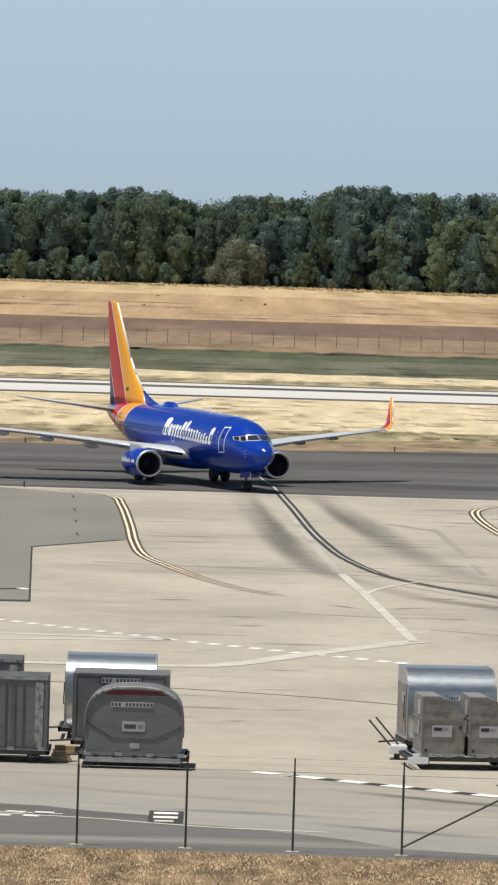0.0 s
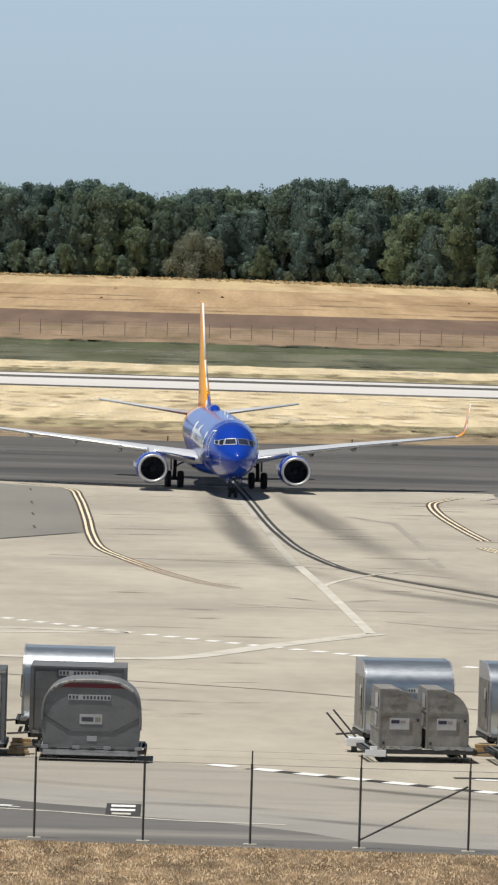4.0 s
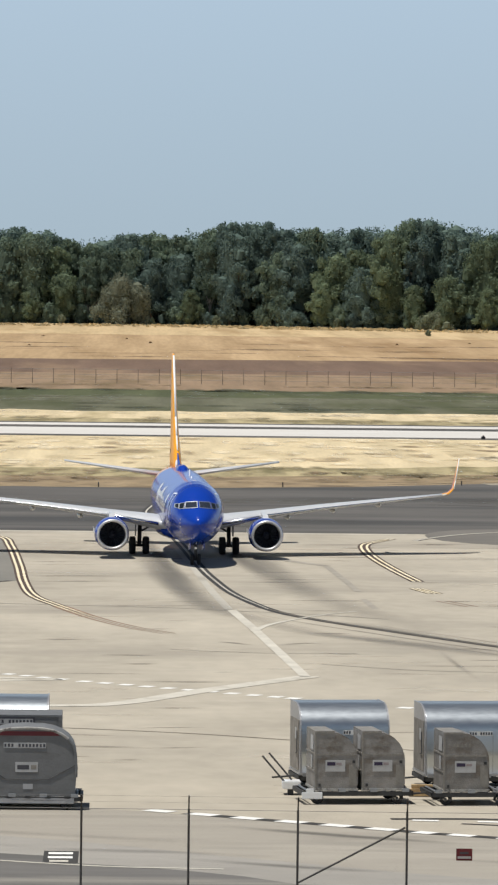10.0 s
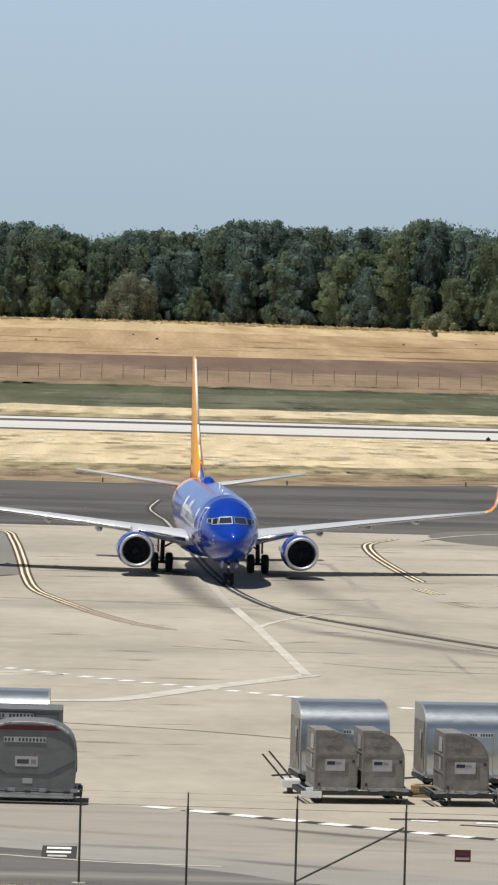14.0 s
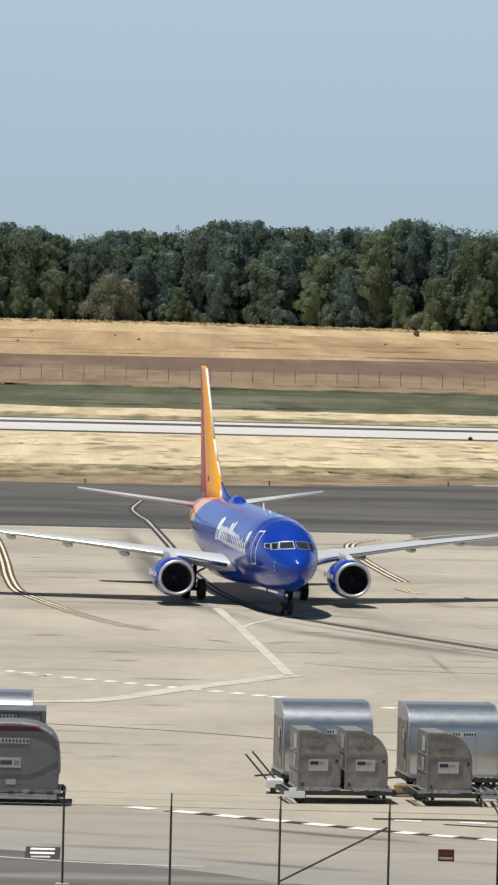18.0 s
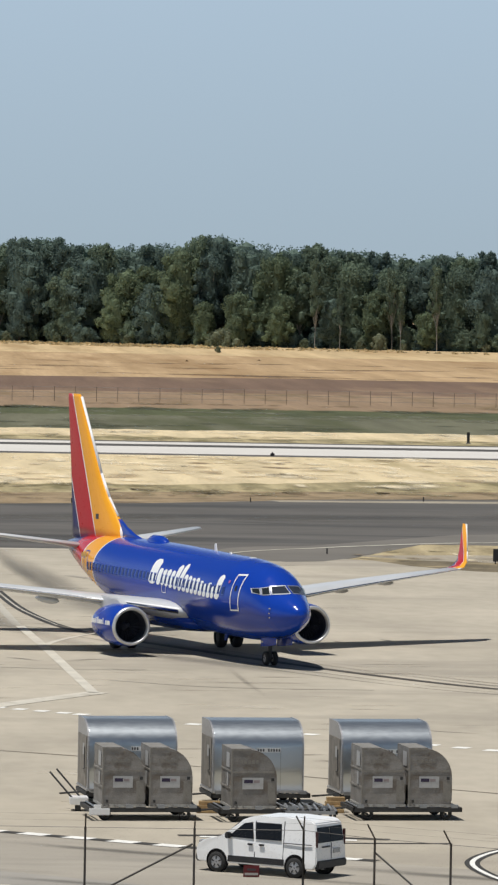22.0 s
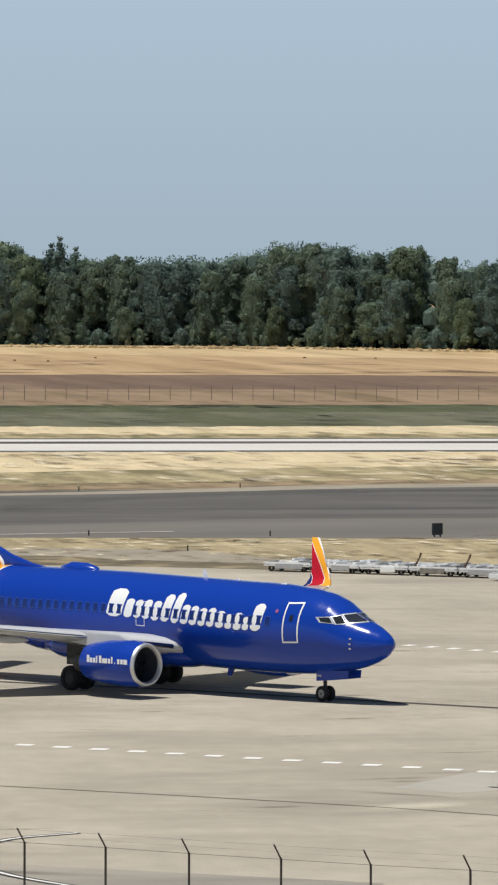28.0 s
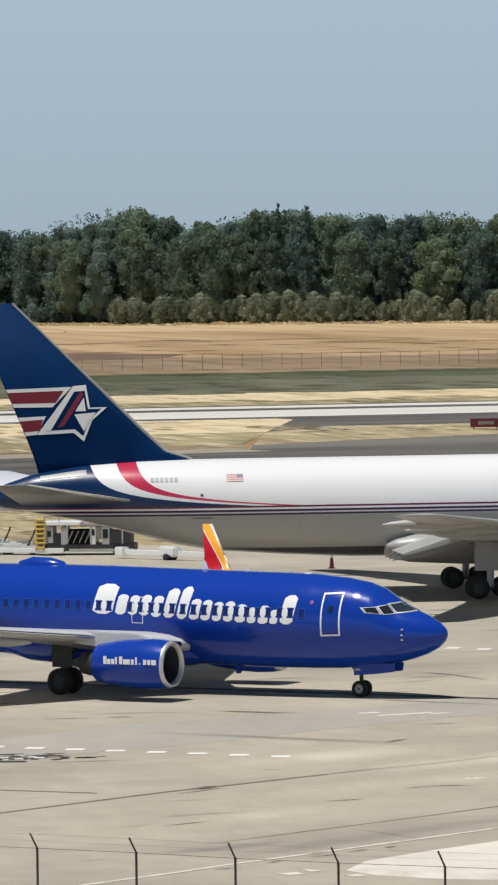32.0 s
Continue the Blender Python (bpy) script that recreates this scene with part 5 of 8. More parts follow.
DOME = make_tree(96, 5.2, 10.5, 0.0, LEAVES[3], "shrub", 3600, 0.24, shape="willow", label="wide low olive shrub standing before the wood")
WILLOW = make_tree(95, 14, 21, 1.0, LEAVES[4], count=15000, size=0.3, shape="willow", label="broad pale olive willow before the darker trees")


rnd = random.Random(5)
first_use = set()


def plant(ob, x, y, s, turn, sz=None):
    m = Matrix.LocRotScale((x, y, 0), Euler((0, 0, turn)), (s, s, sz or s))
    if ob.name in first_use:
        o = copy_thing(ob, m @ Matrix.Diagonal((*[1 / k for k in ob.scale], 1)))
    else:
        first_use.add(ob.name)
        ob.matrix_basis = m
        o = ob
    return tagged(o, group="trees of the wood" if ob in KINDS else "")


TOPS_X = [-60, -45, -26, -17, 2, 13, 30, 45, 66, 82, 95, 112, 133, 165, 172, 190, 218, 240, 248, 254, 259, 270, 299, 319, 332, 345, 364, 372, 379, 394, 430]
TOPS_Z = [25.5, 24.4, 27.5, 22.9, 26, 24.5, 29.5, 27.5, 27.2, 30, 28.2, 27.3, 25.4, 27, 23.5, 23, 23.5, 27.8, 26.1, 23.4, 26.7, 22.4, 23.3, 28.8, 23.9, 27, 27, 24.1, 26.6, 24.5, 25]


def canopy(x):
    """Height of the wood's roof along its edge."""
    return float(np.interp(x, TOPS_X, TOPS_Z)) * 1.03


for row, (dy, step, lo, hi) in enumerate(((1, 13.5, 0.28, 0.6), (8, 7.6, 0.7, 0.92), (17, 7.0, 0.9, 1.0))):
    x = -92.0
    while x < 430:
        y = wood_line(x) + dy + rnd.uniform(-3, 3)
        kind = KINDS[rnd.choice((2, 4, 6, 8, 11)) if row == 0 else rnd.choice((0, 1, 2, 3, 4, 5, 6, 7, 8, 9, 10, 11)) if row == 1 else rnd.choice((0, 1, 2, 3, 5, 6, 7, 9, 10, 11))]
        sc = rnd.uniform(lo, hi) * canopy(x) / TALL[KINDS.index(kind)]
        if not (row == 0 and (-18 < x < 16 or x > 292)):
            plant(kind, x, y, min(1.15, max(0.85 if row else 0.45, sc)), rnd.uniform(0, 6.28), sc)
        x += step * rnd.uniform(0.7, 1.35)
plant(KINDS[0], 254.0, wood_line(254) + 2, 0.95, 1.0, 0.8)
plant(KINDS[6], 249.5, wood_line(249) + 1, 0.8, 2.2, 0.55)
plant(WILLOW, -2.5, wood_line(-2.5) - 6, 1.0, 0.4)
# the depth of the wood behind its edge, one mass of crowns
rs = np.random.RandomState(77)
lobes, cores = [], []
for i in range(420):
    x = rs.uniform(-105, 450)
    y = wood_line(x) + rs.uniform(24, 60)
    top = canopy(x) * rs.uniform(0.86, 1.0)
    for j in range(10):
        r = rs.uniform(1.0, 2.4)
        lobes.append((x + rs.normal() * 3.4, y + rs.normal() * 3.0, top - r * 0.8 - abs(rs.normal()) * 5.0 * (j > 1), r))
x = -100.0
while x < 445:
    for dy, z, r in ((30, canopy(x) - 5.0 + rs.uniform(-1, 1), 3.2), (24, canopy(x) - 10, 4.4), (18, rs.uniform(5, 11), 3.2), (14, rs.uniform(0.8, 4.5), 2.2), (17, 1.4, 2.2), (22, 3.8, 3.0)):
        cores.append((x, wood_line(x) + dy + rs.uniform(-3, 3), z, r))
        lobes.append((*cores[-1][:3], r * 1.2))
    x += 2.6
verts, faces = leaf_cloud(lobes, 240000, 0.36, rs, cores)
me = bpy.data.meshes.new("wood_behind")
me.from_pydata(verts.tolist(), [], faces)
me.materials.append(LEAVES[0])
tagged(new("wood_behind", me), "dense green wood behind the first trees", "wood", kind="stuff")
for x, h in ((173.0, 27.6), (176.3, 29.4), (179.2, 26.6)):
    plant(CONIFER, x, wood_line(x) + 16, 1.35, x, h / 27)
for x, h, s in ((346.6, 29.6, 0.6), (347.4, 28.0, 0.8), (352.8, 28.8, 0.9)):
    plant(CONIFER, x, wood_line(x) + 14, s, x, h / 27)
for x, s in ((106.6, 1.05), (113.1, 0.72), (126.8, 0.95), (129.0, 0.78), (138.5, 1.0)):
    plant(PALE_STEM, x, wood_line(x) - 2, s * 0.6, x * 2.1, s)
x = -92.0
while x < 430:
    s = rnd.uniform(0.12, 0.4) if x < 296 else rnd.uniform(0.6, 0.98)
    plant(rnd.choice(BUSHES), x, wood_line(x) - (2 if x < 296 else 12 + max(0, 335 - x) * 0.4) - rnd.uniform(0, 4), s, rnd.uniform(0, 6.28))
    x += rnd.uniform(6, 26) if x < 296 else rnd.uniform(2.2, 4.2)
x = -92.0
while x < 292:
    if not -14 < x < 9:
        plant(rnd.choice(UNDERGROWTH), x, wood_line(x) + rnd.uniform(1.5, 5), rnd.uniform(0.55, 0.95), rnd.uniform(0, 6.28))
    x += rnd.uniform(3.0, 6.5)
plant(DOME, 81.5, 1524, 1.0, 0.3)
for x, y, s in ((123, 1517, 0.55), (74.2, 1411, 0.2), (320, 1330, 0.8), (332, 1322, 0.9), (345, 1312, 0.8), (365, 1296, 0.9)):
    plant(BUSHES[1], x, y, s, x)
# ---- the taxiing airliner: x forward from the main gear, y to its left ----
GEAR_S = 16.6
HULL = [(0.0, 2.66, 2.60, 0.03), (0.12, 2.92, 2.36, 0.29), (0.4, 3.17, 2.10, 0.53), (0.9, 3.46, 1.86, 0.81), (1.5, 3.73, 1.67, 1.06), (2.0, 3.96, 1.57, 1.21), (2.45, 4.30, 1.50, 1.33), (2.95, 4.64, 1.44, 1.45), (3.6, 4.90, 1.39, 1.58),
        (4.6, 5.12, 1.34, 1.72), (6.0, 5.26, 1.31, 1.84), (7.5, 5.30, 1.30, 1.88), (12, 5.30, 1.30, 1.88), (19.5, 5.30, 1.30, 1.88), (21.5, 5.30, 1.46, 1.87), (23.5, 5.30, 1.85, 1.80), (25.5, 5.28, 2.36, 1.64),
        (27.5, 5.21, 2.95, 1.36), (29.5, 5.08, 3.55, 0.98), (31.0, 4.92, 3.98, 0.62), (32.0, 4.78, 4.28, 0.33), (32.3, 4.70, 4.38, 0.2)]


def droop(s, table):
    """The airliner taxis slightly nose down."""
    return float(np.interp(s, (0.0, 1.5, 5.0, 8.0, GEAR_S), (0.03, -0.03, -0.17, -0.17, 0.0))) if table is HULL else 0.0


def hull(s, a, off=0.0, table=HULL, gear=GEAR_S):
    """The point of the hull s metres behind the nose, at the angle a from the top towards the right side."""
    st = [r[0] for r in table]
    top, low, half = (float(np.interp(s, st, [r[k] for r in table])) for k in (1, 2, 3))
    mid, h = (top + low) / 2, (top - low) / 2
    if table is HULL and math.cos(a) < 0:
        half *= 1 - 0.3 * max(0.0, 1 - s / 6.5) * math.cos(a) ** 2  # the chin narrows downwards
    return Vector((gear - s, -(half + off) * math.sin(a), mid + (h + off) * math.cos(a) + droop(s, table)))


def hull_angle(s, z, table=HULL):
    st = [r[0] for r in table]
    top, low = (float(np.interp(s, st, [r[k] for r in table])) for k in (1, 2))
    return math.acos(max(-1, min(1, (z - (top + low) / 2) / ((top - low) / 2))))


def hull_mesh(table, n=48, gear=GEAR_S):
    bm = bmesh.new()
    st = [r[0] for r in table]
    ss = sorted(set(st + [a + (b - a) * k / 4 for a, b in zip(st, st[1:]) for k in (1, 2, 3)]))
    # a smooth run through the stations
    return loft(bm, [[hull(s, 2 * math.pi * i / n, 0, table, gear) for i in range(n)] for s in ss])


def skin(bm, s0, s1, z0, z1, slant=0.0, off=0.012, side=1, table=HULL, gear=GEAR_S, rows=5, cols=2, bulge=0.0):
    """A painted patch that lies on the hull's side between two stations and two heights."""
    grid = []
    for i in range(rows + 1):
        z = z0 + (z1 - z0) * i / rows
        f = min(i, rows - i) / rows / bulge if bulge else 1.0
        pull = (s1 - s0) * 0.3 * (1 - math.sqrt(max(0.0, 1 - (1 - min(1.0, f)) ** 2)))
        line = []
        for j in range(cols + 1):
            s = s0 + pull + (s1 - s0 - 2 * pull) * j / cols - slant * (z - z0)
            p = hull(s, hull_angle(s, z, table), off, table, gear)
            p.y *= side
            line.append(bm.verts.new(p))
        grid.append(line)
    for a, b in zip(grid, grid[1:]):
        for j in range(cols):
            bm.faces.new((a[j], a[j + 1], b[j + 1], b[j]))
    return bm


def skin_angle(bm, s0, s1, a0, a1, off=0.014, rows=4, cols=4, shift=0.0, table=HULL, gear=GEAR_S):
    """A patch on the hull between two stations and two angles from the top; shift moves its far end back."""
    grid = [[bm.verts.new(hull(s0 + (s1 - s0) * j / cols + shift * i / rows, a0 + (a1 - a0) * i / rows, off, table, gear)) for j in range(cols + 1)] for i in range(rows + 1)]
    for a, b in zip(grid, grid[1:]):
        for j in range(cols):
            bm.faces.new((a[j], a[j + 1], b[j + 1], b[j]))
    return bm


def foil(x_le, chord, y, z, thick, n=14, tilt=0.0, up=None):
    """A wing's section as a ring; up: the section lies in a plane turned up by that angle (winglet)."""
    pts = []
    for i in range(n):
        a = 2 * math.pi * i / n
        u = 0.5 * (1 + math.cos(a))
        t = 5 * thick * (0.2969 * math.sqrt(u) - 0.126 * u - 0.3516 * u * u + 0.2843 * u ** 3 - 0.1015 * u ** 4) * chord
        v = t if a < math.pi else -t * 0.8
        c, s = (1, 0) if up is None else (math.cos(up), math.sin(up))
        pts.append((x_le - u * chord, y - v * s, z + v * c + tilt * u * chord))
    return pts


def mirrored(ring, side):
    return [(x, y * side, z) for x, y, z in ring]


TAIL_BANDS = banded("hull_paint", [(24.22 - GEAR_S, BLUE), (24.33 - GEAR_S, WHITE), (26.62 - GEAR_S, ORANGE), (26.74 - GEAR_S, WHITE), (29.2 - GEAR_S, RED), (99, NAVY)], 0.18, (-1.0, 0.05, 0.13, 3.4), coat=0.2, shine=0.3)
FIN_BANDS = banded("fin_paint", [(24.2 - GEAR_S, BLUE), (24.32 - GEAR_S, WHITE), (27.55 - GEAR_S, ORANGE), (27.68 - GEAR_S, WHITE), (30.5 - GEAR_S, RED), (30.62 - GEAR_S, WHITE), (99, NAVY)], 0.3, (-1.0, -0.63, 0.0, 5.3), coat=0.05, shine=0.15)
WINGLET_BANDS = banded("winglet_paint", [(-0.42, (0.75, 0.75, 0.7)), (0.06, ORANGE), (0.10, WHITE), (0.90, RED), (0.94, WHITE), (99, NAVY)], 0.35, (-1.0, -0.74, 0.0, 4.0), coat=0.2)

CABIN_GLASS = glass("cabin_glass", (0.01, 0.028, 0.15), 0.2)
plane = thing("airliner", "blue twin-jet airliner with red and orange tail, taxiing across the apron", "airplane")
part("fuselage", hull_mesh(HULL), TAIL_BANDS, plane, "blue fuselage with orange and red bands at the tail", smooth=True)
# belly fairing between the wings
fair = [(10.8, 2.0, 1.32, 0.9), (12.0, 2.5, 1.12, 1.72), (14.0, 2.7, 1.03, 2.05), (17.5, 2.7, 1.03, 2.05), (19.5, 2.5, 1.15, 1.7), (21.0, 2.2, 1.5, 0.9)]
part("belly_fairing", hull_mesh(fair, 32), BLUE_PAINT, plane, smooth=True)

# mark painted on the side, as plain slanted bars: station, width, foot and head of each
WORD = [(15.83, 0.98, 3.38, 4.62), (14.72, 0.50, 3.39, 4.22), (14.11, 0.44, 3.40, 4.20), (13.56, 0.46, 3.39, 4.24), (12.98, 0.46, 3.35, 4.22), (12.41, 0.54, 3.34, 4.54), (11.76, 0.48, 3.31, 4.64), (11.17, 0.46, 3.31, 4.16),
        (10.62, 0.44, 3.30, 4.14), (10.07, 0.42, 3.29, 4.08), (9.54, 0.44, 3.29, 4.12), (8.99, 0.48, 3.28, 4.02), (8.41, 0.40, 3.27, 3.92), (7.90, 0.46, 3.25, 4.00), (7.35, 0.36, 3.26, 3.84), (6.88, 0.60, 3.25, 4.44)]
for side in (1, -1):
    for k, (s, w, z0, z1) in enumerate(WORD):
        if side < 0:
            s = 22.75 - s + w
        bm = bmesh.new()
        skin(bm, s, s - w, z0, z1, 0.16, side=side, rows=10, bulge=0.12)
        part("painted_bar", bm, WHITE_PAINT, plane, "white painted bar of the airline's mark" if k == 0 else "")
# cabin windows, doors, cockpit glass
for side in (1, -1):
    first = None
    for i in range(39):
        s = 5.75 + 0.508 * i
        if i in (17,):
            continue
        bm = bmesh.new()
        skin(bm, s, s + 0.24, 3.55, 3.90, 0.0, 0.018, side, rows=2, cols=1)
        part("cabin_window", bm, CABIN_GLASS, plane)
        bm = bmesh.new()
        for z0, z1, a, b in ((3.90, 3.94, -0.04, 0.28), (3.51, 3.55, -0.04, 0.28), (3.55, 3.90, -0.04, 0.0), (3.55, 3.90, 0.24, 0.28)):
            skin(bm, s + a, s + b, z0, z1, 0, 0.015, side, rows=1, cols=1)
        part("window_frame", bm, mat("frame_blue", (0.016, 0.06, 0.34), 0.4, vary=0.05) if not first else first, plane)
        first = first or bpy.data.materials["frame_blue"]
    for s0, s1, z0, z1, w in ((4.15, 5.02, 2.78, 4.55, 0.07), (25.3, 26.0, 2.9, 4.5, 0.05), (13.35, 13.9, 3.05, 4.15, 0.03)):
        bm = bmesh.new()
        for a, b, c, d in ((s0, s1, z1 - w, z1), (s0, s1, z0, z0 + w), (s0, s0 + w, z0 + w, z1 - w), (s1 - w, s1, z0 + w, z1 - w)):
            skin(bm, a, b, c, d, 0.0, 0.02, side, rows=6)
        part("door_outline", bm, WHITE_PAINT if s0 < 20 else BLUE_PAINT, plane, "white outline of a cabin door")
    bm = bmesh.new()
    skin(bm, 5.38, 5.54, 4.08, 4.24, 0, 0.02, side, rows=3, cols=2, bulge=0.4)
    part("painted_spot", bm, SPOT_RED, plane, "small red spot painted beside the door")
    bm = bmesh.new()
    skin(bm, 4.5, 4.68, 3.75, 4.0, 0, 0.02, side, rows=2, cols=1)
    part("door_window", bm, GLASS, plane)
PANE_FRAME = mat("pane_frame", (0.62, 0.63, 0.64), 0.35, metal=0.3, vary=0.05)


DULL_FRAME = mat("dull_frame", (0.16, 0.18, 0.26), 0.4, vary=0.05)


def nose_spot(y, z, off):
    """The point of the nose's skin at that distance from the middle and that height."""
    st = [r[0] for r in HULL]
    lo, hi = 0.3, 6.0
    for _ in range(40):
        m = (lo + hi) / 2
        top, low, half = (float(np.interp(m, st, [r[k] for r in HULL])) for k in (1, 2, 3))
        if (y / half) ** 2 + ((z - (top + low) / 2) / ((top - low) / 2)) ** 2 > 1:
            lo = m
        else:
            hi = m
    return Vector((GEAR_S - hi + off * 0.8, y + off * 0.3 * (1 if y > 0 else -1), z + off * 0.5 + droop(hi, HULL)))


def pane(corners, off, side, grow=0.0):
    """A bent pane on the nose between four corners (y, z): lower inner, lower outer, upper outer, upper inner."""
    bm = bmesh.new()
    cy, cz = sum(c[0] for c in corners) / 4, sum(c[1] for c in corners) / 4
    a, b, c, d = [Vector((p[0] + (grow if p[0] > cy else -grow), p[1] + (grow if p[1] > cz else -grow))) for p in corners]
    n = 5
    grid = [[bm.verts.new(nose_spot(*[(1, side)[k == 0] * v for k, v in enumerate((a.lerp(b, i / n)).lerp(d.lerp(c, i / n), j / n))], off)) for i in range(n + 1)] for j in range(n + 1)]
    for r, q in zip(grid, grid[1:]):
        for i in range(n):
            bm.faces.new((r[i], r[i + 1], q[i + 1], q[i]))
    return bm


for side in (-1, 1):
    for name, corners in (("windshield", [(0.09, 3.70), (0.78, 3.65), (0.70, 3.98), (0.08, 4.02)]), ("side_window", [(0.88, 3.62), (1.12, 3.60), (1.07, 3.90), (0.80, 3.96)]), ("side_window", [(1.19, 3.62), (1.36, 3.70), (1.33, 3.88), (1.14, 3.89)])):
        # right-hand surrounds brighter: a reflection put into their colour
        part("cockpit_frame", pane(corners, 0.016, side, 0.045 if name == "windshield" else 0.028), PANE_FRAME if side < 0 else DULL_FRAME, plane, "frame of a cockpit pane")
        part("cockpit_" + name, pane(corners, 0.03, side), WINDSCREEN if name == "windshield" else GLASS, plane)
# wings, winglets, engines, tail
WING = [(1.2, 11.0, 8.6, 2.05, 0.13), (1.9, 11.5, 8.0, 2.15, 0.13), (5.1, 14.0, 5.15, 2.62, 0.115), (9.0, 15.75, 3.95, 3.06, 0.105), (13.0, 17.5, 2.85, 3.44, 0.10), (16.75, 19.15, 1.75, 3.78, 0.095)]
for side in (1, -1):
    bm = bmesh.new()
    loft(bm, [mirrored(foil(GEAR_S - s, c, y, z, t, 20), side) for y, s, c, z, t in WING])
    wing = part("wing", bm, WING_GREY, plane, "pale grey wing with bare metal leading edge", smooth=True)
    bm = bmesh.new()
    rings = []
    for y, s, c, z, t in WING[1:]:
        r = foil(GEAR_S - s + 0.03, c * 0.14, y, z, t * 2.2, 12)
        rings.append(mirrored(r, side))
    loft(bm, rings)
    part("leading_edge", bm, CHROME, wing, "bare metal leading edge", smooth=True)
    for y, s, z in ((6.6, 17.6, 2.55), (9.6, 18.6, 2.95), (12.6, 19.7, 3.28)):
        pod = turned([(1.6, 0.02), (1.2, 0.13), (0.4, 0.2), (-0.6, 0.19), (-1.5, 0.1), (-1.9, 0.02)], 12, (GEAR_S - s, side * y, z - 0.12))
        part("flap_fairing", pod, WING_GREY, wing, smooth=True)
    bm = bmesh.new()
    rings = [mirrored(foil(GEAR_S - s, c, y, z, t, 16, up=u), side) for y, s, c, z, t, u in ((16.75, 19.15, 1.75, 3.78, 0.095, 0.1), (17.2, 19.4, 1.66, 3.89, 0.09, 0.5), (17.5, 19.72, 1.36, 4.17, 0.085, 1.0), (17.64, 20.05, 1.06, 4.66, 0.08, 1.3), (17.94, 20.85, 0.5, 6.10, 0.08, 1.38))]
    loft(bm, rings)
    wl = part("winglet", bm, WINGLET_BANDS, plane, "upturned winglet in orange, red and blue", smooth=True)
    part("winglet_edge", tubes(((GEAR_S - 19.74, side * 17.51, 4.2), (GEAR_S - 20.07, side * 17.65, 4.68), 0.034), ((GEAR_S - 20.07, side * 17.65, 4.68), (GEAR_S - 20.87, side * 17.95, 6.08), 0.034, 0.024), n=8), WHITE_PAINT, plane, "pale winglet leading edge", smooth=True)
    # move the paint's origin to the winglet's foot
    foot = Vector((GEAR_S - 19.85, side * 17.4, 0))
    wl.data.transform(Matrix.Translation(-foot))
    wl.matrix_basis = Matrix.Translation(foot)
    # engine: cowl, lip, inlet, fan, spinner, exhaust
    ce = (GEAR_S - 10.25, side * 4.83, 1.50)
    cowl = turned([(-0.16, 1.0), (-0.5, 1.06), (-1.2, 1.09), (-2.2, 1.04), (-3.1, 0.90), (-3.5, 0.82)], 36, ce, 0.93)
    eng = part("engine_cowl", cowl, BLUE_PAINT, plane, "blue engine cowl", smooth=True)
    part("inlet_lip", turned([(-0.17, 1.0), (-0.04, 0.965), (0.0, 0.90), (-0.05, 0.835), (-0.2, 0.80)], 36, ce, 0.93), LIP_METAL, eng, "polished metal inlet lip", smooth=True)
    part("inlet_duct", turned([(-0.2, 0.80), (-0.6, 0.79), (-1.0, 0.79)], 36, ce, 0.96), DUCT_GREY, eng, smooth=True)
    part("fan_disc", turned([(-1.0, 0.79), (-1.0, 0.02)], 36, ce, 0.96), FAN_METAL, eng)
    blade = None
    for i in range(24):
        turn = Matrix.Translation(Vector(ce) + Vector((-0.9, 0, 0))) @ Matrix.Rotation(2 * math.pi * i / 24, 4, "X")
        if blade is None:
            bm = bmesh.new()
            bm.faces.new([bm.verts.new((d, r, w)) for r, w, d in ((0.24, -0.03, 0.05), (0.24, 0.03, -0.05), (0.76, 0.09, -0.08), (0.76, -0.02, 0.08))])
            blade = part("fan_blade", bm, FAN_METAL, eng)
            blade.matrix_basis = turn
        else:
            share("fan_blade", blade, eng, turn)
    part("spinner", turned([(-0.62, 0.02), (-0.75, 0.12), (-0.98, 0.26), (-1.05, 0.26)], 20, ce), DUCT_GREY, eng, smooth=True)
    part("exhaust", turned([(-3.1, 0.62), (-4.0, 0.50), (-4.3, 0.45), (-4.3, 0.3), (-5.0, 0.08)], 24, ce), DARK_STEEL, eng, "dark metal exhaust", smooth=True)
    part("pylon", prism([(ce[0] - 0.7, 2.45), (ce[0] - 1.6, 2.78), (ce[0] - 4.6, 2.85), (ce[0] - 5.4, 2.45), (ce[0] - 3.6, 2.2), (ce[0] - 1.2, 2.3)], ce[1] - 0.17, ce[1] + 0.17, bevel=0.04), WING_GREY, plane)
    for k, (w, h) in enumerate(((0.13, 0.26), (0.12, 0.17), (0.12, 0.17), (0.07, 0.24), (0.12, 0.26), (0.17, 0.17), (0.11, 0.17), (0.1, 0.17), (0.07, 0.24), (0.04, 0.05), (0.11, 0.17), (0.12, 0.17), (0.18, 0.17))):
        x = ce[0] - 2.74 + 0.19 * k
        part("painted_bar", boxes((x, ce[1] - 1.105, 1.58, x + w * 1.25, ce[1] - 1.095, 1.58 + h * 1.25)), WHITE_PAINT, plane)
    # stabiliser
    bm = bmesh.new()
    loft(bm, [mirrored(foil(GEAR_S - s, c, y, z, t, 16), side) for y, s, c, z, t in ((0.3, 27.6, 4.3, 4.52, 0.09), (7.1, 31.35, 1.55, 5.36, 0.09))])
    part("stabiliser", bm, WING_GREY, plane, "pale tailplane darkened as its shaded underside", smooth=True)
bm = bmesh.new()
fin = [(4.9, 23.7, 8.3), (5.6, 24.3, 7.75), (6.3, 25.2, 6.9), (7.2, 26.5, 5.75), (8.4, 27.75, 4.63), (12.35, 30.95, 2.05), (12.5, 31.2, 1.75)]
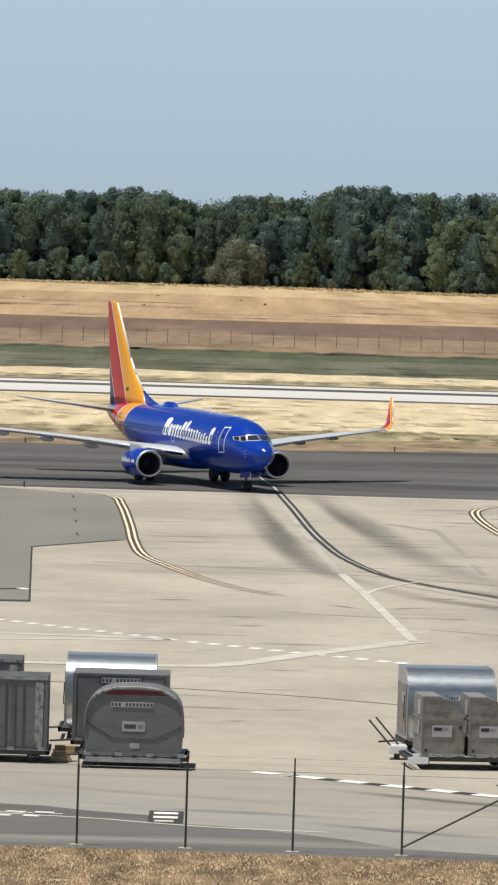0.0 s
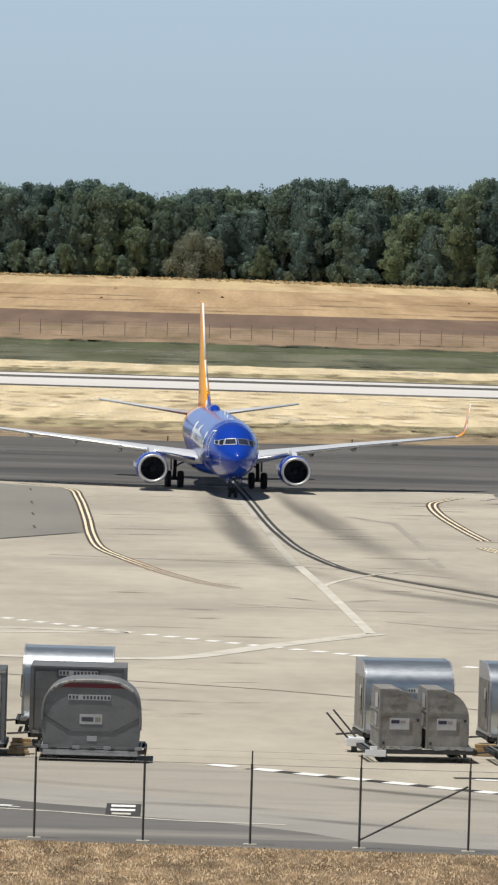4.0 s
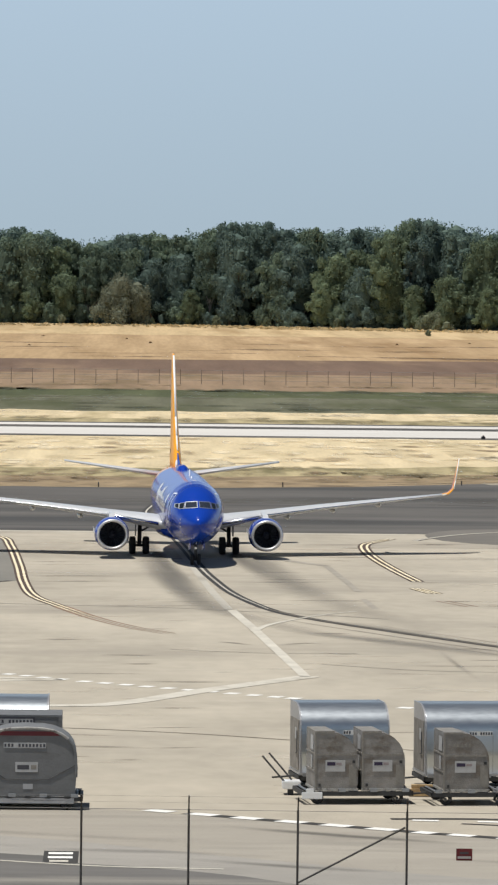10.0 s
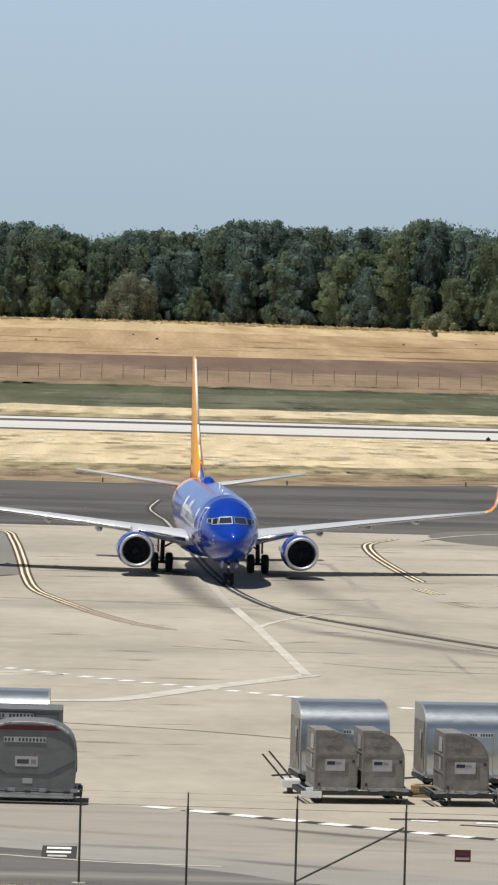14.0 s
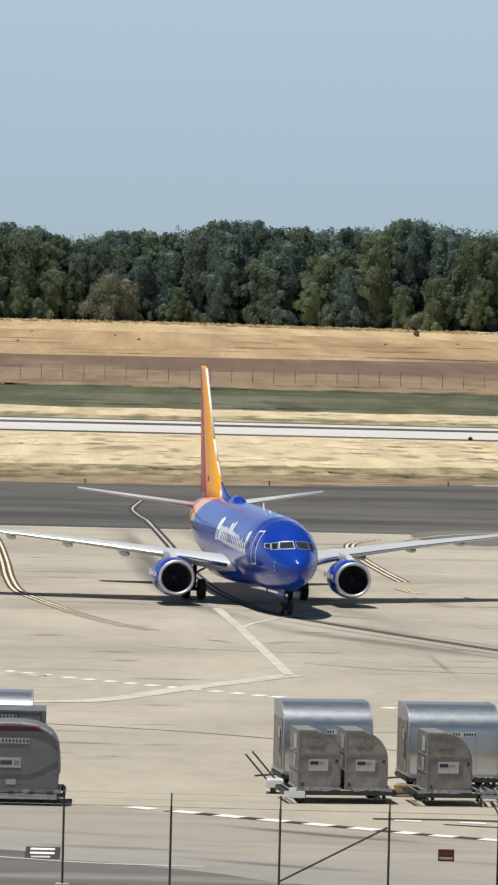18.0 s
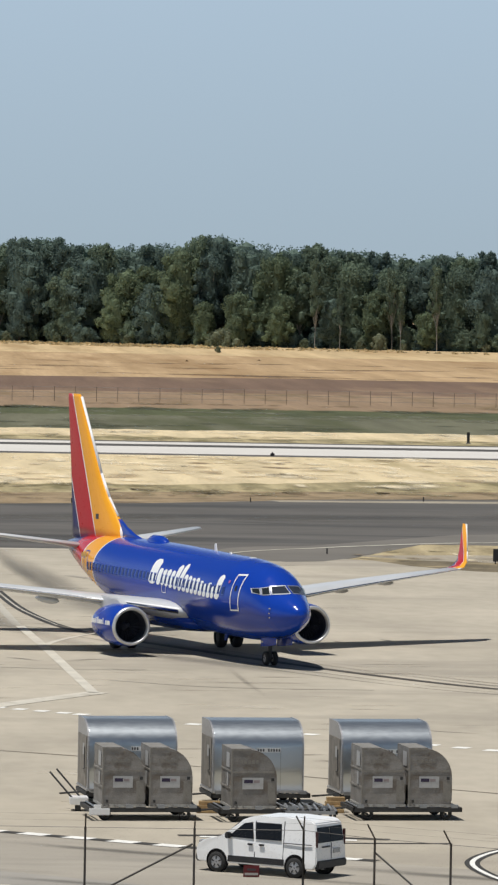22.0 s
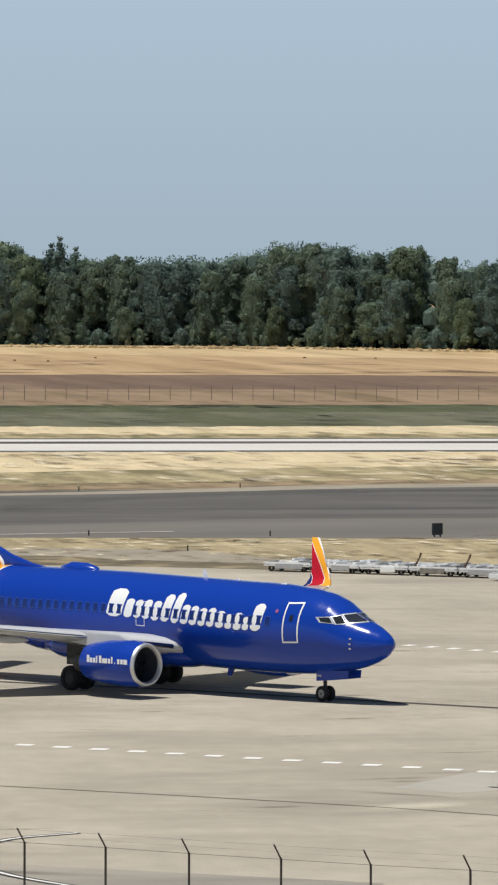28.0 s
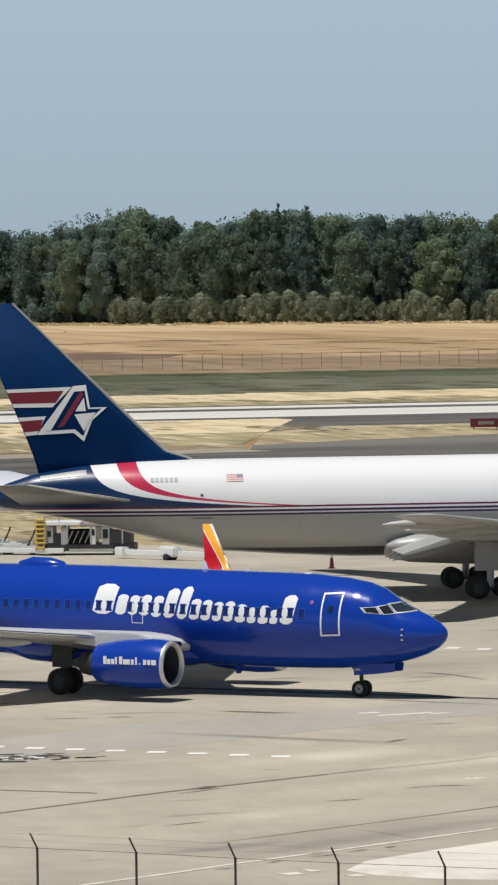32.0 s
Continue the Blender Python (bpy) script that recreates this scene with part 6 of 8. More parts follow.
loft(bm, [[(x, -y2, z) for x, z2, y2 in [(p[0], 0, p[2] - 0) for p in foil(GEAR_S - s, c, 0, 0, 0.10, 18)] for z in (zz,)] for zz, s, c in fin])
part("fin", bm, FIN_BANDS, plane, "tall fin in orange and red", smooth=True)
bm = bmesh.new()
loft(bm, [[(x, -v, z) for x, _, v in foil(GEAR_S - s, c, 0, 0, 0.06, 14)] for z, s, c in ((5.15, 20.6, 5.6), (5.45, 22.5, 3.6), (5.8, 23.8, 2.4), (6.15, 24.65, 1.7))])
part("dorsal_fin", bm, BLUE_PAINT, plane, smooth=True)
part("fin_edge", tubes(*[((GEAR_S - a, 0, za), (GEAR_S - b, 0, zb), ra, rb_) for a, za, ra, b, zb, rb_ in ((25.2, 6.3, 0.05, 26.5, 7.2, 0.06), (26.5, 7.2, 0.06, 27.75, 8.4, 0.07), (27.75, 8.4, 0.07, 30.95, 12.35, 0.07))], n=12), WHITE_PAINT, plane, "pale fin leading edge", smooth=True)
part("flag", boxes((GEAR_S - 27.6, -0.36, 6.05, GEAR_S - 27.2, -0.34, 6.32)), INK, plane)
# aerials and hump
part("aerial_hump", turned([(1.25, 0.02), (1.0, 0.25), (0.4, 0.40), (-0.5, 0.42), (-1.1, 0.25), (-1.3, 0.02)], 20, (GEAR_S - 19.3, 0, 5.18)), BLUE_PAINT, plane, "blue aerial hump on the roof", smooth=True)
for s, z, h, w in ((11.2, 5.19, 0.38, 0.3), (9.2, 5.13, 0.12, 0.25)):
    part("aerial", prism([(GEAR_S - s, z - 0.03), (GEAR_S - s - w, z - 0.03), (GEAR_S - s - w, z + h * 0.9), (GEAR_S - s - w * 0.6, z + h)], -0.03, 0.03), WHITE_PAINT, plane)
part("beacon", boxes((GEAR_S - 6.6, -0.14, 5.04, GEAR_S - 6.25, 0.14, 5.13), bevel=0.03), WHITE_PAINT, plane)
part("aerial", prism([(GEAR_S - 9.5, 1.2), (GEAR_S - 9.9, 1.2), (GEAR_S - 9.95, 0.83), (GEAR_S - 9.75, 0.83)], -0.03, 0.03), BLUE_PAINT, plane)
for z, y in ((2.72, 1), (2.52, 1), (2.95, 1)):
    p = hull(1.55, hull_angle(1.55, z), 0.02)
    part("probe", boxes((p.x - 0.06, p.y - 0.05, p.z - 0.03, p.x + 0.06, p.y, p.z + 0.03)), CHROME, plane)
# landing gear
SPIN = []


def gear_wheel(x, y, r, w, parent):
    bm = turned([(-w / 2, r * 0.55), (-w / 2, r * 0.86), (-w * 0.36, r * 0.98), (0, r), (w * 0.36, r * 0.98), (w / 2, r * 0.86), (w / 2, r * 0.55)], 24)
    bm.transform(Matrix.Rotation(radians(90), 4, "Z"))
    t = part("wheel", bm, TYRE, parent, smooth=True)
    t.matrix_basis = Matrix.Translation((x, y, r))
    hub = turned([(-w * 0.42, 0.02), (-w * 0.42, r * 0.5), (-w * 0.3, r * 0.58), (w * 0.3, r * 0.58), (w * 0.42, r * 0.5), (w * 0.42, 0.02)], 16)
    hub.transform(Matrix.Rotation(radians(90), 4, "Z"))
    part("rim", hub, RIM if r < 0.4 else DARK_STEEL, t)
    bolts = bmesh.new()
    for i in range(6):
        a = i * math.pi / 3
        for q in (-1, 1):
            box(bolts, math.cos(a) * r * 0.36 - 0.02, q * w * 0.42 - 0.015, math.sin(a) * r * 0.36 - 0.02, math.cos(a) * r * 0.36 + 0.02, q * w * 0.42 + 0.015, math.sin(a) * r * 0.36 + 0.02)
    tagged(part("bolts", bolts, DARK_STEEL, t), kind="stuff")
    SPIN.append((t, (x, y, r), r))
    return t


for side in (1, -1):
    y = side * 2.86
    part("main_strut", tubes(((0, y, 0.5), (0.05, y * 0.98, 2.4), 0.13), ((0, y - 0.45, 0.56), (0, y + 0.45, 0.56), 0.09), ((0.02, y, 1.4), (0.1, y * 0.5, 2.2), 0.06), ((-0.25, y, 0.9), (0.0, y, 1.6), 0.05)), DARK_STEEL, plane)
    part("gear_door", boxes((-0.5, y + side * 0.22, 1.15, 0.5, y + side * 0.26, 2.3), bevel=0.02), DARK_STEEL, plane)
    for d in (-0.43, 0.43):
        gear_wheel(0, y + d, 0.565, 0.40, plane)
xn = GEAR_S - 4.0
part("nose_strut", tubes(((xn, 0, 0.36), (xn - 0.06, 0, 1.7), 0.09), ((xn, -0.3, 0.35), (xn, 0.3, 0.35), 0.06), ((xn - 0.02, 0, 0.9), (xn - 0.8, 0, 1.5), 0.045)), DARK_STEEL, plane)
for d in (-0.21, 0.21):
    gear_wheel(xn, d, 0.345, 0.20, plane)
for y in (-0.42, 0.42):
    part("nose_gear_door", prism([(xn - 0.15, 0.92), (xn + 0.8, 0.99), (xn + 1.7, 1.1), (xn + 1.75, 1.45), (xn - 0.15, 1.4)], y - 0.02, y + 0.02), BLUE_PAINT, plane)
part("taxi_light", boxes((xn + 0.08, -0.07, 0.98, xn + 0.14, 0.07, 1.12), bevel=0.02), CHROME, plane)
part("print_bars", boxes((xn - 0.1, -0.445, 1.12, xn + 0.15, -0.441, 1.2)), LABEL_WHITE, plane)
bm = bmesh.new()
skin(bm, 25.6, 26.7, 4.15, 4.35, 0, 0.02)
part("print_bars", bm, mat("gold_ink", (0.45, 0.25, 0.05), 0.5), plane)


# ---- the parked freighter ----
HEAVY_S = 27.7
HEAVY = [(0.0, 4.20, 4.10, 0.05), (0.5, 4.95, 3.5, 0.72), (1.5, 5.75, 2.95, 1.3), (3.0, 6.6, 2.5, 1.85), (5.0, 7.25, 2.2, 2.3), (8.0, 7.46, 2.08, 2.5), (20, 7.46, 2.08, 2.51), (34.5, 7.46, 2.12, 2.51), (38, 7.46, 2.3, 2.49),
         (42, 7.46, 2.58, 2.38), (44, 7.44, 2.95, 2.2), (46, 7.40, 3.5, 1.95), (49, 7.2, 4.28, 1.45), (51.5, 6.8, 4.75, 0.95), (53.0, 6.3, 5.0, 0.55), (53.7, 5.85, 5.2, 0.25)]
freighter = thing("freight_airliner", "white and grey freight airliner with dark blue tail, parked", "airplane", pose(85.04, 290.9, 0, 0, 0, -8.0))
# below z 2.72 the hull is near black
FREIGHT_BANDS = banded("freighter_paint", [(46.05 - HEAVY_S, (0.8, 0.8, 0.8)), (47.1 - HEAVY_S, (0.50, 0.03, 0.08)), (48.5 - HEAVY_S, (0.8, 0.8, 0.8)), (99, DARK_BLUE_TAIL)], 0.3, (-1.0, 0.0, 0.4, 7.4, 0.035),
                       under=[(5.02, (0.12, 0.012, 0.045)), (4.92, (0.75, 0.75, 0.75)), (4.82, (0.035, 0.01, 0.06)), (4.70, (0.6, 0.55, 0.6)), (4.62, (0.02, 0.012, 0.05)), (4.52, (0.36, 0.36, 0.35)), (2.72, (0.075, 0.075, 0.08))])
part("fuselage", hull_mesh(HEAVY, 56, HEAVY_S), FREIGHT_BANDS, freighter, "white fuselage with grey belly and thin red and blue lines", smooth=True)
fair7 = [(17, 3.0, 2.05, 1.4), (19, 3.6, 1.72, 2.6), (23, 3.9, 1.55, 3.0), (28.6, 3.9, 1.6, 3.0), (31.4, 3.75, 1.75, 2.85), (32.4, 3.5, 1.95, 2.6), (32.9, 3.2, 2.25, 2.3)]
part("belly_fairing", hull_mesh(fair7, 32, HEAVY_S), BELLY_GREY, freighter, smooth=True)


def fin_ring(z, s0, s1, t, gear):
    c = s1 - s0
    return [(x, v, z) for x, _, v in foil(gear - s0, c, 0, 0, t, 20)]


def sym(ring):
    """Both faces alike."""
    k = len(ring)
    return [(x, (abs(y) + abs(ring[(k - i) % k][1])) / 2 * (1 if i < k / 2 else -1), z) for i, (x, y, z) in enumerate(ring)]


FIN = ((6.3, 42.6, 51.1, 0.07), (7.45, 43.1, 51.4, 0.07), (7.9, 44.45, 51.55, 0.08), (9.2, 45.85, 52.05, 0.085), (15.9, 52.55, 54.85, 0.085))
bm = bmesh.new()
loft(bm, [sym(fin_ring(*r, HEAVY_S)) for r in FIN])
part("fin", bm, TAIL_BLUE, freighter, "dark blue fin with a red and white star mark", smooth=True)
part("fin_edge", tubes(((HEAVY_S - 45.8, 0, 9.2), (HEAVY_S - 52.5, 0, 15.88), 0.10, 0.06), ((HEAVY_S - 44.4, 0, 7.9), (HEAVY_S - 45.8, 0, 9.2), 0.1), ((HEAVY_S - 43.0, 0, 7.46), (HEAVY_S - 44.4, 0, 7.9), 0.06, 0.1)), BELLY_GREY, freighter, "bare metal fin edge")


def fin_half(s, z):
    """Half the fin's thickness at that station and height."""
    a, b, t = (float(np.interp(z, [r[0] for r in FIN], [r[k] for r in FIN])) for k in (1, 2, 3))
    u = max(0.0, min(1.0, (s - a) / (b - a)))
    return 4.5 * t * (b - a) * (0.2969 * math.sqrt(u) - 0.126 * u - 0.3516 * u * u + 0.2843 * u ** 3 - 0.1015 * u ** 4)


def fin_patch(name, points, material, lift, label=""):
    """A painted shape that follows the fin's side."""
    bm = bmesh.new()
    ends = [float(np.interp(z, [r[0] for r in FIN], [r[2] for r in FIN])) - 0.03 for s, z in points]
    bm.faces.new([bm.verts.new((min(s, e), 0, z)) for (s, z), e in zip(points, ends)])
    bmesh.ops.triangulate(bm, faces=bm.faces[:])
    for _ in range(3):
        bmesh.ops.subdivide_edges(bm, edges=bm.edges[:], cuts=1, use_grid_fill=True)
    for v in bm.verts:
        v.co = Vector((HEAVY_S - v.co.x, -fin_half(v.co.x, v.co.z) - 0.015 - (lift - 0.29), v.co.z))
    return part(name, bm, material, freighter, label)


fin_patch("tail_stripe", [(53.0, 11.32), (49.42, 11.42), (50.45, 10.35), (52.72, 10.35)], WHITE_PAINT, 0.29)
fin_patch("tail_stripe", [(52.92, 11.14), (49.85, 11.22), (50.28, 10.58), (52.72, 10.56)], TAIL_RED, 0.295, "red stripe on the fin")
fin_patch("tail_stripe", [(52.45, 9.82), (50.8, 9.88), (51.3, 8.90), (52.15, 8.84)], WHITE_PAINT, 0.29)
fin_patch("tail_stripe", [(52.36, 9.62), (50.95, 9.70), (51.15, 9.10), (52.18, 9.04)], TAIL_RED, 0.295, "red stripe on the fin")
star = [(48.66, 11.52), (48.48, 10.30), (47.55, 10.32), (48.35, 9.62), (48.80, 8.50), (49.34, 8.97), (51.3, 8.88), (49.35, 11.46)]
fin_patch("tail_star", star, WHITE_PAINT, 0.30, "white star on the fin")
mid_star = (49.0, 9.95)
fin_patch("tail_star", [(mid_star[0] + (s - mid_star[0]) * 0.80, mid_star[1] + (z - mid_star[1]) * 0.80) for s, z in star], TAIL_BLUE, 0.305)
fin_patch("tail_star", [(49.45, 11.28), (49.22, 11.3), (50.55, 9.12), (50.85, 9.1)], WHITE_PAINT, 0.31)
fin_patch("tail_star", [(48.95, 11.2), (48.78, 11.0), (49.85, 9.35), (50.2, 9.25)], TAIL_RED, 0.31)
fin_patch("tail_star", [(48.78, 10.85), (48.68, 10.12), (49.25, 10.12)], WHITE_PAINT, 0.312)
fin_patch("tail_star", [(49.3, 9.95), (48.15, 10.05), (48.6, 9.68), (48.8, 9.05), (49.0, 9.5)], WHITE_PAINT, 0.312)
for side in (1, -1):
    bm = bmesh.new()
    loft(bm, [mirrored(foil(HEAVY_S - s, c, y, z, t, 18), side) for y, s, c, z, t in ((0.6, 45.6, 6.6, 5.2, 0.05), (9.3, 52.2, 2.1, 6.6, 0.045))])
    # light painted in: far one white for its sunlit top, near one shaded grey
    part("stabiliser", bm, WHITE_PAINT if side > 0 else STAB_GREY, freighter, "tailplane whitened as its sunlit top" if side > 0 else "tailplane darkened as its shaded underside", smooth=True)
    bm = bmesh.new()
    loft(bm, [mirrored(foil(HEAVY_S - s + 0.06, c, y, z, t, 12), side) for y, s, c, z, t in ((1.7, 46.42, 1.0, 5.36, 0.18), (9.3, 52.2, 0.45, 6.6, 0.14))])
    part("stabiliser_edge", bm, WHITE_PAINT, freighter, smooth=True)
    bm = bmesh.new()
    W7 = [(2.0, 18.0, 12.2, 2.9, 0.13), (7.9, 22.6, 7.6, 3.55, 0.11), (15.0, 27.4, 5.0, 4.4, 0.10), (23.3, 33.0, 2.3, 5.35, 0.10), (23.8, 34.2, 1.0, 5.4, 0.09)]
    loft(bm, [mirrored(foil(HEAVY_S - s, c, y, z, t, 20), side) for y, s, c, z, t in W7])
    w7 = part("wing", bm, BELLY_GREY, freighter, "grey wing", smooth=True)
    for y, s, z in ((10.5, 28.6, 3.8), (14.0, 30.6, 4.25), (17.6, 32.2, 4.75)):
        part("flap_fairing", turned([(2.6, 0.02), (2.0, 0.22), (0.6, 0.36), (-1.0, 0.32), (-2.4, 0.15), (-2.9, 0.02)], 14, (HEAVY_S - s, side * y, z - 0.1)), BELLY_GREY, w7, smooth=True)
    part("flap", prism([(HEAVY_S - 29.5, 3.2), (HEAVY_S - 32.6, 2.45), (HEAVY_S - 32.7, 2.55), (HEAVY_S - 29.6, 3.55)], min(side * 2.6, side * 7.0), max(side * 2.6, side * 7.0), bevel=0.03), BELLY_GREY, w7)
    for y7 in (3.4, 5.0, 6.6):
        part("flap_track", prism([(HEAVY_S - 28.8, 3.1), (HEAVY_S - 31.6, 2.35), (HEAVY_S - 33.2, 2.2), (HEAVY_S - 32.4, 2.62), (HEAVY_S - 29.0, 3.35)], side * y7 - 0.14, side * y7 + 0.14, bevel=0.04), STAB_GREY, w7, "grey flap track under the wing")
    ce = (HEAVY_S - 16.6, side * 7.92, 1.95)
    e7 = part("engine_cowl", turned([(0, 1.3), (-0.4, 1.38), (-2.0, 1.4), (-4.0, 1.15), (-4.6, 1.0)], 32, ce), WHITE_PAINT, freighter, smooth=True)
    part("inlet_lip", turned([(0.0, 1.3), (0.1, 1.22), (0, 1.14), (-0.4, 1.1)], 32, ce), CHROME, e7, smooth=True)
    part("fan", turned([(-0.9, 1.1), (-0.9, 0.3), (-0.5, 0.02)], 24, ce), DARK_STEEL, e7)
    part("exhaust", turned([(-4.3, 0.8), (-5.6, 0.55), (-5.6, 0.4), (-6.6, 0.05)], 24, ce), STEEL, e7, smooth=True)
    part("pylon", prism([(ce[0] - 1.5, 3.3), (ce[0] - 7.5, 3.5), (ce[0] - 6.0, 2.8), (ce[0] - 2.0, 3.1)], ce[1] - 0.25, ce[1] + 0.25), BELLY_GREY, freighter)
    y = side * 4.65
    part("main_strut", tubes(((0, y, 0.6), (0.1, y * 0.95, 3.0), 0.2), ((-0.75, y, 0.6), (0.75, y, 0.6), 0.13), ((0.1, y, 1.5), (0.2, y * 0.5, 2.6), 0.09)), STEEL, freighter)
    part("gear_door", boxes((-0.9, y + side * 0.45, 1.5, 0.9, y + side * 0.5, 3.2), bevel=0.03), BELLY_GREY, freighter)
    for dx in (-0.71, 0.71):
        for dy in (-0.57, 0.57):
            t = turned([(-0.2, 0.3), (-0.2, 0.5), (-0.1, 0.575), (0.1, 0.575), (0.2, 0.5), (0.2, 0.3)], 20)
            t.transform(Matrix.Translation((dx, y + dy, 0.58)) @ Matrix.Rotation(radians(90), 4, "Z"))
            wl7 = part("wheel", t, TYRE, freighter, smooth=True)
            r = turned([(-0.17, 0.02), (-0.17, 0.3), (0.17, 0.3), (0.17, 0.02)], 14)
            r.transform(Matrix.Translation((dx, y + dy, 0.58)) @ Matrix.Rotation(radians(90), 4, "Z"))
            # hubs darkened: the shade under the aircraft is put into their colour
            part("rim", r, DARK_STEEL, wl7)
xh = HEAVY_S - 5.6
part("nose_strut", tubes(((xh, 0, 0.45), (xh, 0, 2.6), 0.13)), STEEL, freighter)
for dy in (-0.3, 0.3):
    t = turned([(-0.14, 0.25), (-0.14, 0.4), (0, 0.46), (0.14, 0.4), (0.14, 0.25)], 18)
    t.transform(Matrix.Translation((xh, dy, 0.46)) @ Matrix.Rotation(radians(90), 4, "Z"))
    part("wheel", t, TYRE, freighter, smooth=True)


def heavy_skin(name, s0, s1, z0, z1, material, label="", off=0.02):
    bm = bmesh.new()
    skin(bm, s0, s1, z0, z1, 0, off, 1, HEAVY, HEAVY_S, rows=3)
    return part(name, bm, material, freighter, label)


for k in range(6):
    heavy_skin("print_bar", 45.4 - 0.25 * k, 45.4 - 0.25 * k - 0.17, 6.34, 6.55, mat("print_grey", (0.45, 0.45, 0.46), 0.5) if k == 0 else bpy.data.materials["print_grey"], "grey bar of the painted registration" if k == 0 else "")
heavy_skin("flag", 41.37, 40.49, 6.30, 6.68, mat("flag_red", (0.60, 0.30, 0.30), 0.5), "small red, white and blue flag")
heavy_skin("flag", 40.82, 40.49, 6.5, 6.68, mat("flag_blue", (0.22, 0.22, 0.32), 0.5), off=0.026)
for k in range(3):
    heavy_skin("flag", 41.37, 40.49, 6.34 + 0.11 * k, 6.37 + 0.11 * k, WHITE_PAINT, off=0.023)
bm = bmesh.new()
skin_angle(bm, 48.75, 51.2, 0.55, 0.85, 0.02, 4, 8, 0.0, HEAVY, HEAVY_S)
part("tail_seal", bm, BELLY_GREY, freighter, "dull metal seal plate beside the tailplane", smooth=True)
heavy_skin("hatch_mark", 42.8, 42.66, 5.55, 5.68, INK)
heavy_skin("hatch_seam", 43.24, 42.17, 4.38, 4.42, INK)
for s in (37.5, 31.0, 26.0):
    heavy_skin("panel_seam", s, s + 0.02, 2.6, 4.5, STEEL)


# ---- freight containers and their dollies ----
def label_plate(parent, x0, x1, y, z0, z1, dark=True):
    """A stuck-on label with plain bars for its print, on a face that looks to -y."""
    p = part("label_plate", boxes((x0, y - 0.008, z0, x1, y, z1)), LABEL_WHITE, parent, "white label")
    w, h = x1 - x0, z1 - z0
    part("print", boxes((x0 + w * 0.08, y - 0.012, z0 + h * 0.52, x0 + w * 0.5, y - 0.008, z0 + h * 0.82)), PURPLE if dark else INK, p, "purple print block")
    part("print", boxes((x0 + w * 0.54, y - 0.012, z0 + h * 0.55, x0 + w * 0.82, y - 0.008, z0 + h * 0.78)), mat("label_orange", (0.30, 0.25, 0.25), 0.5) if "label_orange" not in bpy.data.materials else bpy.data.materials["label_orange"], p)
    return p


def plain_bars(parent, x0, x1, y, z0, z1, n, back=LABEL_WHITE):
    part("number_plate", boxes((x0, y - 0.008, z0, x1, y, z1)), back, parent, "strip with illegible marks")
    w = (x1 - x0) / n
    for k in range(n):
        if k in (3,):
            continue
        part("print", boxes((x0 + w * (k + 0.2), y - 0.012, z0 + (z1 - z0) * 0.2, x0 + w * (k + 0.8), y - 0.008, z1 - (z1 - z0) * 0.2)), INK, parent)


def dolly(x, y, length, depth, label="low grey cargo dolly with roller deck", tow=True, front_white=False, turn=0.0):
    """A low dolly: frame, deck rollers, four wheels, tow bar; x, y is its front corner, it runs along x."""
    d = thing("cargo_dolly", label, "dolly", pose(x, y, 0, 0, 0, turn), group="cargo dollies on the apron")
    part("frame", boxes((0, 0, 0.30, length, 0.10, 0.46), (0, depth - 0.1, 0.30, length, depth, 0.46), (0, 0, 0.30, 0.1, depth, 0.46), (length - 0.1, 0, 0.30, length, depth, 0.46), (length * 0.5 - 0.05, 0.1, 0.3, length * 0.5 + 0.05, depth - 0.1, 0.44), bevel=0.012), DARK_STEEL, d)
    for k in range(9):
        part("roller", tubes(((0.2 + k * (length - 0.4) / 8, 0.12, 0.475), (0.2 + k * (length - 0.4) / 8, depth - 0.12, 0.475), 0.035), n=8), STEEL, d)
    for k in range(4):
        part("guide", boxes((0.15 + k * (length - 0.55) / 3, -0.03, 0.44, 0.4 + k * (length - 0.55) / 3, 0.05, 0.56), bevel=0.01), WHITE_PAINT if front_white and k == 0 else STEEL, d)
    for px in (0.55, length - 0.55):
        for py in (0.18, depth - 0.18):
            t = turned([(-0.07, 0.1), (-0.08, 0.19), (0, 0.22), (0.08, 0.19), (0.07, 0.1)], 16, (0, 0, 0))
            t.transform(Matrix.Translation((px, py, 0.22)) @ Matrix.Rotation(radians(90), 4, "Z"))
            part("wheel", t, TYRE, d, smooth=True)
    for x in (0.55, length - 0.55):
        part("axle", tubes(((x, 0.18, 0.22), (x, depth - 0.18, 0.22), 0.04)), DARK_STEEL, d)
    if tow:
        part("tow_bar", tubes(((0.05, depth * 0.5, 0.36), (-0.75, depth * 0.5, 0.30), 0.035), ((-0.75, depth * 0.5 - 0.08, 0.30), (-0.75, depth * 0.5 + 0.08, 0.30), 0.03)), DARK_STEEL, d)
    if front_white:
        part("end_plate", boxes((-0.02, -0.04, 0.2, 0.7, 0.02, 0.44), bevel=0.01), WHITE_PAINT, d, "white painted end plate")
    return d


DECK = 0.525


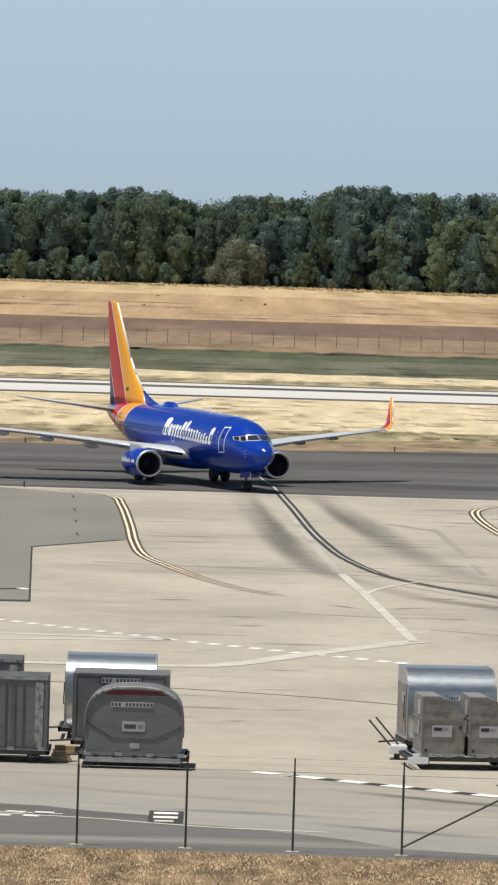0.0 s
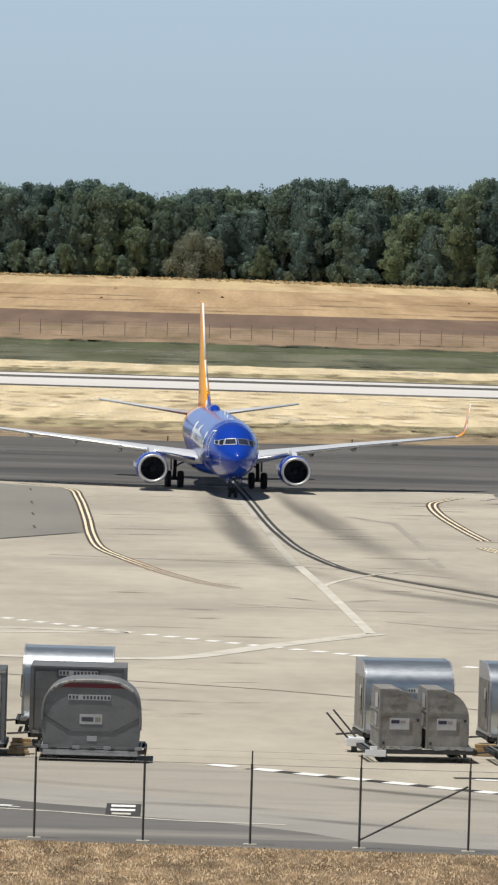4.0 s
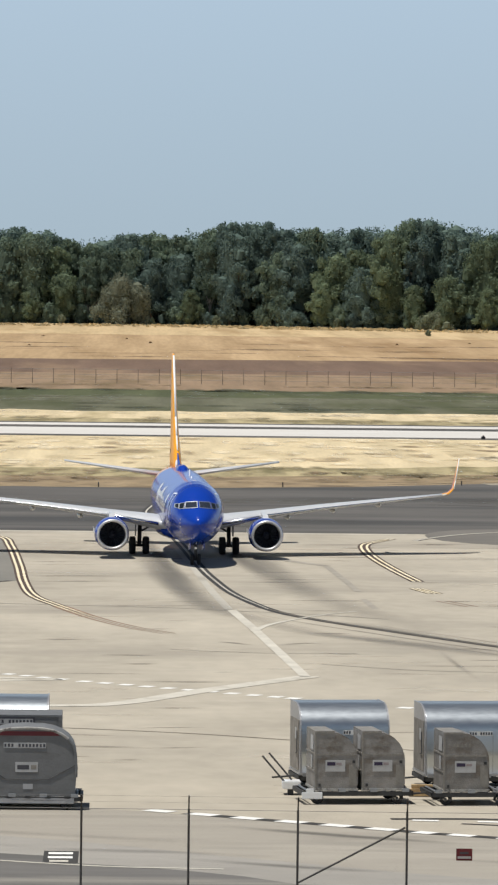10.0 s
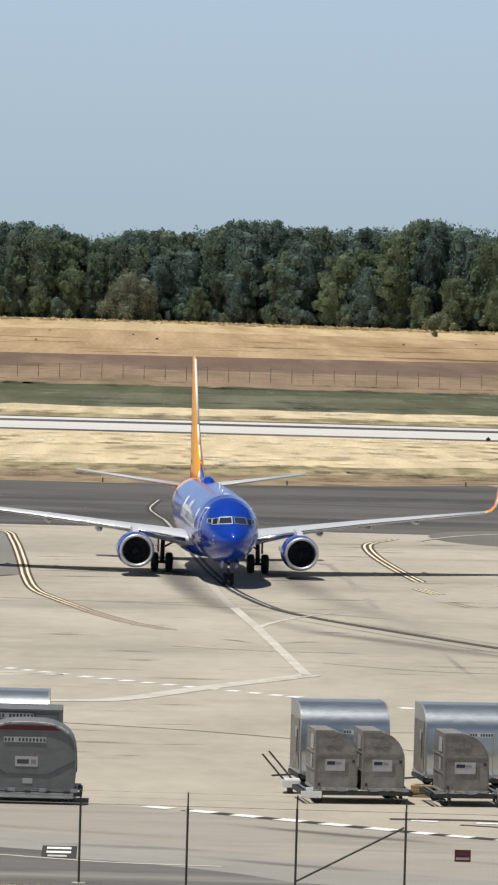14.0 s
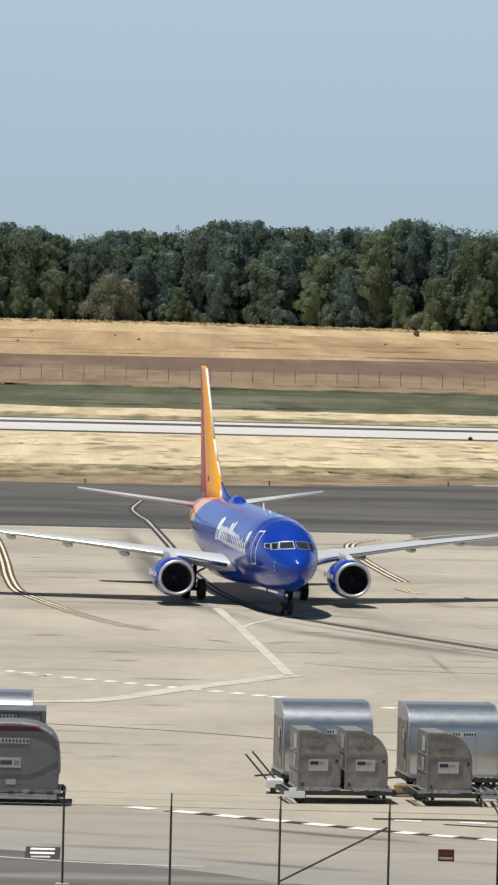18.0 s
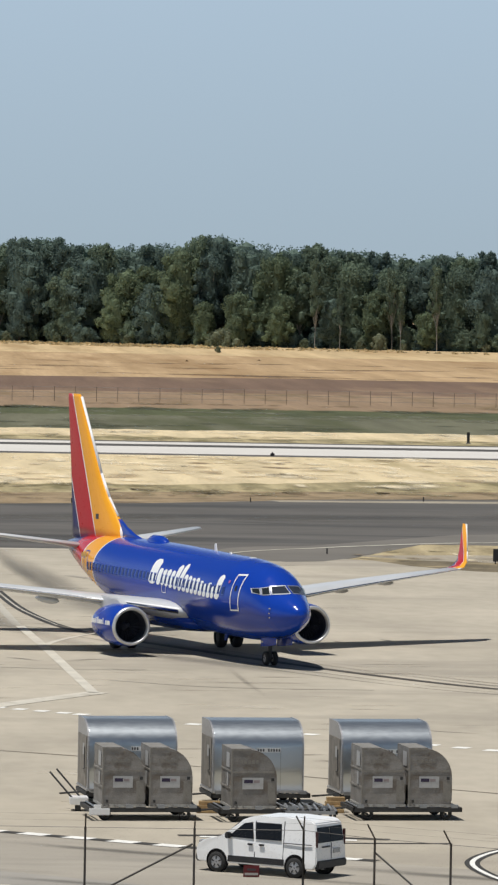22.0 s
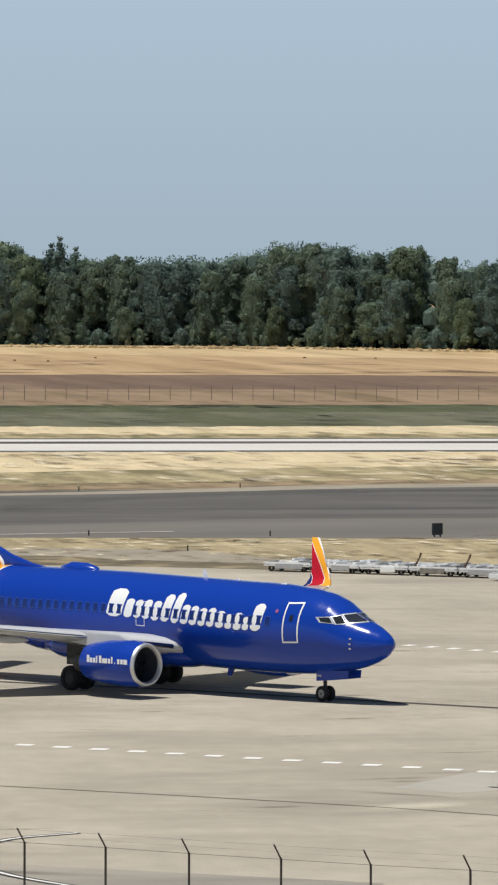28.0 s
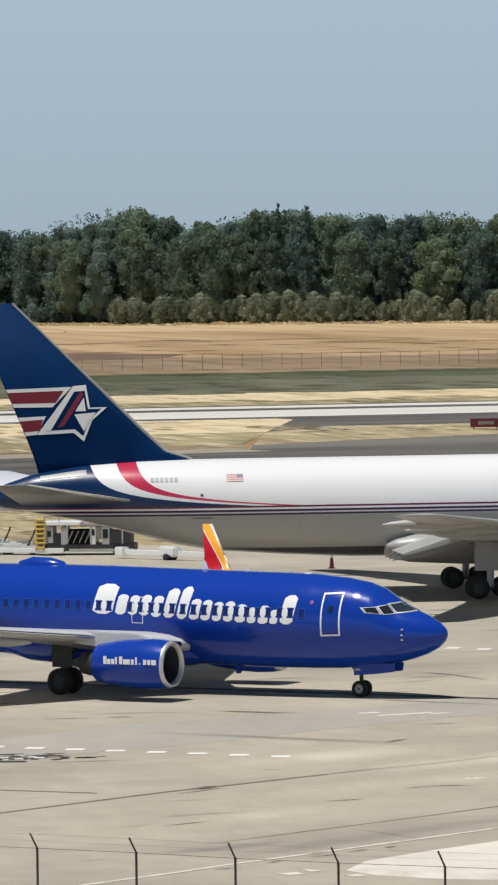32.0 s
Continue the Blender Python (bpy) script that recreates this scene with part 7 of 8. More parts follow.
def half_container(x, y, w=1.62, depth=2.0, h=2.0, label="small dull aluminium freight container with a cut corner", turn=7.0):
    """A narrow container: its front looks to -y, its upper corner away from the aisle is rounded off."""
    c = thing("freight_container", label, "container", pose(x, y, DECK, 0, 0, turn), group="freight containers")
    prof = [(0, 0.0), (w * 0.97, 0.0), (w, 0.2), (w, 0.98)]
    for k in range(1, 7):
        a = k / 7 * math.pi / 2
        prof.append((w - 0.95 * (1 - math.cos(a)), 0.98 + (h - 1.0) * math.sin(a)))
    prof += [(w - 0.98, h), (0.0, h)]
    part("body", prism(prof, 0.0, depth, bevel=0.012), TAN_SKIN, c)
    part("base_plate", boxes((-0.02, -0.03, -0.05, w + 0.02, depth + 0.03, 0.04), bevel=0.008), WORN_PALE, c)
    part("post", boxes((-0.015, -0.018, 0.03, 0.05, 0.0, h - 0.02)), TRIM, c)
    part("rib", boxes((0.05, -0.014, 1.18, w - 0.12, 0.0, 1.24)), TRIM, c)
    for z in (0.6, 1.2):
        part("rib", boxes((-0.02, 0.0, z, 0.0, depth, z + 0.06)), TRIM, c)
    part("top_trim", boxes((-0.02, -0.02, h - 0.05, 0.68, 0.02, h + 0.012)), TRIM, c)
    part("roof_flap", boxes((0.0, 0.02, h, 0.66, depth - 0.02, h + 0.02)), TRIM, c)
    part("side_patch", boxes((-0.025, 0.3, 1.35, -0.02, 0.9, 1.85)), LABEL_WHITE, c)
    part("side_patch", boxes((-0.025, 0.5, 0.7, -0.02, 0.8, 1.15)), LABEL_WHITE, c)
    part("scuff_plate", boxes((w - 0.32, -0.012, 0.15, w - 0.05, -0.002, 0.85)), TRIM, c)
    part("latch", boxes((w - 0.2, -0.03, 0.9, w - 0.1, 0.0, 1.0)), DARK_STEEL, c)
    part("latch", boxes((0.12, -0.03, 0.1, 0.2, 0, 0.2)), DARK_STEEL, c)
    label_plate(c, w * 0.24, w * 0.70, -0.01, 0.62, 1.02)
    for k in range(5):
        part("print", boxes((0.3 + 0.14 * k, -0.012, 1.5, 0.39 + 0.14 * k, -0.002, 1.62)), TRIM, c)
    return c


PLATE_WHITE = mat("plate_white", (0.7, 0.7, 0.68), 0.6, vary=0.1, scale=4)


def silver_container(x, y, w=3.75, depth=2.4, h=2.46, label="large silver freight container with a rounded roof", turn=7.0):
    """The roof curves down towards the front (-y)."""
    c = thing("freight_container", label, "container", pose(x, y, DECK, 0, 0, turn), group="freight containers")
    prof = [(depth, 0.0), (depth, h)]
    for k in range(9):
        a = k / 8 * math.pi / 2
        prof.append((1.25 - 1.25 * math.sin(a), h - 0.9 * (1 - math.cos(a)) * 1.0))
    prof += [(0.0, 0.9), (0.0, 0.0)]
    bm = bmesh.new()
    loft(bm, [[(xx, py, pz) for py, pz in prof] for xx in (0.06, 0.07, w * 0.5, w - 0.07, w - 0.06)])
    body = part("body", bm, SILVER, c, "bright bare aluminium skin", smooth=False)
    for p in body.data.polygons:
        p.use_smooth = abs(p.normal.x) < 0.5
    for xx in (0.0, w - 0.06):
        bm = bmesh.new()
        loft(bm, [[(q, py * 1.008 - 0.01, pz * 1.008) for py, pz in prof] for q in (xx, xx + 0.06)])
        part("end_frame", bm, RIM, c)
    part("side_panel", boxes((-0.03, 0.25, 0.1, 0.0, depth - 0.2, h - 0.55), bevel=0.01), CANVAS, c, "dull side curtain")
    part("side_patch", boxes((-0.04, 0.7, 1.2, -0.03, 1.0, 1.6)), LABEL_WHITE, c)
    for k in range(3):
        part("seam", boxes((0.06 + (w - 0.12) * (k + 1) / 4, -0.006, 0.1, 0.075 + (w - 0.12) * (k + 1) / 4, 0.0, h - 1.0)), STEEL, c)
    part("base_plate", boxes((-0.03, -0.05, -0.04, w + 0.03, depth + 0.05, 0.05), bevel=0.01), RIM, c)
    part("rope", tubes(((-0.05, 0.5, 1.5), (-0.07, 0.35, 0.75), 0.02), ((-0.07, 0.35, 0.75), (-0.05, 0.75, 0.7), 0.02), n=6), DARK_STEEL, c)
    plain_bars(c, w * 0.48, w * 0.74, -0.012, 1.40, 1.56, 9, PLATE_WHITE)
    return c


def arched_container(x, y, w=3.35, depth=2.4, h=2.36):
    """The arch of its outline looks to the front."""
    c = thing("freight_container", "grey freight container with an arched front", "container", pose(x, y, DECK - 0.1), group="freight containers")
    prof = [(0.05, 0.0), (w - 0.05, 0.0), (w, 0.7)]
    for k in range(15):
        a = k / 14 * math.pi
        prof.append((w / 2 + (w / 2) * math.copysign(abs(math.cos(a)) ** 0.75, math.cos(a)), 0.95 + (h - 0.95) * math.sin(a) ** 0.62))
    prof.append((0.0, 0.7))
    part("body", prism(prof, 0.0, depth), GREY_SKIN, c, "grey painted body")
    rim = bmesh.new()
    arch = [p for p in prof[2:-1]]
    ends = bmesh.new(), bmesh.new()
    for a, b in zip(arch, arch[1:]):
        tube(rim if min(a[1], b[1]) > h - 0.42 else ends[a[0] < w / 2], (a[0], -0.01, a[1]), (b[0], -0.01, b[1]), 0.05, n=6)
    part("arch_rim", rim, WORN_PALE, c, "pale metal arch rim")
    for bm in ends:
        part("side_rim", bm, GREY_SKIN, c)
    part("band", prism([(0.62, h - 0.26), (w - 0.55, h - 0.26), (w - 0.75, h - 0.11), (0.85, h - 0.11)], -0.014, 0.0), MAROON, c, "maroon band")
    part("base_plate", boxes((-0.03, -0.05, -0.16, w + 0.03, depth, 0.04), bevel=0.01), WORN_PALE, c)
    part("base_beam", boxes((0.04, -0.1, -0.2, w - 0.06, -0.05, 0.0), bevel=0.012), RIM, c, "pale aluminium base beam")
    for k in range(5):
        part("clamp", boxes((0.3 + 0.66 * k, -0.12, -0.03, 0.52 + 0.66 * k, -0.04, 0.05), bevel=0.01), DARK_STEEL, c)
    part("crease", tubes(((0.05, -0.012, 1.15), (w * 0.28, -0.012, 0.62), 0.012), ((w - 0.05, -0.012, 1.1), (w * 0.72, -0.012, 0.62), 0.012), ((w * 0.28, -0.012, 0.62), (w * 0.72, -0.012, 0.62), 0.01), n=5), DARK_STEEL, c)
    part("worn_spot", boxes((w * 0.46, -0.012, 0.28, w * 0.56, -0.004, 0.46)), RIM, c)
    plain_bars(c, w * 0.26, w * 0.69, -0.012, 1.68, 1.86, 12)
    p = part("label_plate", boxes((w * 0.38, -0.012, 0.86, w * 0.61, -0.002, 1.20)), LABEL_WHITE, c, "white label")
    part("print", boxes((w * 0.40, -0.016, 0.95, w * 0.52, -0.012, 1.1)), INK, p)
    part("print", boxes((w * 0.54, -0.016, 0.95, w * 0.595, -0.012, 1.1)), CANVAS, p)
    return c


def square_container(x, y, w, depth, h, bars=True, label="square grey freight container"):
    c = thing("freight_container", label, "container", pose(x, y, DECK - 0.1), group="freight containers")
    part("body", boxes((0, 0, 0, w, depth, h), bevel=0.02), GREY_SKIN, c)
    part("front_frame", boxes((-0.02, -0.03, 0, 0.12, 0.0, h), (w - 0.12, -0.03, 0, w + 0.02, 0.0, h), (0.12, -0.03, h - 0.04, w - 0.12, 0.0, h), bevel=0.008), GREY_SKIN, c)
    for k in range(3):
        part("panel", boxes((0.16 + (w - 0.3) * k / 3, -0.016, 0.15, 0.12 + (w - 0.3) * (k + 1) / 3, 0.0, h - 0.16), bevel=0.006), GREY_SKIN, c)
    part("base_plate", boxes((-0.04, -0.05, -0.05, w + 0.04, depth, 0.04)), RIM, c)
    part("roof_edge", boxes((0.0, 0.0, h, w, depth, h + 0.025)), RIBBED if not bars else GREY_SKIN, c)
    if bars:
        plain_bars(c, w * 0.29, w * 0.70, -0.034, h - 0.30, h - 0.11, 11, LABEL_WHITE)
        part("plate_border", boxes((w * 0.27, -0.045, h - 0.11, w * 0.72, -0.03, h - 0.05), (w * 0.27, -0.045, h - 0.36, w * 0.72, -0.03, h - 0.30), (w * 0.27, -0.045, h - 0.30, w * 0.29, -0.03, h - 0.11), (w * 0.70, -0.045, h - 0.30, w * 0.72, -0.03, h - 0.11)), INK, c)
    else:
        for k in range(9):
            part("rib", boxes((0.2 + (w - 0.75) * k / 9, -0.05, 0.12, 0.26 + (w - 0.75) * k / 9, -0.016, h - 0.2), bevel=0.008), RIBBED, c)
        part("top_rail", boxes((0.0, -0.05, h - 0.06, w, -0.03, h + 0.02)), WORN_PALE, c)
        part("door_strip", boxes((w - 0.42, -0.05, 0.1, w - 0.14, -0.03, h - 0.15), bevel=0.006), WORN_PALE, c, "stained pale door strip")
    return c


YF = 194.35
TURN = 7.0  # the rows stand slightly askew


def along(x, y, d, e=0.0):
    """The point d metres along and e metres behind (x, y) on a row."""
    a = radians(TURN)
    return x + d * math.cos(a) - e * math.sin(a), y + d * math.sin(a) + e * math.cos(a)


for x, y, length, loads, white in ((6.05, YF, 3.9, ((0.45, 1.5), (2.1, 1.5)), True), (10.5, YF, 4.0, ((0.45, 1.6),), False), (15.25, YF + 1.2, 3.9, ((0.32, 1.55), (1.98, 1.55)), False)):
    dolly(x, y, length, 2.25, front_white=white, tow=not white, turn=TURN)
    for d, w in loads:
        half_container(*along(x, y, d, 0.06), w=w)
for x, y, length, w in ((6.1, 200.2, 3.6, 3.22), (10.55, 200.2, 3.6, 3.3), (15.15, 200.3, 3.6, 3.3)):
    dolly(x, y, length, 2.5, turn=TURN)
    silver_container(*along(x, y, 0.05, 0.06), w)
dolly(-5.25, 191.6, 3.75, 2.5, front_white=False)
arched_container(-5.08, 191.7)
dolly(-5.7, 196.8, 3.5, 2.5)
square_container(-5.65, 196.9, 3.35, 2.4, 2.36)
dolly(-6.3, 201.6, 3.6, 2.5)
silver_container(-6.08, 201.8, 3.25, turn=0.0, label="large silver freight container behind grey ones")
dolly(-10.0, 192.6, 3.7, 2.5)
square_container(-9.85, 192.7, 3.45, 2.4, 2.5, bars=False, label="square grey freight container with ribbed front")
dolly(-11.0, 198.6, 3.6, 2.5)
square_container(-10.9, 198.8, 3.35, 2.4, 2.6, bars=False, label="dark grey freight container in the second row")
tb = thing("tow_bar_stand", "pair of raised dark tow bars on a white hitch", "tow bar", pose(5.75, 198.0, 0))
part("hitch", boxes((-0.3, -0.3, 0.22, 0.35, 0.5, 0.5), bevel=0.03), WHITE_PAINT, tb)
part("bar", tubes(((-0.2, -0.2, 0.45), (-1.0, 0.1, 1.35), 0.035)), DARK_STEEL, tb)
part("bar", tubes(((0.05, 0.3, 0.5), (-0.75, 0.7, 1.4), 0.035)), DARK_STEEL, tb)
part("foot", boxes((-0.1, -0.2, 0.0, 0.1, 0.3, 0.24)), DARK_STEEL, tb)
for x, y, n in ((-6.3, 193.4, 4), (9.9, 197.6, 3), (14.4, 198.2, 4)):
    p = thing("timber_pile", "small pile of pale timber blocks by the dollies", "timber", pose(x, y, 0), group="timber between dollies")
    for k in range(n):
        part("block", boxes((0.05 * k, 0.12 * k, 0.02 + 0.13 * k, 0.75 + 0.05 * k - 0.1 * (k % 2), 0.3 + 0.12 * k, 0.14 + 0.13 * k), bevel=0.01), WOOD, p)
rb = thing("roller_bed", "empty roller bed of grey steel beside the containers", "roller bed", pose(12.75, 194.5, 0))
part("frame", boxes((0, 0, 0.3, 1.9, 0.08, 0.42), (0, 2.1, 0.3, 1.9, 2.18, 0.42), (0, 0, 0.3, 0.08, 2.18, 0.42), (1.82, 0, 0.3, 1.9, 2.18, 0.42)), STEEL, rb)
for k in range(7):
    part("roller", tubes(((0.2 + k * 0.25, 0.1, 0.45), (0.2 + k * 0.25, 2.08, 0.45), 0.05), n=8), STEEL, rb)
for px, py in ((0.1, 0.1), (1.8, 0.1), (0.1, 2.0), (1.8, 2.0)):
    part("foot", boxes((px - 0.05, py - 0.05, 0, px + 0.05, py + 0.05, 0.31)), DARK_STEEL, rb)


# ---- ground equipment far on the apron ----
def flat_dolly(x, y, turn, bar):
    d = thing("flat_dolly", "low white flat dolly in a parked row", "dolly", pose(x, y, 0, 0, 0, turn), group="parked flat dollies")
    part("deck", boxes((0, 0, 0.34, 3.3, 1.7, 0.46), bevel=0.02), PLATE_WHITE, d)
    rd = random.Random(int(x * 10))
    for py in (0.0, 1.62):
        part("rail", boxes((0, py, 0.50, 3.3, py + 0.08, 0.62)), WHITE_PAINT, d)
    for k in range(7):
        h = rd.choice((0.62, 0.7, 0.78))
        part("slat", boxes((0.1 + 0.46 * k, 0.08, 0.5, 0.1 + 0.46 * k + rd.uniform(0.12, 0.3), 1.62, h - 0.06), bevel=0.01), rd.choice((WHITE_PAINT, WHITE_PAINT, LABEL_WHITE, WORN_PALE)), d)
    part("side_box", boxes((rd.uniform(0.4, 1.6), -0.06, 0.2, rd.uniform(1.9, 2.8), 0.02, 0.52), bevel=0.01), rd.choice((WHITE_PAINT, LABEL_WHITE, CANVAS)), d)
    for px in (0.5, 2.8):
        for py in (0.15, 1.55):
            t = turned([(-0.07, 0.1), (-0.08, 0.19), (0, 0.21), (0.08, 0.19), (0.07, 0.1)], 14)
            t.transform(Matrix.Translation((px, py, 0.21)) @ Matrix.Rotation(radians(90), 4, "Z"))
            part("wheel", t, TYRE, d, smooth=True)
    if bar:
        part("raised_bar", tubes(((3.35, 0.85, 0.4), (3.75, 0.85, 1.15), 0.09, 0.05), ((3.75, 0.85, 1.15), (3.85, 0.85, 1.42), 0.07)), RUST, d, "raised brown tow bar")
    return d


for k in range(6):
    flat_dolly(54.2 + 2.75 * k, 354.6 - 2.15 * k, -36, k in (2, 3, 4, 5))
for k in range(5):
    flat_dolly(56.2 + 2.75 * k, 356.4 - 2.15 * k, -36, k in (4,))
bar = thing("long_tow_bar", "long white tow bar on small wheels", "tow bar", pose(74.9, 332.9, 0, 0, 0, -54))
part("tube", boxes((0, -0.14, 0.22, 8.2, 0.14, 0.56), bevel=0.03), WHITE_PAINT, bar)
part("head", boxes((-0.3, -0.3, 0.2, 0.4, 0.3, 0.7), bevel=0.05), WHITE_PAINT, bar)
part("axle_box", boxes((3.2, -0.35, 0.2, 4.6, 0.35, 0.85), bevel=0.12), WHITE_PAINT, bar)
part("wheel", tubes(((3.9, -0.45, 0.2), (3.9, 0.45, 0.2), 0.2), n=14), TYRE, bar)
lift = thing("cargo_loader", "white and dark cargo loader with yellow ladder, parked under the tail", "loader", pose(71.2, 338.2, 0, 0, 0, -20))
part("chassis", boxes((0, 0, 0.25, 5.6, 2.0, 0.7), bevel=0.04), DARK_STEEL, lift)
part("sill", boxes((-0.5, -0.3, 0.14, 1.3, -0.01, 0.46), bevel=0.03), WHITE_PAINT, lift)
part("sill", boxes((1.6, -0.06, 0.22, 5.6, -0.01, 0.40), bevel=0.01), LABEL_WHITE, lift)
for x0, x1, z0, z1, m in ((0.15, 0.62, 0.75, 1.75, LABEL_WHITE), (0.62, 1.1, 0.5, 1.3, BLACK), (1.1, 1.45, 0.6, 1.75, LABEL_WHITE), (1.45, 2.9, 0.5, 1.55, DEAD_BLACK), (2.9, 3.25, 0.6, 1.8, WHITE_PAINT), (3.25, 3.6, 1.0, 1.8, TRIM), (3.6, 4.1, 0.6, 1.85, LABEL_WHITE), (4.1, 5.4, 0.7, 1.5, DARK_STEEL)):
    part("body_panel", boxes((x0, 0.02, z0, x1, 1.7, z1), bevel=0.03), m, lift)
for x0, x1, z0, z1 in ((3.0, 3.18, 1.2, 1.6), (3.68, 4.0, 1.05, 1.6), (0.25, 0.5, 1.15, 1.5)):
    part("hatch", boxes((x0, 0.0, z0, x1, 0.018, z1)), GLASS, lift)
for k in range(4):
    part("scissor_bar", tubes(((1.5 + 0.36 * k, -0.02, 0.75), (1.85 + 0.36 * k, -0.02, 1.5), 0.035)), TRIM, lift)
for x in (0.2, 1.5, 2.95, 4.9):
    part("upright", boxes((x - 0.05, -0.04, 0.7, x + 0.05, 0.06, 1.85), bevel=0.01), LABEL_WHITE, lift)
part("platform", boxes((0.0, -0.05, 1.85, 2.3, 2.0, 2.05), bevel=0.02), WHITE_PAINT, lift)
part("platform", boxes((2.3, 0.0, 1.75, 5.2, 2.0, 1.88), bevel=0.02), TRIM, lift)
part("ladder", tubes(((-0.4, -0.35, 0.3), (-0.4, -0.1, 2.25), 0.045), ((0.1, -0.35, 0.3), (0.1, -0.1, 2.25), 0.045), *[((-0.4, -0.34 + 0.035 * k, 0.5 + 0.28 * k), (0.1, -0.34 + 0.035 * k, 0.5 + 0.28 * k), 0.06) for k in range(7)]), GSE_YELLOW, lift, "yellow ladder")
part("ladder_back", boxes((-0.36, -0.06, 0.5, 0.06, -0.02, 2.1)), TRIM, lift)
part("rail", tubes(((0.1, 0, 2.05), (0.1, 0, 2.4), 0.025), ((0.1, 0, 2.4), (1.0, 0, 2.4), 0.025), ((1.0, 0, 2.05), (1.0, 0, 2.4), 0.025)), TRIM, lift)
for px in (0.8, 4.6):
    for py in (-0.05, 1.85):
        part("wheel", tubes(((px, py, 0.34), (px, py + 0.2, 0.34), 0.34), n=16), TYRE, lift)
belt = thing("belt_loader", "low white belt loader beside the cargo loader", "loader", pose(66.3, 341.9, 0, 0, 0, -34))
part("bed", boxes((0, 0, 0.14, 2.6, 1.3, 0.46), bevel=0.03), WHITE_PAINT, belt)
part("bed", boxes((2.75, 0, 0.14, 6.0, 1.3, 0.44), bevel=0.03), WHITE_PAINT, belt)
part("belt", boxes((0.1, 0.2, 0.44, 5.9, 1.1, 0.52)), LABEL_WHITE, belt)
part("joint_plate", boxes((2.6, 0.1, 0.16, 2.75, 1.2, 0.42)), DARK_STEEL, belt)
for px in (0.8, 2.2, 3.4, 5.2):
    part("wheel", tubes(((px, 0.04, 0.14), (px, 1.26, 0.14), 0.14), n=14), TYRE, belt)


def cone(x, y, h=0.75, tall=False):
    c = thing("traffic_cone", "orange traffic cone on the apron" if not tall else "tall slim dark marker cone on the apron", "cone", pose(x, y, 0), group="traffic cones")
    part("base", boxes((-0.2, -0.2, 0, 0.2, 0.2, 0.04), bevel=0.01), BLACK, c)
    part("body", tubes(((0, 0, 0.04), (0, 0, h), 0.15, 0.03), n=12), CONE_ORANGE if not tall else MAROON, c)
    part("collar", tubes(((0, 0, h * 0.55), (0, 0, h * 0.7), 0.086, 0.068), n=12), LABEL_WHITE, c)
    if not tall:
        part("flag_stick", tubes(((0, 0, h), (0.03, 0, h + 0.35), 0.015)), DARK_STEEL, c)


for x, y, tall in ((59.1, 296.5, False), (58.7, 291.3, False), (62.6, 305.1, True), (83.8, 316.8, True), (69.0, 341.5, True)):
    cone(x, y, 1.1 if tall else 0.7, tall)

# ---- small things between the pavements ----
for x, y, w in ((38.9, 375.5, 1.05), (73.8, 400.0, 1.0)):
    b = thing("taxiway_sign", "black boxy sign on short legs seen from its back", "sign", pose(x, y, 0, 0, 0, -8 if x < 50 else 40))
    part("box", boxes((-w / 2, -0.12, 0.16, w / 2, 0.12, 1.0), bevel=0.03), BLACK, b)
    part("leg", boxes((-w / 2 + 0.12, -0.04, 0, -w / 2 + 0.2, 0.04, 0.17)), DARK_STEEL, b)
    part("leg", boxes((w / 2 - 0.2, -0.04, 0, w / 2 - 0.12, 0.04, 0.17)), DARK_STEEL, b)
b = thing("taxiway_sign", "dark red holding sign by the runway", "sign", pose(160.4, 545.3, 0, 0, 0, -14))
part("box", boxes((-1.5, -0.15, 0.25, 1.5, 0.15, 1.1), bevel=0.03), MAROON, b)
part("print", boxes((-0.7, -0.165, 0.5, 0.9, -0.15, 0.85)), CANVAS, b, "pale bar of illegible print")
part("leg", boxes((-1.2, -0.05, 0, -1.1, 0.05, 0.3), (1.1, -0.05, 0, 1.2, 0.05, 0.3)), DARK_STEEL, b)
b = thing("runway_marker", "dark upright marker post beyond the runway", "post", pose(63.6, 653.2, 0))
part("post", boxes((-0.16, -0.16, 0, 0.16, 0.16, 1.35), bevel=0.02), BLACK, b)
part("foot", boxes((-0.25, -0.25, 0, 0.25, 0.25, 0.12)), CANVAS, b)
b = thing("runway_light_box", "small dark box in the dry grass by the runway", "box", pose(37.3, 596.7, 0))
part("box", boxes((-0.22, -0.15, 0, 0.22, 0.15, 0.3), bevel=0.03), BLACK, b)
part("lid", boxes((-0.06, -0.06, 0.3, 0.06, 0.06, 0.42)), DARK_STEEL, b)
lights = [(-33 + 15.2 * k, 462.6 + max(0, (-33 + 15.2 * k - 5)) * 0.46, 0) for k in range(8)] + [(-14.9, 387.4, 0), (49, 404, 0), (62, 402.5, 0), (53, 381, 0), (28, 386, 0)]
for x, y, _ in lights:
    e = thing("edge_light", "small dark taxiway edge light", "light", pose(x, y, 0), group="taxiway edge lights")
    part("stem", tubes(((0, 0, 0), (0, 0, 0.3), 0.05)), DARK_STEEL, e)
    part("lens", tubes(((0, 0, 0.3), (0, 0, 0.40), 0.06, 0.04)), BLACK, e)


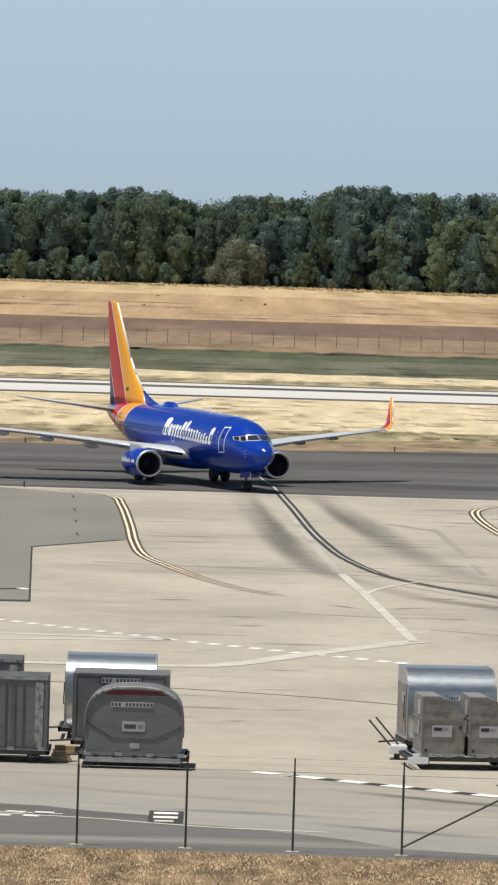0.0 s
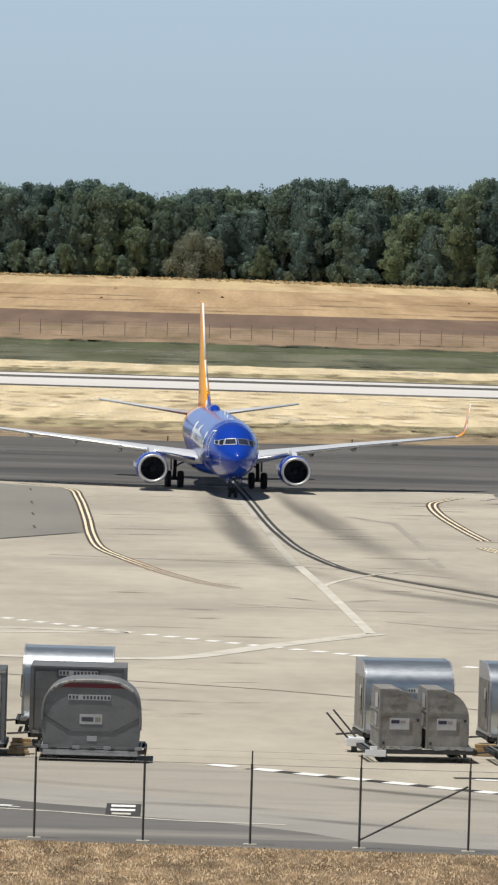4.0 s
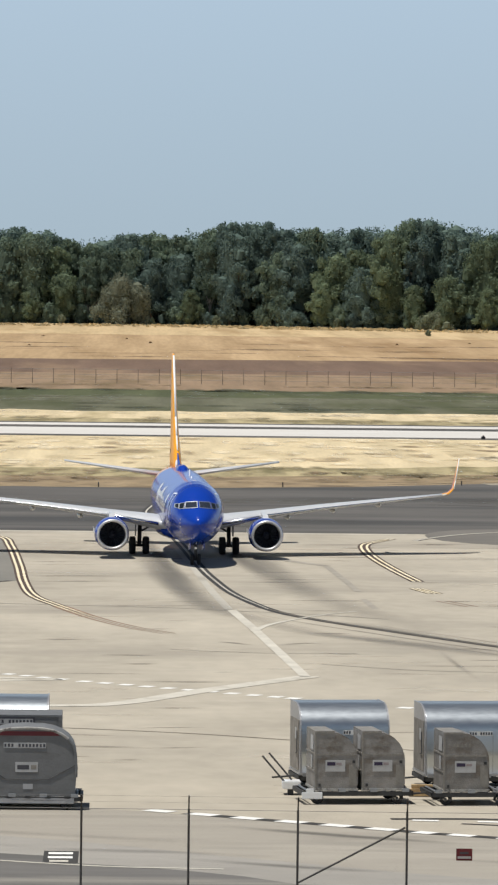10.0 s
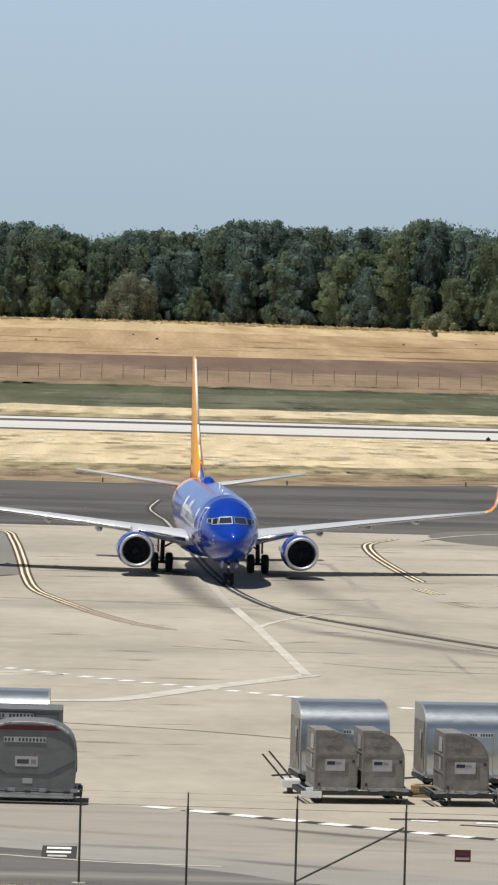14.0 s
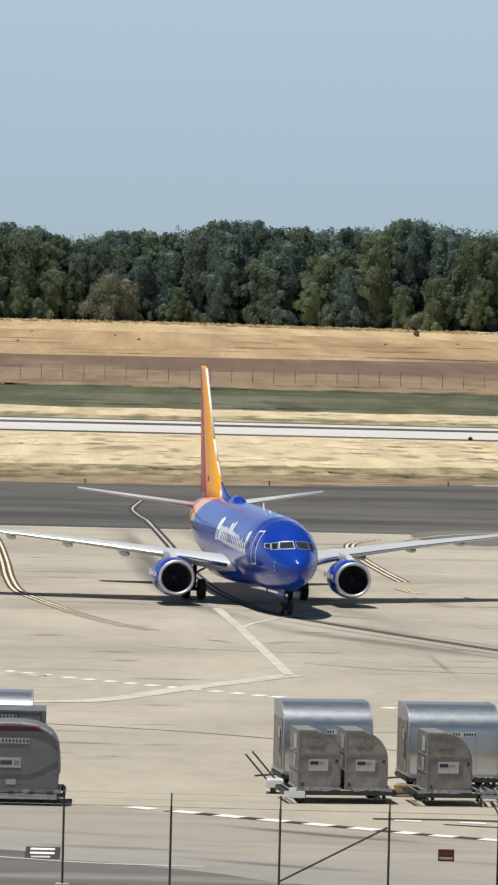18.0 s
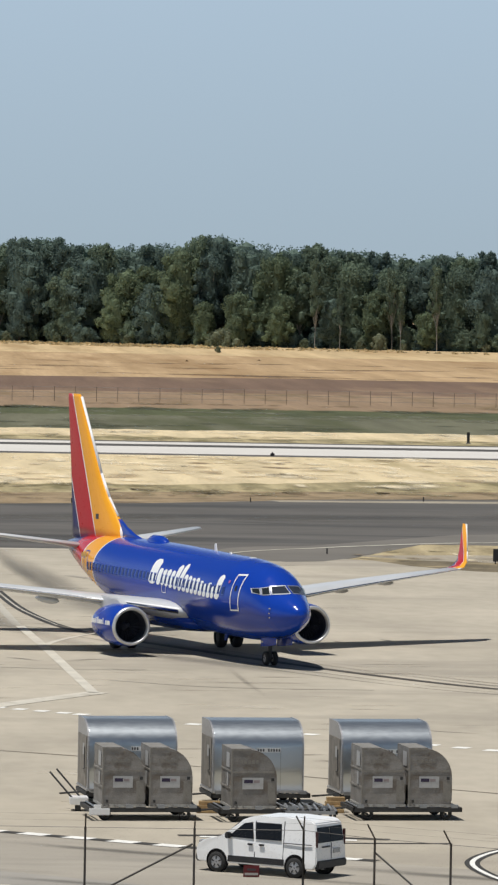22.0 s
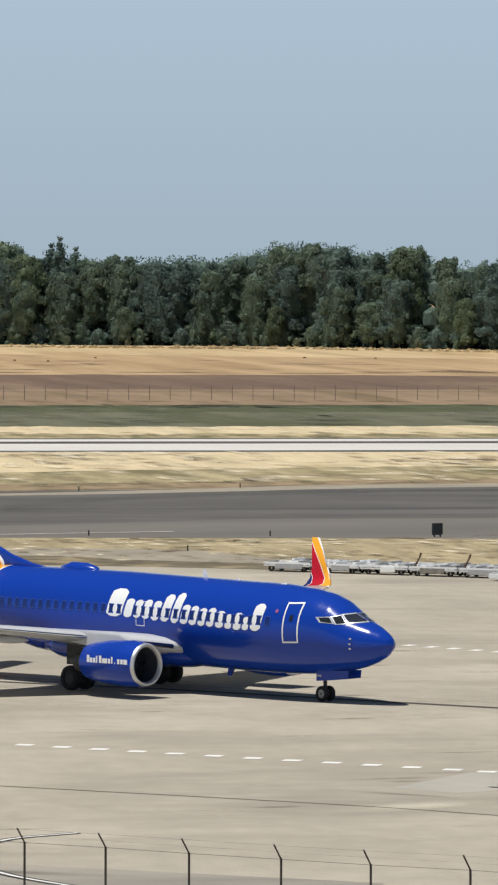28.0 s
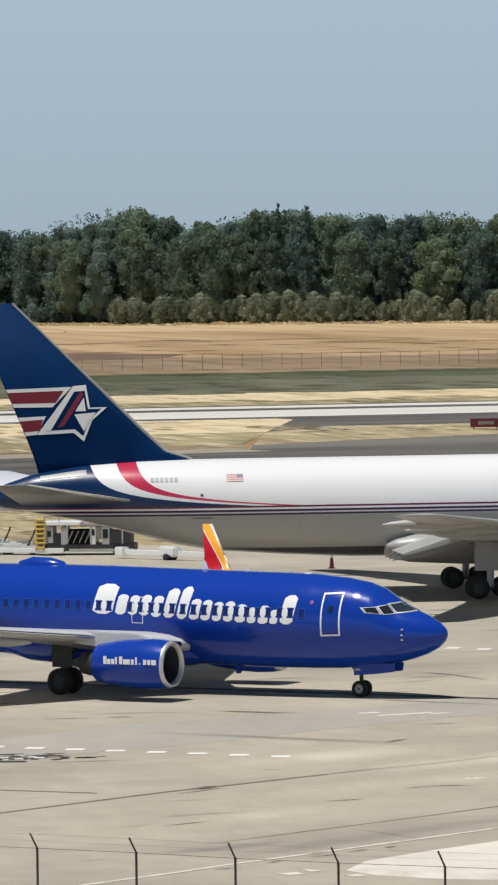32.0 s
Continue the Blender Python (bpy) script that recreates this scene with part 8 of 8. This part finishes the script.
# ---- the white van ----
def road_wheel(parent, x, y, r, w, name="wheel", rim_mat=RIM):
    """A wheel with its rim: the axle lies along y."""
    bm = turned([(-w / 2, r * 0.6), (-w / 2, r * 0.88), (-w * 0.35, r), (w * 0.35, r), (w / 2, r * 0.88), (w / 2, r * 0.6)], 24)
    bm.transform(Matrix.Rotation(radians(90), 4, "Z"))
    t = part(name, bm, TYRE, parent, smooth=True)
    t.matrix_basis = Matrix.Translation((x, y, r))
    hub = turned([(-w * 0.46, 0.02), (-w * 0.46, r * 0.2), (-w * 0.40, r * 0.55), (-w * 0.44, r * 0.64), (w * 0.44, r * 0.64), (w * 0.40, r * 0.55), (w * 0.46, r * 0.2), (w * 0.46, 0.02)], 20)
    hub.transform(Matrix.Rotation(radians(90), 4, "Z"))
    part("rim", hub, rim_mat, t)
    sp = bmesh.new()
    for i in range(5):
        a = i * 2 * math.pi / 5
        for q in (-1, 1):
            c = Vector((math.cos(a) * r * 0.4, q * w * 0.43, math.sin(a) * r * 0.4))
            bmesh.ops.create_cube(sp, size=1, matrix=Matrix.Translation(c) @ Matrix.Rotation(-a, 4, "Y") @ Matrix.Diagonal((r * 0.3, 0.03, r * 0.13, 1)))
    part("spokes", sp, DARK_STEEL, t)
    return t


van = thing("van", "white delivery van with dark side windows, driving along the road", "van")
prof = [(2.18, 0.32), (2.24, 0.62), (2.18, 0.86), (1.95, 1.0), (1.30, 1.13), (0.55, 1.72), (0.20, 1.84), (-0.9, 1.88), (-1.95, 1.84), (-2.12, 1.74), (-2.22, 1.10), (-2.24, 0.45), (-2.1, 0.30)]
part("body", prism(prof, -0.91, 0.91, 0.16, 0.95, bevel=0.035), WHITE_PAINT, van, "white body with rounded roof")


def lean(z, high=0.95, top=1.88, inset=0.16, half=0.91):
    return half - (0 if z <= high else inset * (z - high) / (top - high))


def side_pane(name, points, side, material, parent, off=0.012, leaner=lean, label=""):
    bm = bmesh.new()
    vs = [bm.verts.new((x, side * (leaner(z) + off), z)) for x, z in points]
    bk = [bm.verts.new((x, side * (leaner(z) - 0.02), z)) for x, z in points]
    bm.faces.new(vs)
    for i in range(len(vs)):
        bm.faces.new((vs[i], bk[i], bk[(i + 1) % len(vs)], vs[(i + 1) % len(vs)]))
    return part(name, bm, material, parent, label)


for side in (1, -1):
    side_pane("front_window", [(1.05, 1.15), (0.50, 1.60), (0.18, 1.66), (0.10, 1.13)], side, CAB_GLASS, van)
    side_pane("rear_window", [(0.02, 1.13), (0.08, 1.66), (-0.88, 1.66), (-0.92, 1.14)], side, CAB_GLASS, van)
    side_pane("trim_strip", [(1.05, 0.36), (1.02, 0.56), (-1.05, 0.56), (-1.05, 0.36)], side, BLACK, van)
    side_pane("door_seam", [(0.06, 0.5), (0.08, 1.7), (0.05, 1.7), (0.03, 0.5)], side, INK, van)
    side_pane("door_seam", [(-1.0, 0.5), (-0.98, 1.75), (-1.0, 1.75), (-1.02, 0.5)], side, INK, van)
    side_pane("slide_rail", [(-1.0, 1.06), (-1.0, 1.085), (-2.05, 1.085), (-2.05, 1.06)], side, INK, van)
    for x in (0.2, -0.22):
        part("door_handle", boxes((x - 0.09, side * 0.915 - 0.02, 0.93, x + 0.09, side * 0.915 + 0.035, 0.99), bevel=0.012), BLACK, van)
    part("mirror", boxes((0.92, side * 0.95 - 0.08, 1.1, 1.08, side * 0.95 + 0.12, 1.3), bevel=0.03), BLACK, van)
    part("tail_light", boxes((-2.24, side * 0.82 - 0.04, 1.0, -2.17, side * 0.82 + 0.04, 1.5), bevel=0.015), mat("red_lens", (0.045, 0.006, 0.007), 0.35) if "red_lens" not in bpy.data.materials else bpy.data.materials["red_lens"], van, "red tail light")
    part("headlight", boxes((1.86, side * 0.72 - 0.14, 0.84, 2.2, side * 0.72 + 0.1, 0.97), bevel=0.03), CHROME, van)
    for x in (1.45, -1.45):
        arch = bmesh.new()
        tube(arch, (x, side * 0.80, 0.36), (x, side * 0.914, 0.36), 0.385, n=24)
        part("wheel_arch", arch, DEAD_BLACK, van)
bm = bmesh.new()
for y0, y1 in ((-0.74, -0.012), (0.012, 0.74)):
    box(bm, -2.235, y0, 1.14, -2.175, y1, 1.62)
for v in bm.verts:
    v.co.x += 0.10 * max(0, v.co.z - 1.1) / 0.6
part("rear_door_window", bm, CAB_GLASS, van)
part("rear_bumper", boxes((-2.3, -0.86, 0.34, -2.12, 0.86, 0.58), bevel=0.03), BLACK, van)
part("front_bumper", boxes((2.08, -0.86, 0.30, 2.28, 0.86, 0.56), bevel=0.04), BLACK, van)
part("number_bar", boxes((-2.26, -0.5, 0.78, -2.235, -0.12, 0.92)), LABEL_WHITE, van)
part("rear_seam", boxes((-2.245, -0.012, 0.6, -2.23, 0.012, 1.12)), INK, van)
part("rear_handle", boxes((-2.26, 0.1, 0.98, -2.235, 0.55, 1.03)), BLACK, van)
wind = bmesh.new()
vs = [wind.verts.new(p) for p in ((1.25, -0.74, 1.19), (1.25, 0.74, 1.19), (0.62, 0.68, 1.69), (0.62, -0.68, 1.69))]
for v in vs:
    v.co += Vector((0.02, 0, 0.02))
wind.faces.new(vs)
part("windscreen", wind, CAB_GLASS, van)
VAN_WHEELS = [(road_wheel(van, x, y, 0.325, 0.21), (x, y, 0.325), 0.325) for x in (1.45, -1.45) for y in (0.835, -0.835)]

# ---- the catering truck ----
truck = thing("catering_truck", "white catering truck with blue box panel, driving on the road", "truck")
part("chassis", boxes((-4.7, -0.45, 0.55, 3.1, -0.3, 0.8), (-4.7, 0.3, 0.55, 3.1, 0.45, 0.8), (-4.5, -0.95, 0.7, 0.1, 0.95, 1.1)), DARK_STEEL, truck)
hood = [(3.05, 0.62), (3.14, 0.95), (3.12, 1.2), (3.02, 1.36), (2.86, 1.46), (2.6, 1.53), (1.95, 1.60), (1.35, 2.20), (1.1, 2.29), (0.25, 2.31), (0.18, 2.22), (0.18, 0.75), (1.6, 0.62), (1.75, 1.05), (2.75, 1.05), (2.9, 0.62)]
part("cab", prism(hood, -0.95, 0.95, 0.14, 1.5, bevel=0.03), WHITE_PAINT, truck, "white bonneted cab")


def cab_lean(z):
    return lean(z, 1.5, 2.34, 0.14, 0.95)


for side in (1, -1):
    side_pane("cab_window", [(1.72, 1.57), (1.24, 2.12), (0.5, 2.17), (0.43, 1.55)], side, CAB_GLASS, truck, leaner=cab_lean)
    side_pane("door_seam", [(0.36, 0.8), (0.38, 2.2), (0.35, 2.2), (0.33, 0.8)], side, INK, truck, leaner=cab_lean)
    part("fender", prism([(2.95, 0.62), (2.95, 1.0), (2.6, 1.2), (1.95, 1.2), (1.55, 0.95), (1.5, 0.6), (1.65, 0.6), (1.8, 0.95), (2.1, 1.08), (2.5, 1.08), (2.8, 0.9), (2.85, 0.62)], min(side * 0.78, side * 1.06), max(side * 0.78, side * 1.06)), WHITE_PAINT, truck)
    part("mirror", boxes((1.72, side * 1.14 - 0.12, 1.5, 1.86, side * 1.14 + 0.12, 2.05), bevel=0.04), BLACK, truck)
    part("mirror_arm", tubes(((1.7, side * 0.93, 1.58), (1.78, side * 1.1, 1.62), 0.025), ((1.6, side * 0.9, 1.75), (1.78, side * 1.1, 1.9), 0.02)), BLACK, truck)
    side_pane("door_seam", [(1.68, 0.8), (1.66, 1.5), (1.63, 1.5), (1.65, 0.8)], side, INK, truck, leaner=cab_lean)
    side_pane("body_crease", [(1.64, 1.06), (0.4, 1.06), (0.4, 1.09), (1.64, 1.09)], side, TRIM, truck, leaner=cab_lean)
    side_pane("door_badge", [(1.5, 1.2), (1.06, 1.2), (1.06, 1.3), (1.5, 1.3)], side, STEEL, truck, leaner=cab_lean)
    side_pane("headlamp", [(3.06, 1.18), (2.84, 1.2), (2.88, 1.36), (3.0, 1.34)], side, LIP_METAL, truck, leaner=cab_lean)
    side_pane("bonnet_seam", [(2.9, 1.4), (1.9, 1.5), (1.9, 1.52), (2.9, 1.42)], side, TRIM, truck, leaner=cab_lean)
    part("rocker", boxes((0.3, side * 0.93 - 0.03, 0.66, 1.62, side * 0.93 + 0.03, 0.74)), MAROON, truck, "dark red rocker edge below the door")
    part("door_handle", boxes((0.46, side * 0.965 - 0.02, 1.34, 0.62, side * 0.965 + 0.02, 1.56), bevel=0.01), BLACK, truck)
    part("step", boxes((0.5, side * 0.9 - 0.14, 0.42, 1.5, side * 0.9 + 0.14, 0.56), bevel=0.01), DARK_STEEL, truck)
part("fender_vent", boxes((2.0, 0.952, 1.25, 2.5, 0.958, 1.38)), STEEL, truck)
part("bumper", boxes((3.2, -1.15, 0.5, 3.45, 1.15, 0.95), bevel=0.03), BLACK, truck)
part("push_bar", tubes(((3.38, -1.1, 0.95), (3.45, -1.1, 1.25), 0.035), ((3.45, -1.1, 1.25), (3.45, 1.1, 1.25), 0.035), ((3.45, 1.1, 1.25), (3.38, 1.1, 0.95), 0.035)), DARK_STEEL, truck)
# the lifted box, open at the back
BX0, BX1, BW, BZ0, BZ1 = -4.5, 0.1, 1.28, 1.2, 3.5
part("box_wall", boxes((BX0, BW - 0.06, BZ0, BX1, BW, BZ1)), WHITE_PAINT, truck)
part("box_wall", boxes((BX0, -BW, BZ0, BX1, -BW + 0.06, BZ1)), WHITE_PAINT, truck)
part("box_wall", boxes((BX1 - 0.06, -BW + 0.06, BZ0, BX1, BW - 0.06, BZ1)), WHITE_PAINT, truck)
part("box_floor", boxes((BX0, -BW + 0.06, BZ0, BX1 - 0.06, BW - 0.06, BZ0 + 0.08)), STEEL, truck)
part("box_roof", boxes((BX0 - 0.05, -BW - 0.02, BZ1, BX1 + 0.05, BW + 0.02, BZ1 + 0.07), bevel=0.015), LABEL_WHITE, truck, "pale roof")
part("rear_frame", boxes((BX0 - 0.04, -BW, BZ0, BX0, -0.56, BZ1), (BX0 - 0.04, BW - 0.13, BZ0, BX0, BW, BZ1), (BX0 - 0.04, -0.56, BZ1 - 0.16, BX0, BW - 0.13, BZ1)), WHITE_PAINT, truck)
part("inner_door", boxes((BX0 + 0.8, -BW + 0.1, BZ0 + 0.08, BX0 + 0.85, BW - 0.55, BZ1 - 0.1)), MAROON, truck, "dark maroon roller door")
part("ladder", tubes(((BX0 - 0.1, BW - 0.1, 0.5), (BX0 - 0.1, BW - 0.1, BZ1), 0.03), ((BX0 - 0.1, BW - 0.42, 0.5), (BX0 - 0.1, BW - 0.42, BZ1), 0.03), *[((BX0 - 0.1, BW - 0.1, 0.8 + 0.28 * k), (BX0 - 0.1, BW - 0.42, 0.8 + 0.28 * k), 0.02) for k in range(10)]), STEEL, truck)
part("skirt", boxes((BX0 + 0.05, BW - 0.02, BZ0 - 0.14, BX1, BW + 0.02, BZ0 + 0.16)), LABEL_WHITE, truck, "pale sill below the panel")
part("side_panel", boxes((BX0 + 0.12, BW + 0.002, BZ0 + 0.16, BX1 - 0.03, BW + 0.014, BZ1 - 0.1)), PANEL_BLUE, truck, "deep blue advertising panel")
part("panel_edge", boxes((BX0 + 0.02, BW + 0.002, BZ0 + 0.16, BX0 + 0.12, BW + 0.018, BZ1 - 0.1)), LABEL_WHITE, truck)
part("rear_post", boxes((BX0 + 0.02, BW - 0.6, BZ0 + 0.08, BX0 + 0.3, BW - 0.14, BZ1 - 0.05)), DARK_STEEL, truck)
part("rear_slot", boxes((BX0 - 0.05, -1.0, 2.75, BX0 - 0.04, -0.86, 3.1), bevel=0.003), DARK_STEEL, truck)
part("rear_rail", tubes(((BX0 - 0.08, -1.2, 1.3), (BX0 - 0.08, -1.2, 2.8), 0.03)), STEEL, truck)
for k in range(7):
    part("reflector", boxes((BX0 + 0.25 + 0.58 * k, BW + 0.02, BZ0 + 0.12, BX0 + 0.5 + 0.58 * k, BW + 0.03, BZ0 + 0.2)), WHITE_PAINT, truck)
for k in range(4):
    part("marker_light", boxes((BX0 + 0.3 + 1.1 * k, BW + 0.01, BZ1 - 0.06, BX0 + 0.52 + 1.1 * k, BW + 0.03, BZ1 - 0.01)), INK, truck)


def flat_shape(name, points, y, material, label=""):
    bm = bmesh.new()
    vs = [bm.verts.new((x, y, z)) for x, z in points]
    bk = [bm.verts.new((x, y - 0.006, z)) for x, z in points]
    bm.faces.new(vs)
    for i in range(len(vs)):
        bm.faces.new((vs[i], bk[i], bk[(i + 1) % len(vs)], vs[(i + 1) % len(vs)]))
    return part(name, bm, material, truck, label)


heart = [(-0.44 + 0.5 * math.sin(a) ** 3, 1.78 + 0.036 * (13 * math.cos(a) - 5 * math.cos(2 * a) - 2 * math.cos(3 * a) - math.cos(4 * a))) for a in [i * 2 * math.pi / 40 for i in range(40)]]
heart = [(min(0.06, x), max(BZ0 + 0.17, z)) for x, z in heart if z > 1.3]
flat_shape("heart", heart, BW + 0.022, PINK, "pink heart at the panel's corner")
flat_shape("heart_stripe", [(0.055, 2.18), (0.055, 1.72), (-0.36, 1.375), (-0.72, 1.375), (-0.86, 1.55), (-0.2, 2.2)], BW + 0.028, MAGENTA)


def lettering(text, size, m, parent, material, label):
    cu = bpy.data.curves.new("lettering", "FONT")
    cu.body, cu.size, cu.extrude, cu.space_line, cu.offset = text, size, 0.003, 0.95, 0.004
    tmp = new("lettering_curve", cu)
    bpy.context.view_layer.update()
    me = bpy.data.meshes.new_from_object(tmp.evaluated_get(bpy.context.evaluated_depsgraph_get()))
    bpy.data.objects.remove(tmp)
    wide = 2.23 / max(v.co.x for v in me.vertices)
    me.transform(Matrix.Diagonal((wide, 1, 1, 1)))
    me.materials.clear()
    me.materials.append(material)
    o = new("lettering", me)
    o.parent, o.matrix_basis = parent, m
    return tagged(o, label)


lettering("The snacks are\non me.", 0.36, pose(-0.7, BW + 0.022, 2.74, 90, 0, 180), truck, WHITE_PAINT, "white words on the blue panel")
for k in range(7):
    part("mark_block", boxes((-3.05 - 0.15 * k - 0.12, BW + 0.014, 1.68, -3.05 - 0.15 * k, BW + 0.022, 1.82 + 0.06 * (k in (0, 3, 6)))), WHITE_PAINT, truck)
# front platform with rails over the cab
part("canopy", prism([(0.12, 2.40), (1.38, 2.42), (1.4, 2.50), (0.30, 3.24), (0.12, 3.3)], -1.0, 1.0, bevel=0.02), WHITE_PAINT, truck, "white platform shield over the cab")
part("canopy_slot", boxes((0.25, 1.0, 2.78, 0.75, 1.008, 2.9)), STEEL, truck)
part("rail", tubes(((0.12, 1.0, 3.55), (1.6, 1.0, 3.55), 0.03), ((1.6, 1.0, 3.55), (1.75, 1.0, 3.4), 0.03), ((1.75, 1.0, 3.4), (1.72, 1.0, 3.02), 0.03), ((1.72, 1.0, 3.02), (0.85, 1.0, 2.98), 0.03), ((1.6, -1.0, 3.55), (0.12, -1.0, 3.55), 0.03), ((0.12, 1.0, 3.3), (0.12, 1.0, 3.55), 0.03), ((0.12, -1.0, 3.3), (0.12, -1.0, 3.55), 0.03)), WHITE_PAINT, truck, "white guard rail")
part("maroon_beam", boxes((1.3, 0.72, 2.44, 2.72, 0.95, 2.64), bevel=0.03), MAROON, truck, "maroon beam before the platform")
# gear below the box
part("tank", boxes((0.35, 0.55, 0.55, 0.0, 1.1, 1.0), bevel=0.03), STEEL, truck)
part("tool_box", boxes((-0.75, 0.6, 0.6, -0.15, 1.02, 0.94), bevel=0.03), LABEL_WHITE, truck)
part("side_guard", boxes((-4.3, 0.7, 0.78, -1.3, 0.96, 1.12), (-1.3, 0.62, 0.98, 0.4, 0.98, 1.12), bevel=0.02), BLACK, truck)
part("underbody", boxes((0.3, -0.8, 0.35, 1.6, 0.86, 0.7), bevel=0.04), BLACK, truck)
part("stabiliser_leg", tubes(((-0.1, 1.0, 1.1), (-1.25, 1.05, 0.4), 0.04), ((-1.25, 1.0, 0.4), (-1.25, 1.1, 0.55), 0.05)), STEEL, truck)
part("orange_box", boxes((-1.0, 0.9, 0.42, -0.7, 1.12, 0.62), bevel=0.02), CONE_ORANGE, truck)
part("side_bar", boxes((-1.3, 1.0, 0.45, 0.2, 1.06, 0.52)), WHITE_PAINT, truck)
part("battery_box", boxes((-2.1, 0.3, 0.4, -1.35, 0.98, 1.1), bevel=0.03), BLACK, truck)
part("frame_box", boxes((-4.4, -0.9, 0.5, -3.4, 0.9, 1.1), bevel=0.03), BLACK, truck)
part("gear_box", boxes((-1.4, -0.6, 0.35, 1.5, 0.6, 1.1), bevel=0.03), BLACK, truck)
part("scissor_lift", tubes(((-3.4, 0.5, 0.8), (-0.2, 0.5, 1.1), 0.06), ((-3.4, 0.5, 1.1), (-0.2, 0.5, 0.8), 0.06), ((-3.4, -0.5, 0.8), (-0.2, -0.5, 1.1), 0.06)), DARK_STEEL, truck)
part("rear_step", boxes((-5.2, -1.0, 0.9, -4.6, 0.9, 0.98), (-5.4, -0.95, 0.6, -4.7, 0.8, 0.67), (-5.9, -0.9, 0.28, -4.7, 0.9, 0.34), bevel=0.01), DEAD_BLACK, truck)
part("rear_bumper", boxes((-4.75, -1.1, 0.36, -4.65, 1.1, 1.0)), STEEL, truck)
part("mud_flap", boxes((-3.58, 0.6, 0.35, -3.52, 1.1, 1.1)), BLACK, truck)
TRUCK_WHEELS = [(road_wheel(truck, x, y, r, w, rim_mat=BLACK), (x, y, r), r) for x, y, r, w in ((2.25, 0.92, 0.46, 0.28), (2.25, -0.92, 0.46, 0.28), (-2.83, 0.92, 0.48, 0.5), (-2.83, -0.92, 0.48, 0.5))]


# ---- what moves ----
TAXI = [  # seconds, main gear on the ground, heading
    (0, -4.24, 402.35, 158.64), (1, -2.25, 397.53, 165.63), (2, -0.76, 393.20, 170.30), (3, 0.36, 389.17, 173.28),
    (4, 1.20, 385.26, 175.08), (5.5, 2.08, 379.31, 175.95), (7, 2.64, 372.98, 176.40), (8, 2.96, 368.44, 176.70),
    (9, 3.23, 363.61, 177.0), (10, 3.46, 358.47, 177.3), (11, 3.69, 353.02, 177.25), (12, 3.95, 347.31, 177.0),
    (13, 4.24, 341.35, 176.55), (14, 4.60, 335.20, 175.9), (15.5, 5.30, 325.72, 174.85), (17, 6.30, 316.12, 173.01),
    (18, 7.17, 309.75, 171.34), (19, 8.26, 303.48, 169.33), (20, 9.59, 297.35, 166.96), (21, 11.21, 291.41, 164.27),
    (22, 13.14, 285.69, 161.31), (23, 15.41, 280.21, 158.13), (24, 18.18, 274.98, 154.81), (25.5, 22.78, 267.53, 149.75),
    (27, 28.38, 260.45, 144.86), (28, 32.59, 255.80, 141.82), (29, 37.11, 251.08, 139.04), (30, 41.90, 246.13, 136.54),
    (31, 46.83, 240.78, 134.33), (32, 51.79, 234.80, 132.36),
]

VAN_RUN = [  # seconds, near front wheel on the ground, heading
    (0, 101, 145.9, 162), (10, 58.5, 159.4, 160), (18, 25.6, 170.5, 160), (20, 17.4, 173.8, 157), (20.5, 15.3, 174.8, 154.5), (21, 13.3, 175.85, 151.5), (21.5, 11.35, 176.95, 148), (22, 9.62, 178.2, 144.5), (22.5, 7.77, 179.7, 142), (23, 6.02, 181.4, 139),
    (23.5, 4.12, 183.5, 144), (24, 1.92, 185.3, 158), (25, -2.88, 186.4, 179), (32, -35.88, 186.5, 180)]
TRUCK_RUN = [
    (0, 109.0, 90.0, 138), (10, 69.4, 125.8, 138), (20, 30.2, 161.1, 138), (23, 18.4, 171.7, 137.5), (23.5, 16.42, 173.45, 136.8), (24, 14.46, 175.24, 136.2), (24.5, 12.52, 177.1, 135.8), (25.5, 8.6, 180.7, 137),
    (26.5, 4.7, 184.0, 142), (27.5, 1.0, 186.4, 156), (28.5, -3.4, 187.5, 174), (32, -19.0, 187.7, 180)]


def rolling(wheels, run, times):
    gone = [0.0]
    for a, b in zip(run, run[1:]):
        gone.append(gone[-1] + math.hypot(b[1] - a[1], b[2] - a[2]))
    for wheel, place, r in wheels:
        walk(wheel, [(t, Matrix.Translation(place) @ Matrix.Rotation(float(np.interp(t, [q[0] for q in run], gone)) / r, 4, "Y")) for t in times])


def motions():
    times = [i / 15 for i in range(481)]
    walk(plane, [(t, pose(x, y, 0, 0, 0, 90 - h)) for t, x, y, h in TAXI])
    rolling(SPIN, TAXI, times)
    for vehicle, run, wheel, wheels in ((van, VAN_RUN, (1.45, 0.87), VAN_WHEELS), (truck, TRUCK_RUN, (2.25, 1.0), TRUCK_WHEELS)):
        walk(vehicle, [(t, pose(x, y, 0, 0, 0, h) @ Matrix.Translation((-wheel[0], -wheel[1], 0))) for t, x, y, h in run])
        rolling(wheels, run, times)


motions()
